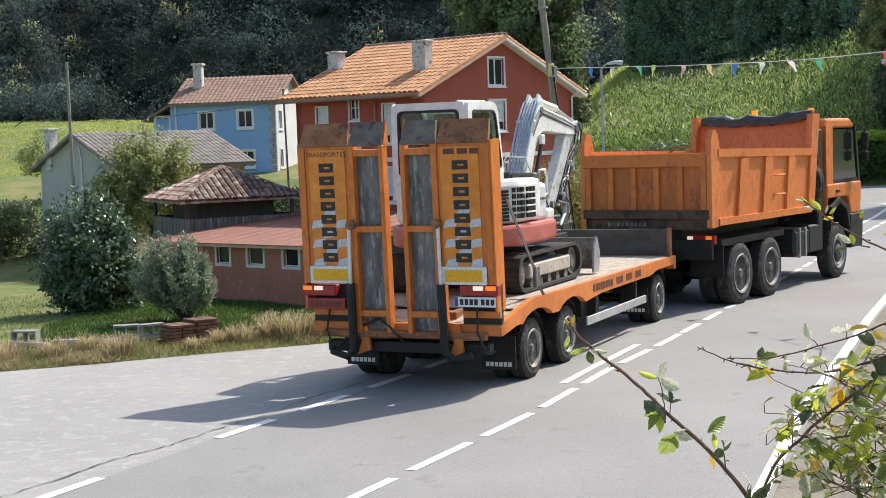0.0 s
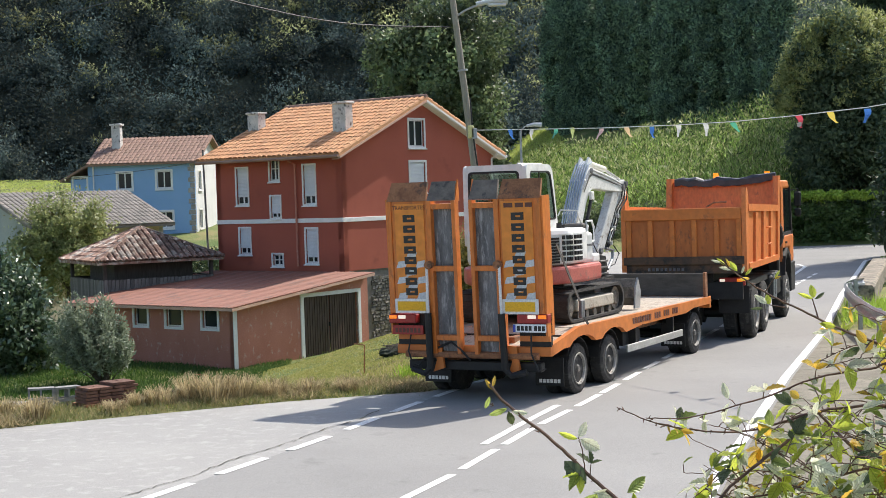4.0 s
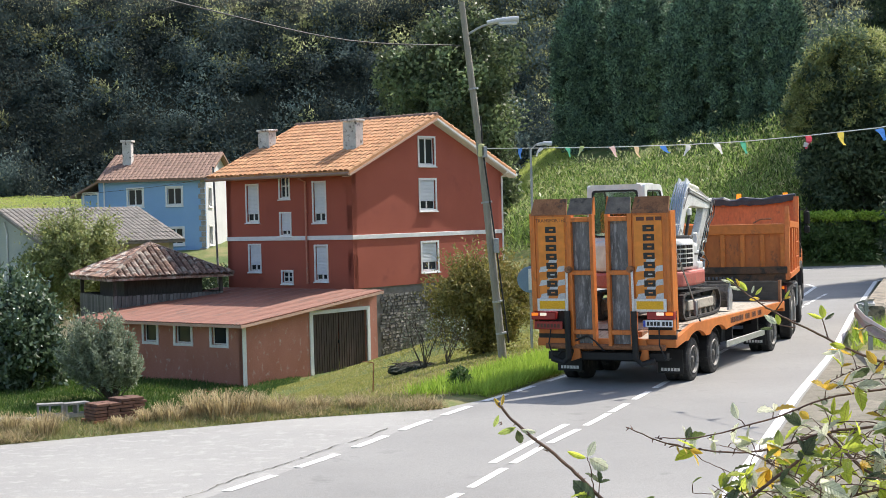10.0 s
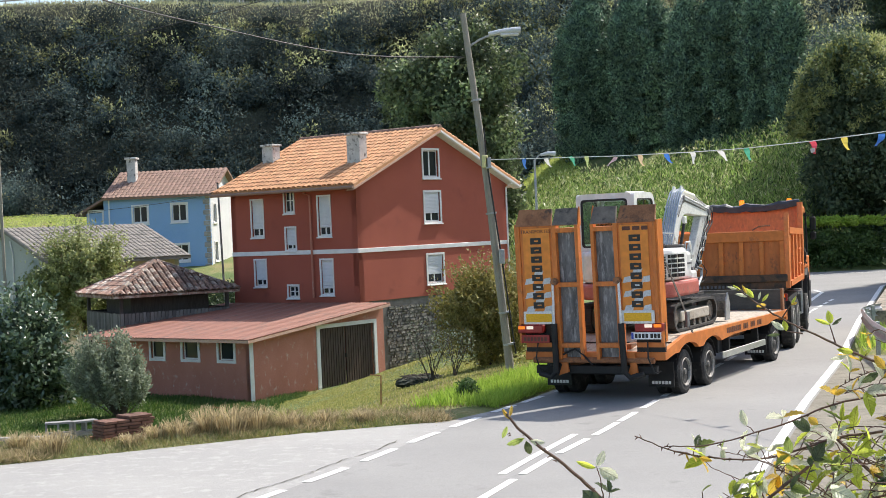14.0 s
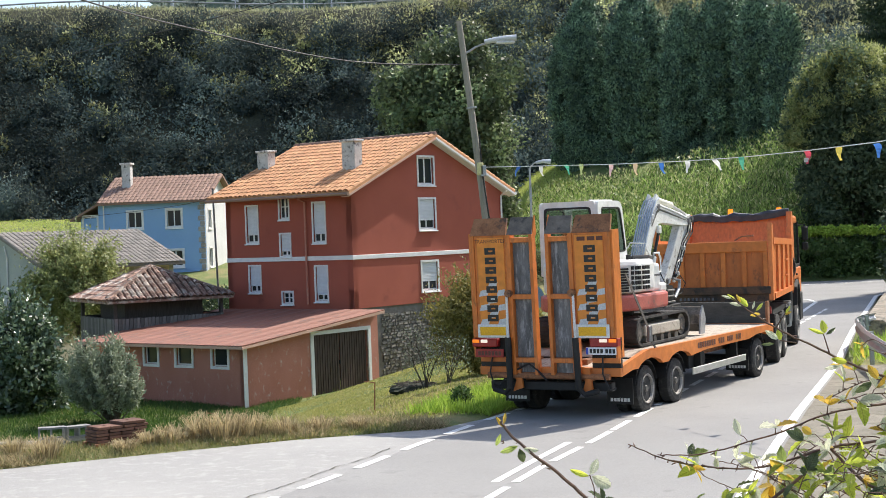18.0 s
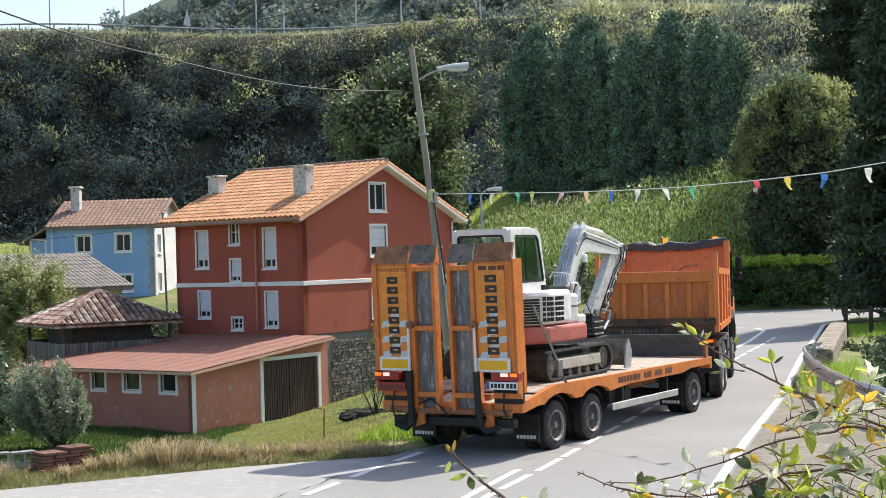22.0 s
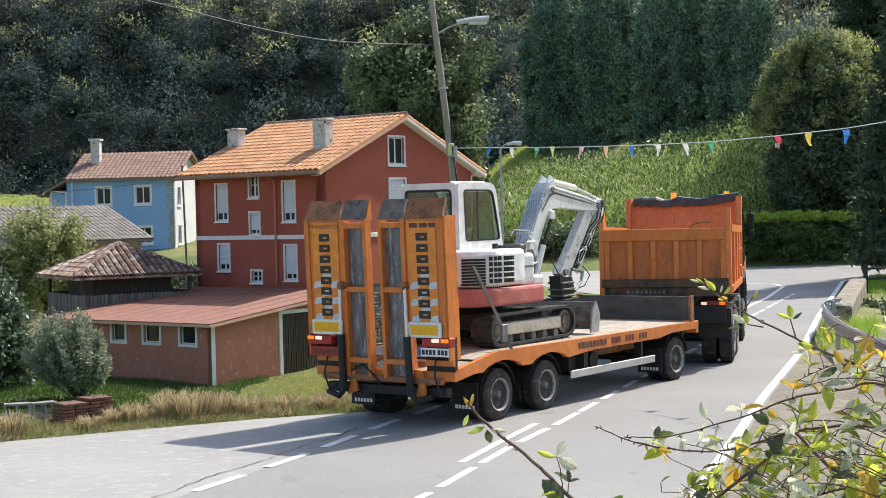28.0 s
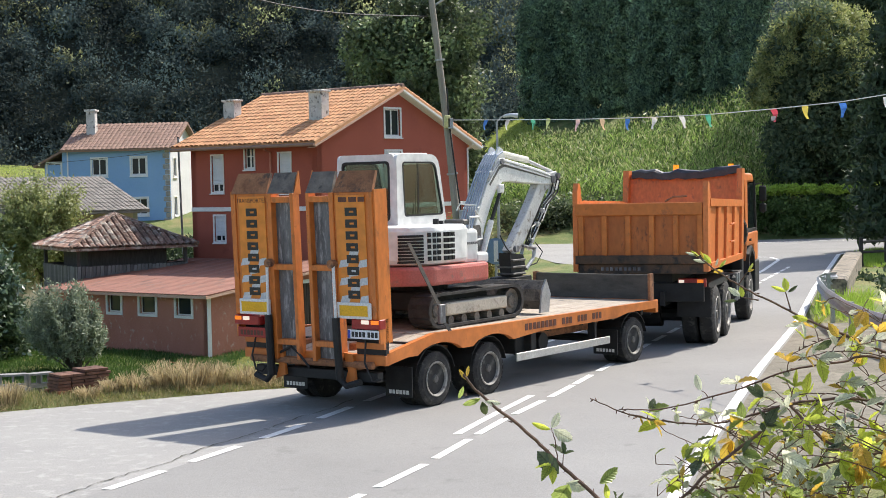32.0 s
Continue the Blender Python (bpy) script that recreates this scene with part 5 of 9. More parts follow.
def excavator():
    """Local axes are those of the trailer."""
    ob = thing("excavator", pose(0, 0, 0), "white and red compact excavator strapped on the trailer deck", "excavator")
    DZ = 1.03
    # undercarriage: two tracks
    for x0 in (-0.62, -2.2):
        x1 = x0 + 0.38
        tr_ = new("track")
        tr_.parent = ob
        ya, yb, r = 0.42, 2.38, 0.25
        path = []
        for a in np.linspace(math.pi / 2, 3 * math.pi / 2, 9):
            path.append((ya + r * math.cos(a), DZ + r + 0.01 + r * math.sin(a)))
        for a in np.linspace(-math.pi / 2, math.pi / 2, 9):
            path.append((yb + r * math.cos(a), DZ + r + 0.02 + r * 1.0 * math.sin(a)))
        bm = bmesh.new()
        n = len(path)
        inner = [(0.5 * (ya + yb) + (y - 0.5 * (ya + yb)) * 0.95, DZ + r + 0.01 + (z - DZ - r - 0.01) * 0.84) for y, z in path]
        for i in range(n):
            j = (i + 1) % n
            o = [(x0, *path[i]), (x1, *path[i]), (x1, *path[j]), (x0, *path[j])]
            q = [(x0, *inner[i]), (x1, *inner[i]), (x1, *inner[j]), (x0, *inner[j])]
            ov = [bm.verts.new(p) for p in o]
            qv = [bm.verts.new(p) for p in q]
            bm.faces.new(ov)
            bm.faces.new(qv[::-1])
            bm.faces.new((ov[1], qv[1], qv[2], ov[2]))
            bm.faces.new((qv[0], ov[0], ov[3], qv[3]))
        bmesh.ops.remove_doubles(bm, verts=bm.verts[:], dist=0.0005)
        bmesh.ops.recalc_face_normals(bm, faces=bm.faces[:])
        part("belt", bm, "tread", tr_)
        # grousers
        tot = 2 * (yb - ya) + 2 * math.pi * r
        bm = bmesh.new()
        m = 42
        for k in range(m):
            s = tot * k / m
            if s < yb - ya:
                y, z, ang = ya + s, DZ + 2 * r + 0.01, 0
            elif s < yb - ya + math.pi * r:
                a = math.pi / 2 - (s - (yb - ya)) / r
                y, z, ang = yb + r * math.cos(a), DZ + r + 0.02 + r * math.sin(a), a - math.pi / 2
            elif s < 2 * (yb - ya) + math.pi * r:
                y, z, ang = yb - (s - (yb - ya) - math.pi * r), DZ + 0.012, math.pi
            else:
                a = -math.pi / 2 - (s - 2 * (yb - ya) - math.pi * r) / r
                y, z, ang = ya + r * math.cos(a), DZ + r + 0.01 + r * math.sin(a), a - math.pi / 2
            mm = Matrix.Translation((0, y, z)) @ Matrix.Rotation(ang, 4, "X")
            box(bm, x0 + 0.012, -0.034, -0.012, x1 - 0.012, 0.034, 0.01, m=mm)
        part("tread", bm, "tread", tr_)["kind"] = "stuff"
        fx = x1 - 0.05
        part("track_frame", bm_box(x0 + 0.04, ya + 0.2, DZ + 0.17, fx + 0.03, yb - 0.18, DZ + 0.36, bevel=0.02), "frame_beige", tr_, "dusty beige track frame")
        for yy, rr in ((ya, 0.17), (yb, 0.19)):
            bm = bmesh.new()
            lathe(bm, [(fx, 0.03), (fx, rr * 0.5), (fx - 0.03, rr * 0.6), (fx - 0.02, rr), (fx - 0.2, rr)], 16, c=(0, yy, DZ + r + 0.01))
            part("sprocket", bm, "mud", tr_)
        for yy in np.linspace(ya + 0.35, yb - 0.3, 5):
            part("roller", bm_tube([(fx - 0.2, yy, DZ + 0.1), (fx, yy, DZ + 0.1)], 0.07, 10), "mud", tr_)
    part("car_body", bm_box(-1.85, 0.7, DZ + 0.2, -0.55, 2.1, DZ + 0.5, bevel=0.03), "black", ob)
    part("slew_ring", bm_tube([(-1.2, 1.25, DZ + 0.48), (-1.2, 1.25, DZ + 0.62)], 0.42, 20), "black", ob)
    # dozer blade
    for xx in (-1.75, -0.75):
        part("blade_arm", bm_box(xx, 2.0, DZ + 0.14, xx + 0.12, 3.15, DZ + 0.32, bevel=0.01), "black", ob)
    bm = bmesh.new()
    pr = [(3.22, DZ + 0.06), (3.12, DZ + 0.2), (3.12, DZ + 0.38), (3.22, DZ + 0.52)]
    a = [(y, z) for y, z in pr] + [(y + 0.05, z) for y, z in pr[::-1]]
    prism(bm, [(-2.2, y, z) for y, z in a], (1.96, 0, 0))
    bmesh.ops.recalc_face_normals(bm, faces=bm.faces[:])
    part("dozer_blade", bm, "mud", ob, "worn steel dozer blade")
    part("blade_end", bm_prism([(-0.24, 3.05, DZ + 0.02), (-0.24, 3.3, DZ + 0.02), (-0.24, 3.36, DZ + 0.3), (-0.24, 3.24, DZ + 0.54), (-0.24, 3.12, DZ + 0.38)], (0.03, 0, 0)), "galv", ob)
    # upper body
    zb = DZ + 0.62
    def rounded(pts, z0, z1, bev=0.06):
        bm = bmesh.new()
        prism(bm, [(x, y, z0) for x, y in pts], (0, 0, z1 - z0))
        bmesh.ops.recalc_face_normals(bm, faces=bm.faces[:])
        bmesh.ops.bevel(bm, geom=bm.edges[:], offset=bev, segments=2, affect="EDGES", profile=0.5)
        return bm
    tail = [(-1.2 + 1.02 * math.cos(a), 0.85 + 1.12 * math.sin(a)) for a in np.linspace(math.radians(205), math.radians(335), 7)]
    outline = tail + [(-0.24, 1.0), (-0.28, 1.75), (-0.6, 1.95), (-2.0, 1.95), (-2.16, 1.7)]
    part("counterweight", rounded(outline, zb, zb + 0.28, 0.05), "dull_red", ob, "faded red lower body and counterweight")
    up = [(-1.2 + 0.97 * math.cos(a), 0.85 + 1.02 * math.sin(a)) for a in np.linspace(math.radians(203), math.radians(337), 7)] + [(-0.32, 1.2), (-0.36, 1.35), (-1.1, 1.45), (-2.1, 1.4)]
    part("engine_cover", rounded(up, zb + 0.29, zb + 0.86, 0.08), "excavator_white", ob, "white engine cover")
    part("tank_cover", rounded([(-0.4, 1.25), (-0.36, 1.62), (-0.95, 1.66), (-0.95, 1.25)], zb + 0.27, zb + 0.78, 0.06), "excavator_white", ob)
    part("step_box", rounded([(-0.36, 1.55), (-0.34, 1.85), (-0.9, 1.88), (-0.9, 1.55)], zb + 0.26, zb + 0.42, 0.04), "excavator_white", ob)
    # side grille: vents in rows, black rear grille
    cover_x = lambda y: -1.2 + 0.97 * math.sqrt(max(0.0, 1 - ((min(y, 0.85) - 0.85) / 1.02) ** 2))
    for i in range(5):
        for j in range(6):
            z0 = zb + 0.36 + i * 0.085
            y0 = 0.34 + j * 0.075 + (0.045 if j > 2 else 0)
            ang = math.degrees(math.atan2(cover_x(y0 + 0.05) - cover_x(y0), 0.05))
            part("vent", bm_box(-0.03, 0, 0, 0.004, 0.052, 0.06, m=pose(cover_x(y0), y0, z0, 0, 0, -ang)), "black", ob)
    for i in range(9):
        z0 = zb + 0.33 + i * 0.046
        ys = [0.02, 0.1, 0.18, 0.28]
        line = [(cover_x(y) + 0.006, y, z0) for y in ys] + [(cover_x(y) - 0.05, y + 0.01, z0) for y in ys[::-1]]
        part("grille_slat", bm_prism(line, (0, 0, 0.034)), "black", ob)
    for k in range(6):
        part("bar", bm_box(-0.36, 1.3 + k * 0.05, zb + 0.55, -0.352, 1.335 + k * 0.05, zb + 0.585), "steel_grey", ob)
    part("handrail", bm_tube([(-0.42, 1.45, zb + 0.78), (-0.42, 1.47, zb + 0.95), (-0.42, 1.7, zb + 0.95), (-0.42, 1.78, zb + 0.85), (-0.42, 1.78, zb + 0.62), (-0.42, 1.62, zb + 0.6)], 0.018, 8), "excavator_white", ob)
    for yy, hh in ((1.0, 0.1), (1.12, 0.07)):
        part("filler_cap", bm_tube([(-0.7, yy, zb + 0.84), (-0.7, yy, zb + 0.84 + hh)], 0.045, 10), "black", ob)
    # cab: rounded frames round clear panes
    cab = new("cab")
    cab.parent = ob
    cab["label"] = "white cab with rounded clear windows"
    cx0, cx1, cy0, cy1, cz0, cz1 = -2.15, -1.02, 0.5, 1.74, zb + 0.3, 3.55

    def rounded_poly(pts, rad, n=4):
        """Corner points in 2D, each rounded by its radius."""
        out = []
        m = len(pts)
        for i, p in enumerate(pts):
            p, a, b = Vector(p), Vector(pts[i - 1]), Vector(pts[(i + 1) % m])
            r = rad[i] if isinstance(rad, (list, tuple)) else rad
            u, v = (a - p).normalized() * r, (b - p).normalized() * r
            for k in range(n + 1):
                t = k / n
                out.append((p + u) * (1 - t) ** 2 + p * 2 * t * (1 - t) + (p + v) * t * t)
        return out

    def frame_plate(name, outer, inner, place, depth, mat):
        """A flat frame between two outlines of equal count; place turns (u, v, w) into x, y, z."""
        bm = bmesh.new()
        rings = [[bm.verts.new(place(q[0], q[1], w)) for q in ring] for ring, w in ((outer, 0), (outer, depth), (inner, depth), (inner, 0))]
        n = len(outer)
        for a, b in zip(rings, rings[1:] + rings[:1]):
            for k in range(n):
                bm.faces.new((a[k], a[(k + 1) % n], b[(k + 1) % n], b[k]))
        bmesh.ops.recalc_face_normals(bm, faces=bm.faces[:])
        return part(name, bm, mat, cab)

    def pane_plate(name, outline, place, depth):
        bm = bmesh.new()
        prism(bm, [place(q[0], q[1], 0) for q in outline], Vector(place(0, 0, depth)) - Vector(place(0, 0, 0)))
        bmesh.ops.recalc_face_normals(bm, faces=bm.faces[:])
        o = part(name, bm, "machine_glass", cab)
        o.visible_shadow = False
        return o

    side_out = rounded_poly([(cy0, cz0 + 0.3), (cy1 + 0.02, cz0 + 0.3), (cy1 - 0.22, cz1), (cy0, cz1)], [0.03, 0.05, 0.2, 0.1])
    side_in = rounded_poly([(cy0 + 0.17, 2.63), (cy1 - 0.1, 2.64), (cy1 - 0.29, cz1 - 0.11), (cy0 + 0.13, cz1 - 0.11)], [0.06, 0.08, 0.13, 0.07])
    seal_in = rounded_poly([(cy0 + 0.195, 2.655), (cy1 - 0.125, 2.665), (cy1 - 0.31, cz1 - 0.135), (cy0 + 0.155, cz1 - 0.135)], [0.05, 0.07, 0.12, 0.06])
    for x, s_ in ((cx1, -1), (cx0, 1)):
        at = lambda u, v, w, x=x, s_=s_: (x + s_ * w, u, v)
        frame_plate("side_frame", side_out, side_in, at, 0.06, "excavator_white")
        frame_plate("side_window_seal", side_in, seal_in, lambda u, v, w, x=x, s_=s_: (x - s_ * 0.004 + s_ * w, u, v), 0.03, "black")
        pane_plate("side_window", seal_in, lambda u, v, w, x=x, s_=s_: (x + s_ * (0.012 + w), u, v), 0.008)
    part("window_bar", bm_box(cx1 - 0.03, 1.02, 2.66, cx1 - 0.012, 1.045, cz1 - 0.13), "black", cab)
    back_out = rounded_poly([(cx0 + 0.06, cz0 + 0.02), (cx1 - 0.06, cz0 + 0.02), (cx1 - 0.06, cz1), (cx0 + 0.06, cz1)], [0.02, 0.02, 0.05, 0.05])
    back_in = rounded_poly([(cx0 + 0.09, cz0 + 0.62), (cx1 - 0.13, cz0 + 0.62), (cx1 - 0.13, cz1 - 0.1), (cx0 + 0.09, cz1 - 0.1)], [0.08] * 4)
    back_seal = rounded_poly([(cx0 + 0.125, cz0 + 0.655), (cx1 - 0.165, cz0 + 0.655), (cx1 - 0.165, cz1 - 0.135), (cx0 + 0.125, cz1 - 0.135)], [0.07] * 4)
    back_at = lambda u, v, w: (u, cy0 + w, v)
    frame_plate("rear_frame", back_out, back_in, back_at, 0.06, "excavator_white")
    frame_plate("rear_window_seal", back_in, back_seal, lambda u, v, w: (u, cy0 - 0.006 + w, v), 0.03, "black")
    pane_plate("rear_window", back_seal, lambda u, v, w: (u, cy0 + 0.012 + w, v), 0.008)
    front_at = lambda u, v, w: (u, cy1 - 0.02 - 0.145 * (v - cz0 - 0.3) + w, v)
    frame_plate("front_frame", rounded_poly([(cx0 + 0.06, cz0 + 0.32), (cx1 - 0.06, cz0 + 0.32), (cx1 - 0.06, cz1 - 0.06), (cx0 + 0.06, cz1 - 0.06)], 0.03), rounded_poly([(cx0 + 0.12, cz0 + 0.42), (cx1 - 0.12, cz0 + 0.42), (cx1 - 0.12, cz1 - 0.14), (cx0 + 0.12, cz1 - 0.14)], 0.06), front_at, 0.03, "excavator_white")
    pane_plate("front_window", rounded_poly([(cx0 + 0.12, cz0 + 0.42), (cx1 - 0.12, cz0 + 0.42), (cx1 - 0.12, cz1 - 0.14), (cx0 + 0.12, cz1 - 0.14)], 0.06), front_at, 0.008)
    part("roof", bm_prism([(cx0 + 0.06, cy0 + 0.06, cz1 - 0.05), (cx1 - 0.06, cy0 + 0.06, cz1 - 0.05), (cx1 - 0.06, cy1 - 0.3, cz1 - 0.05), (cx0 + 0.06, cy1 - 0.3, cz1 - 0.05)], (0, 0, 0.047)), "excavator_white", cab)
    part("cab_base", bm_box(cx0 + 0.02, cy0 + 0.06, cz0, cx1 - 0.02, cy1, cz0 + 0.42, bevel=0.03), "excavator_white", cab)
    part("roof_ridge", bm_tube([(cx1 - 0.16, cy0 + 0.02, cz1 + 0.008), (cx1 - 0.16, cy1 - 0.3, cz1 + 0.008)], 0.016, 6), "excavator_white", cab)
    part("driver_seat", bm_box(-1.8, 0.72, cz0 + 0.45, -1.4, 0.86, cz0 + 1.1, bevel=0.05), "black", cab)
    part("lever", bm_tube([(-1.3, 1.2, cz0 + 0.42), (-1.28, 1.24, cz0 + 0.85)], 0.016, 6), "black", cab)
    part("wiper", bm_tube([(-1.6, cy1 - 0.06, cz0 + 0.5), (-1.45, cy1 - 0.2, cz0 + 1.3)], 0.01, 5), "black", cab)
    for z0, w in ((cz0 + 0.5, 0.14), (cz0 + 0.35, 0.06)):
        part("rear_handle", bm_box(cx1 - 0.32, cy0 - 0.03, z0, cx1 - 0.32 + w, cy0 - 0.005, z0 + 0.05), "black", cab)
    for k in range(3):
        part("bar", bm_box(-1.75 + k * 0.13, cy0 - 0.008, cz0 + 0.22, -1.66 + k * 0.13, cy0 - 0.002, cz0 + 0.34), "lettering", cab)
    part("cover_lamp", bm_box(-0.78, 1.3, zb + 0.84, -0.42, 1.5, zb + 0.92, bevel=0.02), "hub", ob)
    # boom, dipper, rams
    bx = -1.15

    def plate_arm(name, prof, w, mat, label=""):
        bm = bmesh.new()
        prism(bm, [(bx - w / 2, y, z) for y, z in prof], (w, 0, 0))
        bmesh.ops.recalc_face_normals(bm, faces=bm.faces[:])
        bmesh.ops.bevel(bm, geom=[e for e in bm.edges if abs(e.verts[0].co.x - e.verts[1].co.x) < 1e-4], offset=0.012, segments=1, affect="EDGES")
        return part(name, bm, mat, ob, label)
    part("boom_bracket", bm_box(bx - 0.17, 1.85, zb + 0.05, bx + 0.17, 2.5, zb + 0.55, bevel=0.03), "black", ob)
    part("swing_post", bm_prism([(bx - 0.12, 2.2, zb + 0.3), (bx - 0.12, 2.72, zb + 0.2), (bx - 0.12, 2.84, zb + 0.45), (bx - 0.12, 2.6, zb + 0.8), (bx - 0.12, 2.4, zb + 0.78)], (0.24, 0, 0)), "hub", ob)
    boom = plate_arm("boom", [(2.47, 2.13), (2.51, 2.4), (2.6, 2.62), (2.83, 3.03), (3.02, 3.28), (3.12, 3.42), (3.24, 3.5), (3.38, 3.49), (4.0, 3.39), (4.5, 3.3), (4.78, 3.22), (4.88, 3.14), (4.8, 3.06), (4.5, 3.06), (3.53, 3.12), (3.32, 3.11), (3.18, 3.04), (3.02, 2.84), (2.89, 2.61), (2.77, 2.39), (2.66, 2.07)], 0.2, "arm_white", "scuffed white boom with hoses along its back")
    for x in (bx - 0.104, bx + 0.1):
        part("boom_rib", bm_prism([(x, 2.92, 3.08), (x, 3.2, 3.36), (x, 3.34, 3.4), (x, 4.6, 3.2), (x, 4.6, 3.17), (x, 3.36, 3.36), (x, 3.22, 3.32), (x, 2.95, 3.06)], (0.006, 0, 0)), "hub", boom)
    dip = plate_arm("dipper", [(4.4, 3.06), (4.2, 2.8), (3.97, 2.52), (3.5, 2.0), (3.62, 1.93), (3.82, 1.97), (4.14, 2.34), (4.38, 2.62), (4.62, 2.92), (4.84, 3.08), (5.02, 3.1), (5.06, 3.2), (4.98, 3.28), (4.82, 3.26), (4.6, 3.14)], 0.16, "arm_worn", "scuffed grey dipper arm")
    for yy, zz, rr in ((2.58, 2.2, 0.08), (4.82, 3.14, 0.065), (3.66, 2.02, 0.055), (3.28, 3.44, 0.05), (4.98, 3.2, 0.05)):
        part("pivot_pin", bm_tube([(bx - 0.13, yy, zz), (bx + 0.13, yy, zz)], rr, 12), "steel_grey", ob)
    for dx in (-0.14, 0.14):
        part("boom_ram", bm_tube([(bx + dx, 2.62, 1.96), (bx + dx, 2.9, 2.5)], 0.05, 10), "arm_white", ob)
        part("boom_ram_rod", bm_tube([(bx + dx, 2.88, 2.46), (bx + dx, 3.2, 3.0)], 0.03, 10), "black", ob)
        part("ram_clevis", bm_box(bx + dx - 0.03, 3.12, 2.93, bx + dx + 0.03, 3.26, 3.08, bevel=0.015), "arm_white", ob)
    part("dipper_ram", bm_tube([(bx, 3.34, 3.58), (bx, 4.18, 3.47)], 0.055, 10), "arm_pale", ob, "cream-coloured ram on the boom")
    part("dipper_ram_rod", bm_tube([(bx, 4.16, 3.47), (bx, 4.95, 3.27)], 0.028, 10), "alu", ob)
    for dx in (-0.09, 0.06):
        part("ram_bracket", bm_prism([(bx + dx, 3.12, 3.42), (bx + dx, 3.42, 3.46), (bx + dx, 3.34, 3.64), (bx + dx, 3.24, 3.68), (bx + dx, 3.16, 3.58)], (0.03, 0, 0)), "arm_white", ob)
    part("bucket_ram", bm_tube([(bx, 5.0, 3.04), (bx, 4.56, 2.46)], 0.05, 10), "arm_white", ob)
    part("bucket_ram_rod", bm_tube([(bx, 4.58, 2.48), (bx, 4.2, 1.98)], 0.03, 10), "alu", ob)
    for dx in (-0.07, 0.05):
        part("bucket_ram_lug", bm_prism([(bx + dx, 4.86, 3.16), (bx + dx, 5.08, 3.12), (bx + dx, 5.06, 2.98), (bx + dx, 4.96, 2.96)], (0.02, 0, 0)), "arm_white", ob)
    # bank of hoses along the back of the boom, held by two clamps
    for k in range(6):
        xx = bx - 0.115 + k * 0.046
        part("hose", bm_tube([(xx, 2.3 + 0.01 * k, 2.28), (xx, 2.42, 2.5), (xx, 2.6, 2.82), (xx, 2.8, 3.14), (xx, 2.98, 3.38), (xx, 3.14, 3.54), (xx, 3.3, 3.6)], 0.0165, 8), "hose_grey", ob)
    for yy, zz in ((2.56, 2.72), (2.92, 3.28)):
        part("hose_clamp", bm_box(-0.15, -0.03, -0.012, 0.15, 0.02, 0.012, bevel=0.004, m=pose(bx, yy, zz, 30)), "arm_white", ob)
    part("hose_guard", bm_tube([(bx + 0.13, 2.5, 2.55), (bx + 0.22, 2.36, 2.68), (bx + 0.2, 2.4, 2.76), (bx - 0.12, 2.42, 2.78), (bx - 0.16, 2.38, 2.68)], 0.014, 6), "arm_white", ob)
    part("hose_guard", bm_tube([(bx + 0.22, 2.36, 2.68), (bx + 0.24, 2.5, 2.5), (bx + 0.14, 2.62, 2.42)], 0.014, 6), "arm_white", ob)
    for k in range(2):
        part("pipe", bm_tube([(bx + 0.106, 2.9, 3.18 - 0.06 * k), (bx + 0.108, 3.2, 3.45 - 0.05 * k), (bx + 0.108, 3.36, 3.45 - 0.05 * k), (bx + 0.108, 4.2, 3.31 - 0.05 * k), (bx + 0.106, 4.74, 3.2 - 0.04 * k)], 0.011, 6), "galv", ob)
    for k in range(3):
        xx = bx + 0.1 - 0.03 * k
        part("hose", bm_tube([(xx, 4.74, 3.2), (xx + 0.03, 5.0 - 0.05 * k, 3.12), (xx + 0.04, 4.9 - 0.06 * k, 2.92), (xx + 0.02, 4.6 - 0.05 * k, 2.72), (xx + 0.03, 4.42 - 0.05 * k, 2.5), (xx + 0.02, 4.22 - 0.04 * k, 2.28), (xx, 4.0, 2.04)], 0.015, 6), "black", ob)
    part("pipe", bm_tube([(bx + 0.11, 4.3, 2.42), (bx + 0.12, 4.12, 2.36), (bx + 0.12, 4.06, 2.2), (bx + 0.11, 4.12, 2.08)], 0.012, 6), "arm_pale", ob)
    for yy, zz in ((4.46, 2.62), (4.28, 2.4), (4.1, 2.14)):
        part("pipe_fitting", bm_box(bx + 0.07, yy - 0.03, zz - 0.04, bx + 0.15, yy + 0.04, zz + 0.04, bevel=0.01), "galv", ob)
    # coupler, links, bucket
    part("coupler", bm_prism([(bx - 0.11, 3.46, 1.96), (bx - 0.11, 3.86, 1.92), (bx - 0.11, 3.94, 1.68), (bx - 0.11, 3.8, 1.56), (bx - 0.11, 3.5, 1.58)], (0.22, 0, 0)), "black", ob)
    for k in range(3):
        part("coupler_plate", bm_box(bx - 0.16, 3.48, 1.6 + k * 0.11, bx + 0.16, 3.86, 1.635 + k * 0.11, bevel=0.008), "hub", ob)
    for dx in (-0.12, 0.12):
        part("coupler_link", bm_tube([(bx + dx, 4.2, 2.02), (bx + dx, 4.14, 1.84), (bx + dx, 3.92, 1.68)], 0.03, 8), "galv", ob)
        part("coupler_link", bm_tube([(bx + dx, 4.2, 2.0), (bx + dx, 3.84, 2.06)], 0.026, 8), "steel_grey", ob)
    part("hose", bm_tube([(bx + 0.12, 3.5, 1.94), (bx + 0.16, 3.28, 2.06), (bx + 0.1, 3.2, 2.26)], 0.01, 6), "black", ob)
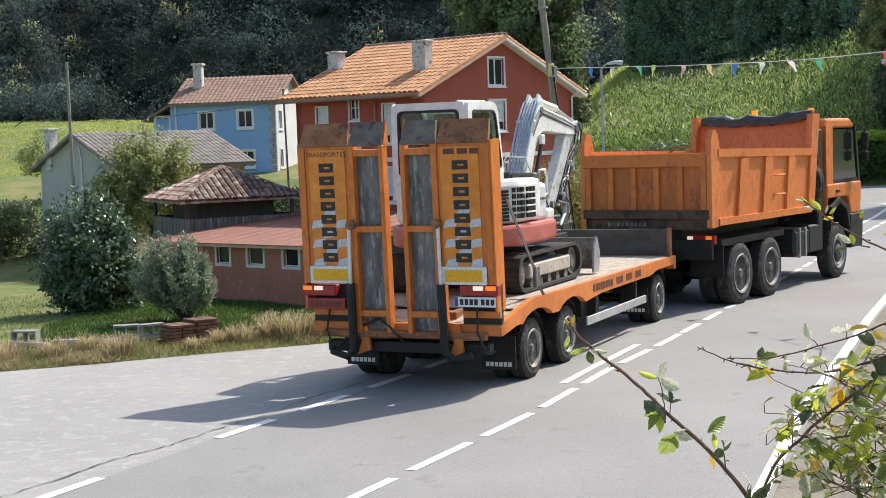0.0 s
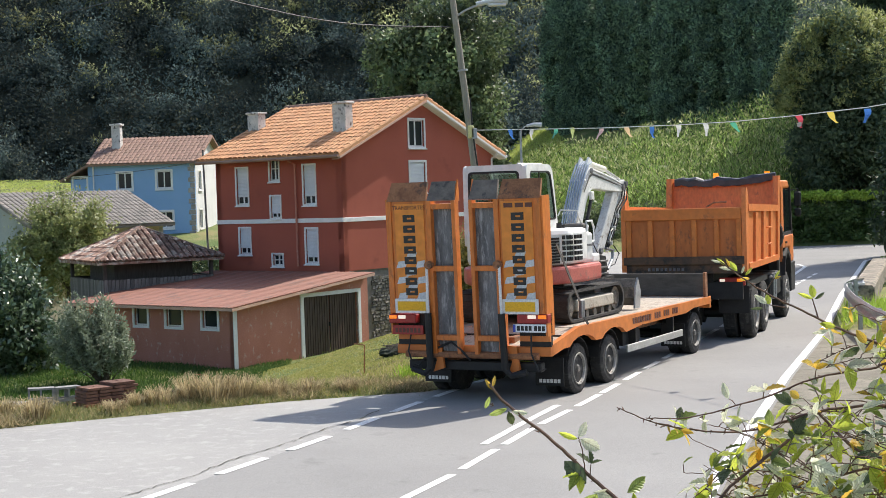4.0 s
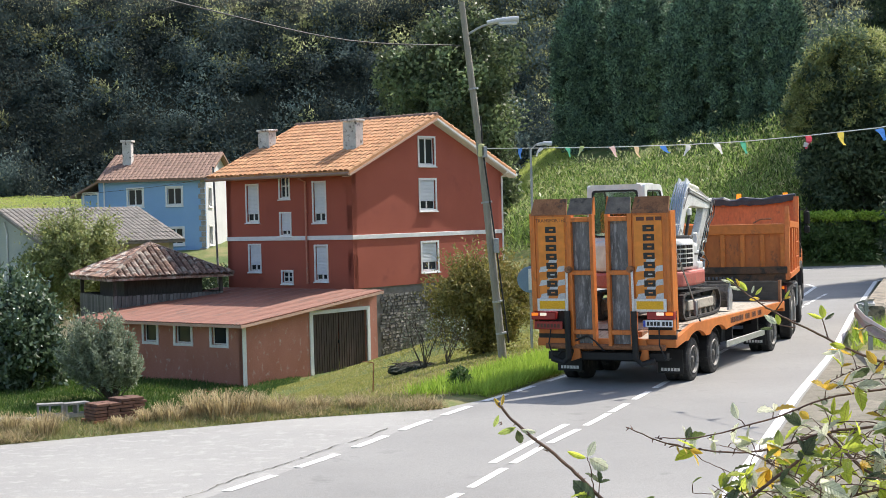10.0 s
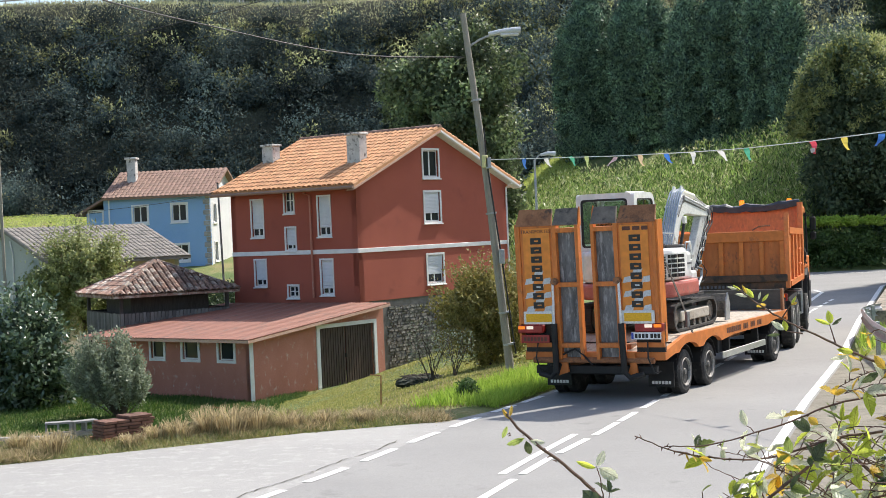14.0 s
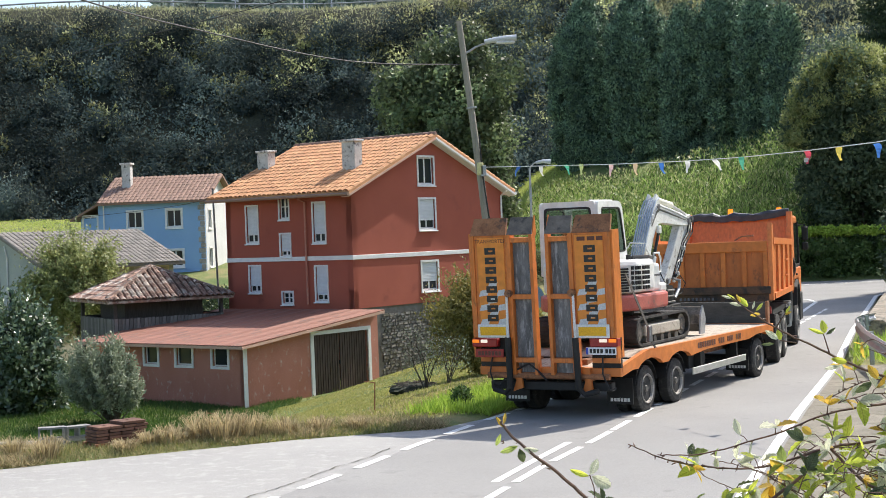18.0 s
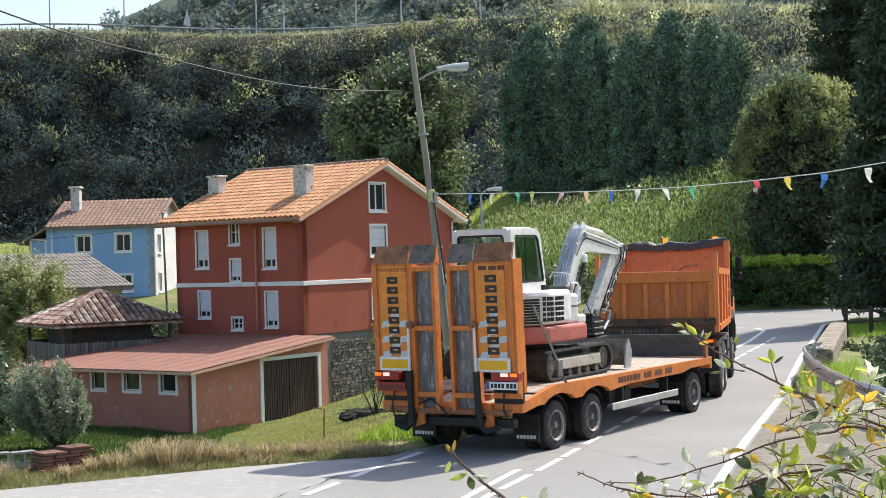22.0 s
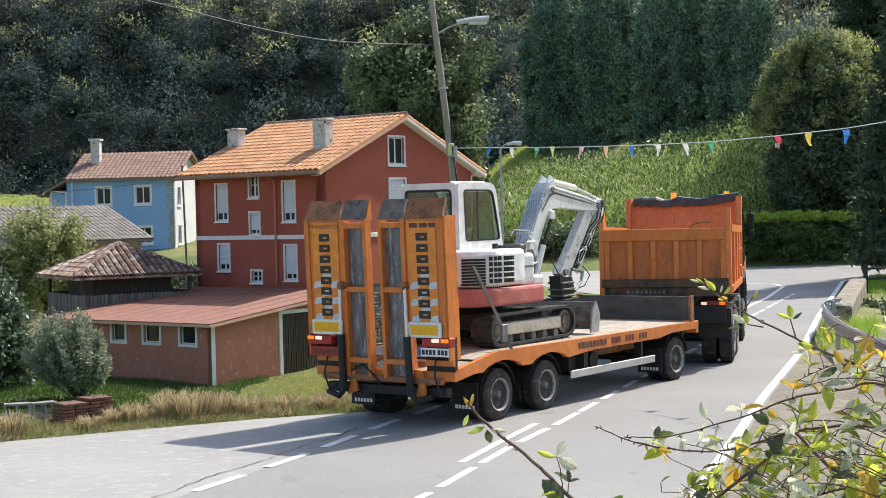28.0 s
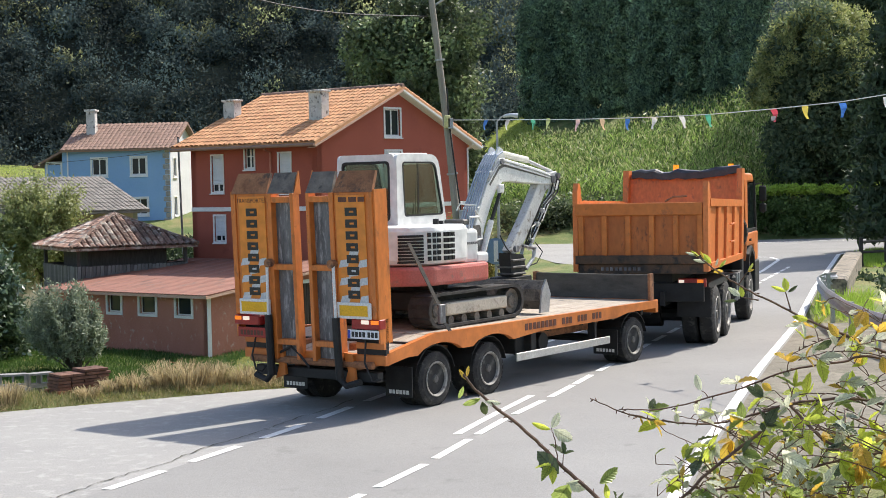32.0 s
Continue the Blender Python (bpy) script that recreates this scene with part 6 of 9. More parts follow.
    part("hose", bm_tube([(bx + 0.13, 4.2, 2.1), (bx + 0.18, 4.34, 1.94), (bx + 0.15, 4.2, 1.76), (bx + 0.12, 4.0, 1.72)], 0.01, 6), "black", ob)
    part("bucket", bm_prism([(bx - 0.26, 3.42, 1.56), (bx - 0.26, 3.86, 1.58), (bx - 0.26, 3.92, 1.3), (bx - 0.26, 3.76, 1.08), (bx - 0.26, 3.5, 1.06), (bx - 0.26, 3.34, 1.28)], (0.52, 0, 0)), "black", ob, "dark bucket resting behind the dozer blade")
    return ob


M["arm_worn"] = surf("worn grey-white paint", (0.4, 0.4, 0.4), (0.58, 0.58, 0.56), 3.5, 0.55, 0.15, c3=(0.2, 0.17, 0.14), spots=0.42, spot_scale=8)
M["arm_pale"] = surf("cream machine paint", (0.66, 0.63, 0.55), (0.74, 0.72, 0.64), 4, 0.5, 0.1)
M["hose_grey"] = surf("blue-grey hose sleeve", (0.26, 0.32, 0.4), (0.36, 0.42, 0.5), 6, 0.6, 0.1)
M["tread"] = surf("dusty track rubber", (0.022, 0.021, 0.02), (0.055, 0.052, 0.048), 7, 0.9, 0.3)
M["frame_beige"] = surf("dusty beige paint", (0.36, 0.33, 0.27), (0.48, 0.44, 0.37), 4, 0.75, 0.2, c3=(0.2, 0.17, 0.14), spots=0.38)
EXCAVATOR = excavator()


def strap():
    ob = thing("tie_down_strap", pose(0, 0, 0), "dark lashing strap with a ratchet holding the excavator", "strap")
    part("webbing", bm_prism([(-0.16, -0.42, 2.3), (-0.16, -0.34, 2.3), (0.02, 0.16, 1.32), (0.02, 0.08, 1.32)], (0.008, 0, 0)), "webbing", ob)
    part("ratchet", bm_box(0.0, 0.04, 1.15, 0.05, 0.18, 1.42, bevel=0.01), "steel_grey", ob)
    part("tail", bm_prism([(0.03, 0.08, 1.2), (0.03, 0.16, 1.2), (0.06, 0.3, 1.03), (0.06, 0.22, 1.03)], (0.008, 0, 0)), "black", ob)
    return ob


M["webbing"] = surf("dirty dark webbing", (0.05, 0.045, 0.04), (0.1, 0.085, 0.07), 8, 0.9, 0.3)
STRAP = strap()


def dump_truck():
    ob = thing("dump_truck", pose(0, 0, 0), "orange three-axle tipper truck with a rolled dark tarpaulin", "truck")
    XL, XR = -2.47, 0.02
    # tipper body
    body = new("tipper_body")
    body.parent = ob
    body["label"] = "dented orange steel tipper body"
    part("floor", bm_box(XL + 0.05, -1.1, 1.45, XR - 0.05, 3.5, 1.55), "orange_worn", body)
    part("sub_frame", bm_box(-1.75, -0.9, 1.2, -0.7, 3.4, 1.45), "black", body)
    for x0, x1, s in ((XR - 0.08, XR - 0.03, 1), (XL + 0.03, XL + 0.08, -1)):
        prof = [(-1.0, 1.5), (3.25, 1.47), (3.5, 2.62), (-0.95, 2.72)]
        part("side_panel", bm_prism([(x0, y, z) for y, z in prof], (x1 - x0, 0, 0)), "truck_orange", body)
        xo = x1 if s > 0 else x0
        a, b = (xo, xo + s * 0.05)
        bm = bm_prism([(min(a, b), -0.98, 2.6), (min(a, b), 3.5, 2.5), (min(a, b), 3.52, 2.64), (min(a, b), -0.98, 2.74)], (0.055, 0, 0))
        part("top_rail", bm, "truck_orange", body)
        part("bottom_rail", bm_prism([(min(a, b), -0.98, 1.44), (min(a, b), 3.26, 1.42), (min(a, b), 3.26, 1.54), (min(a, b), -0.98, 1.56)], (0.06, 0, 0)), "truck_orange", body)
        for i, y in enumerate((-0.2, 0.9, 2.0)):
            pts = [(min(a, b), y, 1.54), (min(a, b), y + 0.34, 1.54), (min(a, b), y + 0.52, 2.55), (min(a, b), y + 0.18, 2.55)]
            part("rib", bm_prism(pts, (0.05, 0, 0)), "truck_orange", body)
        if s > 0:
            for z in (1.85, 2.2):
                part("step", bm_tube([(xo + 0.06, 1.4, z), (xo + 0.09, 1.45, z), (xo + 0.09, 1.85, z), (xo + 0.06, 1.9, z)], 0.018, 6), "truck_orange", body)
        # rear post
        xp = XR - 0.08 if s > 0 else XL
        bm = bmesh.new()
        prism(bm, [(xp, -1.26, 1.42), (xp, -1.0, 1.42), (xp, -0.9, 2.75), (xp, -0.98, 2.98), (xp, -1.06, 3.06), (xp, -1.16, 3.06), (xp, -1.24, 2.9)], (0.09, 0, 0))
        bmesh.ops.recalc_face_normals(bm, faces=bm.faces[:])
        part("rear_post", bm, "truck_orange", body)
    # front wall, higher than the sides, with rolled tarpaulin
    part("front_wall", bm_prism([(XL, 3.25, 1.45), (XL, 3.35, 1.45), (XL, 3.7, 3.22), (XL, 3.58, 3.22)], (XR - XL, 0, 0)), "truck_orange", body)
    for x in (XL - 0.02, XR - 0.1):
        part("front_post", bm_prism([(x, 3.1, 1.45), (x, 3.4, 1.45), (x, 3.76, 3.3), (x, 3.4, 3.3)], (0.12, 0, 0)), "truck_orange", body)
    # tailgate with vertical ribs and a grimy lower edge
    gate = new("tailgate")
    gate.parent = ob
    gate["label"] = "orange ribbed tailgate, grimy along the bottom"
    part("gate_panel", bm_box(XL + 0.1, -1.2, 1.6, XR - 0.1, -1.12, 2.66), "orange_dirty", gate)
    part("gate_top", bm_box(XL + 0.04, -1.27, 2.45, XR - 0.09, -1.2, 2.68, bevel=0.012), "orange_worn", gate)
    part("gate_bottom", bm_box(XL + 0.04, -1.27, 1.56, XR - 0.04, -1.2, 1.72, bevel=0.012), "grime", gate)
    for i in range(6):
        x = XL + 0.1 + i * 0.44
        part("gate_rib", bm_box(x, -1.26, 1.72, x + 0.1, -1.2, 2.45, bevel=0.008), "orange_worn", gate)
    part("sill_beam", bm_box(XL + 0.08, -1.22, 1.38, XR - 0.05, -1.0, 1.56, bevel=0.01), "grime", ob)
    part("gate_latch", bm_tube([(-0.75, -1.22, 2.7), (-0.6, -1.22, 2.78), (-0.35, -1.22, 2.79)], 0.018, 6), "rust", gate)
    tp = []
    rnd = random.Random(8)
    for i in range(15):
        u = i / 14
        tp.append((XL + 0.15 + u * (XR - XL - 0.2), 3.56, 3.2 + 0.12 * abs(2 * u - 1) ** 2 * (1 if u > 0.5 else 0.35) + rnd.uniform(-0.02, 0.02)))
    bm = bmesh.new()
    tube(bm, tp, 0.09, 8)
    for v in bm.verts:
        v.co += Vector((0, 0, 0.025 * math.sin(v.co.x * 9) + rnd.uniform(-0.012, 0.012)))
    part("tarpaulin", bm, "tarp", ob, "rolled dark tarpaulin over the front wall")
    part("tarpaulin_flap", bm_prism([(x, 3.46, z - 0.1) for x, y, z in tp] + [(x, 3.46, z + 0.03) for x, y, z in tp[::-1]], (0, 0.02, 0)), "tarp", ob)
    # chassis
    for x in (-1.68, -0.9):
        part("chassis_rail", bm_box(x, -1.1, 0.78, x + 0.1, 5.6, 1.05, bevel=0.008), "black", ob)
    for y in (-0.9, 0.7, 2.2, 3.6):
        part("cross_member", bm_box(-1.68, y, 0.8, -0.8, y + 0.1, 1.02), "black", ob)
    part("rear_plate", bm_box(-2.3, -1.0, 0.85, -0.1, -0.92, 1.2, bevel=0.01), "black", ob)
    part("tow_coupling", bm_box(-1.35, -1.15, 0.62, -1.05, -0.9, 0.9, bevel=0.02), "black", ob)
    for y in (0.0, 1.34):
        KW.append((wheel(ob, 0.0, y, 0.54, 0.29, 1, dual=True), 0.0, y, 0.54))
        KW.append((wheel(ob, -2.45, y, 0.54, 0.29, -1, dual=True), -2.45, y, 0.54))
        part("axle", bm_tube([(-2.1, y, 0.54), (-0.35, y, 0.54)], 0.13, 10), "black", ob)
        part("differential", bm_tube([(-1.4, y, 0.54), (-1.05, y, 0.54)], 0.24, 14), "black", ob)
    KW.append((wheel(ob, 0.0, 4.83, 0.54, 0.3, 1, deep=False), 0.0, 4.83, 0.54))
    KW.append((wheel(ob, -2.45, 4.83, 0.54, 0.3, -1, deep=False), -2.45, 4.83, 0.54))
    part("axle", bm_tube([(-2.2, 4.83, 0.5), (-0.25, 4.83, 0.5)], 0.08, 10), "black", ob)
    # rear lamps and flaps
    for x0 in (-0.58, -2.42):
        c = part("rear_lamp", bm_box(x0, -0.98, 1.12, x0 + 0.52, -0.88, 1.28, bevel=0.012), "red_refl", ob, "red and amber rear lamp")
        part("lens", bm_box(x0 + 0.02, -0.988, 1.145, x0 + 0.12, -0.9805, 1.255), "lamp_white", c)
        part("lens", bm_box(x0 + 0.36, -0.988, 1.14, x0 + 0.47, -0.9805, 1.26), "lamp_orange", c)
        f = part("mud_flap", bm_box(x0 - 0.06, -0.72, 0.55, x0 + 0.56, -0.7, 1.1), "black", ob)
        part("mudguard", bm_prism([(x0 - 0.04, -0.7, 1.06), (x0 - 0.04, 2.1, 1.06), (x0 - 0.04, 2.1, 1.18), (x0 - 0.04, -0.7, 1.18)], (0.56, 0, 0)), "black", ob)
        for k in range(7):
            part("bar", bm_box(x0 + 0.03 + k * 0.065, -0.93, 1.04, x0 + 0.075 + k * 0.065, -0.922, 1.085), "steel_grey", ob)
    for k in range(9):
        part("bar", bm_box(-1.95 + k * 0.085, -1.23, 1.44, -1.9 + k * 0.085, -1.222, 1.5), "steel_grey", ob)
    # tanks, filter, spare wheel, exhaust side
    part("fuel_tank", bm_box(-0.6, 2.55, 0.6, -0.02, 3.3, 1.12, bevel=0.06), "black", ob)
    for y in (2.75, 3.05):
        part("tank_strap", bm_box(-0.62, y, 0.58, -0.0, y + 0.05, 1.14, bevel=0.01), "galv", ob)
    part("battery_box", bm_box(-0.6, 3.36, 0.62, -0.05, 4.1, 1.15, bevel=0.03), "black", ob)
    sp = wheel(ob, -0.05, 3.86, 0.5, 0.26, 1, deep=True)
    sp.name = "spare_wheel"
    sp.matrix_basis = pose(-0.42, 3.88, 1.95, 0, 0, 90)
    part("air_filter", bm_box(-1.9, 3.75, 1.2, -0.7, 4.1, 2.9, bevel=0.05), "black", ob)
    part("cab_back_plate", bm_box(-0.3, 3.85, 1.1, -0.05, 4.12, 3.0, bevel=0.03), "black", ob)
    # cab
    cab = new("cab")
    cab.parent = ob
    cab["label"] = "orange truck cab with dark side window"
    def prism_x(prof, x0, x1, mat, name, bev=0.0, lab=""):
        bm = bmesh.new()
        prism(bm, [(x0, y, z) for y, z in prof], (x1 - x0, 0, 0))
        bmesh.ops.recalc_face_normals(bm, faces=bm.faces[:])
        if bev:
            bmesh.ops.bevel(bm, geom=bm.edges[:], offset=bev, segments=2, affect="EDGES", profile=0.5)
        return part(name, bm, mat, cab, lab)
    prism_x([(4.25, 1.3), (4.3, 1.62), (5.45, 1.62), (5.6, 1.25), (6.15, 1.25), (6.22, 1.9), (4.25, 1.9)], XL + 0.02, XR - 0.02, "truck_orange", "lower_cab", 0.03)
    prism_x([(4.25, 3.0), (6.0, 3.0), (5.7, 3.2), (4.35, 3.2)], XL + 0.06, XR - 0.06, "truck_orange", "cab_roof", 0.05)
    part("cab_rear_wall", bm_box(XL + 0.06, 4.25, 1.9, XR - 0.06, 4.32, 3.05), "truck_orange", cab)
    for x in (XL + 0.04, XR - 0.1):
        prism_x([(4.25, 1.88), (4.62, 1.88), (4.62, 3.05), (4.25, 3.05)], x, x + 0.06, "truck_orange", "rear_pillar")
        prism_x([(6.1, 1.88), (6.2, 1.88), (5.98, 3.05), (5.9, 3.05)], x, x + 0.06, "black", "front_pillar")
        prism_x([(4.62, 1.98), (6.1, 1.98), (5.92, 2.98), (4.62, 2.98)], x + 0.02, x + 0.035, "cab_glass", "side_window")
        prism_x([(4.62, 1.9), (6.12, 1.9), (6.1, 1.98), (4.62, 1.98)], x + 0.01, x + 0.05, "black", "window_seal")
    prism_x([(6.1, 1.95), (6.14, 1.95), (5.97, 3.0), (5.93, 3.0)], XL + 0.1, XR - 0.1, "cab_glass", "windscreen")
    prism_x([(4.28, 1.0), (4.4, 1.45), (4.83, 1.62), (5.3, 1.45), (5.42, 1.0), (5.36, 1.0), (5.22, 1.36), (4.83, 1.52), (4.46, 1.36), (4.36, 1.0)], XR - 0.42, XR + 0.02, "black", "wheel_arch")
    prism_x([(5.5, 0.55), (6.2, 0.55), (6.25, 1.25), (5.5, 1.25)], XL, XR, "black", "bumper", 0.03)
    part("door_handle", bm_box(XR - 0.02, 4.7, 1.72, XR + 0.01, 4.86, 1.77), "black", cab)
    for z0, z1 in ((2.56, 2.92), (2.32, 2.52)):
        part("mirror", bm_box(XR + 0.04, 6.0, z0, XR + 0.2, 6.08, z1, bevel=0.03), "black", cab)
    part("mirror_arm", bm_tube([(XR - 0.05, 6.0, 2.95), (XR + 0.12, 6.04, 2.98), (XR + 0.12, 6.04, 2.3)], 0.018, 6), "black", cab)
    for x in (-1.5, -0.32):
        b = part("beacon", bm_tube([(x, 4.25, 3.26), (x, 4.25, 3.41)], 0.068, 12, 0.058), "beacon", ob, "orange beacon lamp")
        part("beacon_base", bm_tube([(x, 4.25, 3.16), (x, 4.25, 3.26)], 0.06, 10), "black", b)
    return ob


M["orange_dirty"] = surf("stained orange paint", (0.44, 0.13, 0.032), (0.54, 0.165, 0.04), 2.0, 0.6, 0.12, c3=(0.19, 0.07, 0.03), spots=0.38, spot_scale=5.5, fine=7, stretch=(1.6, 1.6, 0.7))
M["grime"] = surf("grimy dark paint", (0.06, 0.045, 0.035), (0.16, 0.085, 0.045), 3, 0.8, 0.3, c3=(0.03, 0.028, 0.026), spots=0.45, spot_scale=4)
TRUCK = dump_truck()


# ---- plants ----
RNG = np.random.default_rng(5)


def unit(v):
    return v / np.maximum(np.linalg.norm(v, axis=1, keepdims=True), 1e-9)


def leaf_mesh(name, P, N, length, width, out=0.7, droop=0.0, seed=1, lay=False, tilt=0.38, up=0.0):
    """One pointed leaf or spray at every point of P, turned outwards along N; lay spreads the leaves flat over the crown."""
    r = np.random.default_rng(seed)
    n = len(P)
    d = unit(r.normal(size=(n, 3)) * 0.8 + N * out + np.array([0, 0, -droop]))
    s = unit(np.cross(d, unit(r.normal(size=(n, 3)))))
    if lay:
        d = unit(r.normal(size=(n, 3)) + N * 0.3 + np.array([0, 0, 0.25 - droop]))
        s = unit(np.cross(unit(N + tilt * r.normal(size=(n, 3)) + np.array([0, 0, up])), d))
    L = (length * r.uniform(0.6, 1.25, n))[:, None]
    W = (width * r.uniform(0.7, 1.2, n))[:, None]
    fold = np.cross(s, d)
    V = np.stack([P, P + d * L * 0.45 + s * W * 0.5 + fold * L * 0.07, P + d * L, P + d * L * 0.45 - s * W * 0.5 + fold * L * 0.07], 1).reshape(-1, 3)
    me = bpy.data.meshes.new(name)
    me.vertices.add(4 * n)
    me.vertices.foreach_set("co", V.astype(np.float32).ravel())
    me.loops.add(4 * n)
    me.loops.foreach_set("vertex_index", np.arange(4 * n, dtype=np.int32))
    me.polygons.add(n)
    me.polygons.foreach_set("loop_start", np.arange(0, 4 * n, 4, dtype=np.int32))
    me.update(calc_edges=True)
    return me


def lumps_to_leaves(C, R, per, seed=1, squash=1.0, lower=-0.5):
    """Points spread over the outsides of balls at C of radii R."""
    r = np.random.default_rng(seed)
    k = np.repeat(np.arange(len(C)), per)
    d = unit(r.normal(size=(len(k), 3)))
    d[:, 2] = np.maximum(d[:, 2], lower + 0.3 * r.uniform(size=len(k)))
    d = unit(d)
    P = C[k] + d * (R[k] * r.uniform(0.62, 1.03, len(k)))[:, None] * np.array([1, 1, squash])
    return P, d


def leaf_ob(name, me, mat, parent=None, label="", category="", kind=""):
    me.materials.append(mat)
    ob = new(name, me)
    if parent is not None:
        ob.parent = parent
    return tagged(ob, label, category, kind=kind) if (label or kind) else ob


def patchy(m, scale, lo=0.55, hi=1.5, cells=0.0, clo=0.55, chi=1.6):
    """Broad light and dark patches over a foliage material."""
    nt = m.node_tree
    b = nt.nodes["Principled BSDF"]
    src = b.inputs["Base Color"].links[0].from_socket
    tc = nt.nodes.new("ShaderNodeTexCoord")
    nz = nt.nodes.new("ShaderNodeTexNoise")
    nz.inputs["Scale"].default_value = scale
    nz.inputs["Detail"].default_value = 3
    nt.links.new(tc.outputs["Object"], nz.inputs["Vector"])
    r = nt.nodes.new("ShaderNodeMapRange")
    r.inputs[1].default_value, r.inputs[2].default_value = 0.33, 0.67
    r.inputs[3].default_value, r.inputs[4].default_value = lo, hi
    nt.links.new(nz.outputs[0], r.inputs[0])
    x = nt.nodes.new("ShaderNodeMix")
    x.data_type, x.blend_type = "RGBA", "MULTIPLY"
    x.inputs["Factor"].default_value = 1.0
    nt.links.new(src, x.inputs["A"])
    nt.links.new(r.outputs[0], x.inputs["B"])
    if cells:
        vo = nt.nodes.new("ShaderNodeTexVoronoi")
        vo.inputs["Scale"].default_value = cells
        nt.links.new(tc.outputs["Object"], vo.inputs["Vector"])
        sp = nt.nodes.new("ShaderNodeSeparateColor")
        nt.links.new(vo.outputs["Color"], sp.inputs[0])
        pw = nt.nodes.new("ShaderNodeMath")
        pw.operation = "POWER"
        pw.inputs[1].default_value = 2.0
        nt.links.new(sp.outputs[0], pw.inputs[0])
        rc = nt.nodes.new("ShaderNodeMapRange")
        rc.inputs[3].default_value, rc.inputs[4].default_value = clo, chi
        nt.links.new(pw.outputs[0], rc.inputs[0])
        mu = nt.nodes.new("ShaderNodeMath")
        mu.operation = "MULTIPLY"
        nt.links.new(r.outputs[0], mu.inputs[0])
        nt.links.new(rc.outputs[0], mu.inputs[1])
        nt.links.new(mu.outputs[0], x.inputs["B"])
    nt.links.new(x.outputs["Result"], b.inputs["Base Color"])
    for n in nt.nodes:
        if n.bl_idname == "ShaderNodeBsdfTranslucent":
            nt.links.new(x.outputs["Result"], n.inputs[0])
    return m


LEAF = {
    # scrub: the bluish cast of the leaves is haze mixed into their colour
    "scrub": patchy(leafy("hillside scrub", (0.045, 0.068, 0.068), (0.085, 0.112, 0.1), 0.75, 0.34, (0.17, 0.17, 0.1), spec=0.08), 0.09, 0.6, 1.5, 0.33, 0.6, 2.1),
    "yew_sunlit": leafy("yew leaves with painted sun", (0.2, 0.25, 0.08), (0.46, 0.48, 0.2), 0.5, 0.5),
    "crest": patchy(leafy("crest grass with painted sun", (0.25, 0.27, 0.15), (0.44, 0.45, 0.27), 0.7, 0.6), 0.2, 0.7, 1.3),
    "cypress": patchy(leafy("cypress", (0.028, 0.06, 0.05), (0.25, 0.38, 0.23), 0.5, 0.2, spec=0.25), 0.5, 0.65, 1.4),
    "oak": patchy(leafy("oak leaves", (0.075, 0.115, 0.055), (0.2, 0.25, 0.12), 0.5, 0.45, spec=0.4), 0.3, 0.6, 1.5, 0.7, 0.6, 1.7),
    "dark": leafy("dark conifer", (0.06, 0.095, 0.06), (0.19, 0.25, 0.14), 0.55, 0.45, spec=0.15),
    "ivy": leafy("dark ivy", (0.03, 0.055, 0.03), (0.09, 0.13, 0.065), 0.6, 0.25, spec=0.3),
    "hedge": leafy("hedge", (0.045, 0.09, 0.025), (0.12, 0.2, 0.05), 0.55, 0.3),
    "corn": patchy(leafy("maize leaves", (0.035, 0.075, 0.018), (0.4, 0.56, 0.15), 0.4, 0.4, (0.68, 0.66, 0.42), spec=0.5), 0.35, 0.75, 1.25),
    "tassel": leafy("maize tassels", (0.38, 0.42, 0.18), (0.6, 0.6, 0.32), 0.7, 0.5),
    "garden": leafy("garden tree", (0.15, 0.19, 0.065), (0.4, 0.43, 0.18), 0.5, 0.45, (0.22, 0.17, 0.07)),
    "magnolia": leafy("glossy dark leaves", (0.05, 0.09, 0.045), (0.16, 0.22, 0.13), 0.22, 0.25, spec=0.7),
    "olive": leafy("grey-green leaves", (0.15, 0.19, 0.12), (0.34, 0.38, 0.27), 0.45, 0.4),
    "bush": leafy("yellow-green shrub", (0.15, 0.15, 0.04), (0.36, 0.3, 0.09), 0.6, 0.35, (0.26, 0.16, 0.05)),
    "lush": leafy("fresh grass", (0.24, 0.38, 0.04), (0.46, 0.6, 0.11), 0.5, 0.45),
    "turf": leafy("green grass darkened for shade", (0.03, 0.075, 0.012), (0.1, 0.18, 0.03), 0.5, 0.3),
    "cropped": leafy("yellowed cropped grass", (0.24, 0.27, 0.06), (0.52, 0.47, 0.17), 0.7, 0.35, (0.5, 0.4, 0.2)),
    "mixed": leafy("thin dry and green grass", (0.12, 0.16, 0.04), (0.4, 0.33, 0.17), 0.7, 0.3),
    "lawn": leafy("light lawn", (0.42, 0.5, 0.12), (0.58, 0.62, 0.21), 0.6, 0.5, spec=0.1),
    "dry": leafy("dry grass", (0.2, 0.155, 0.08), (0.66, 0.54, 0.32), 0.8, 0.4, (0.18, 0.22, 0.06)),
    "meadow": leafy("meadow grass", (0.1, 0.16, 0.03), (0.29, 0.31, 0.095), 0.6, 0.3, (0.32, 0.27, 0.12)),
}

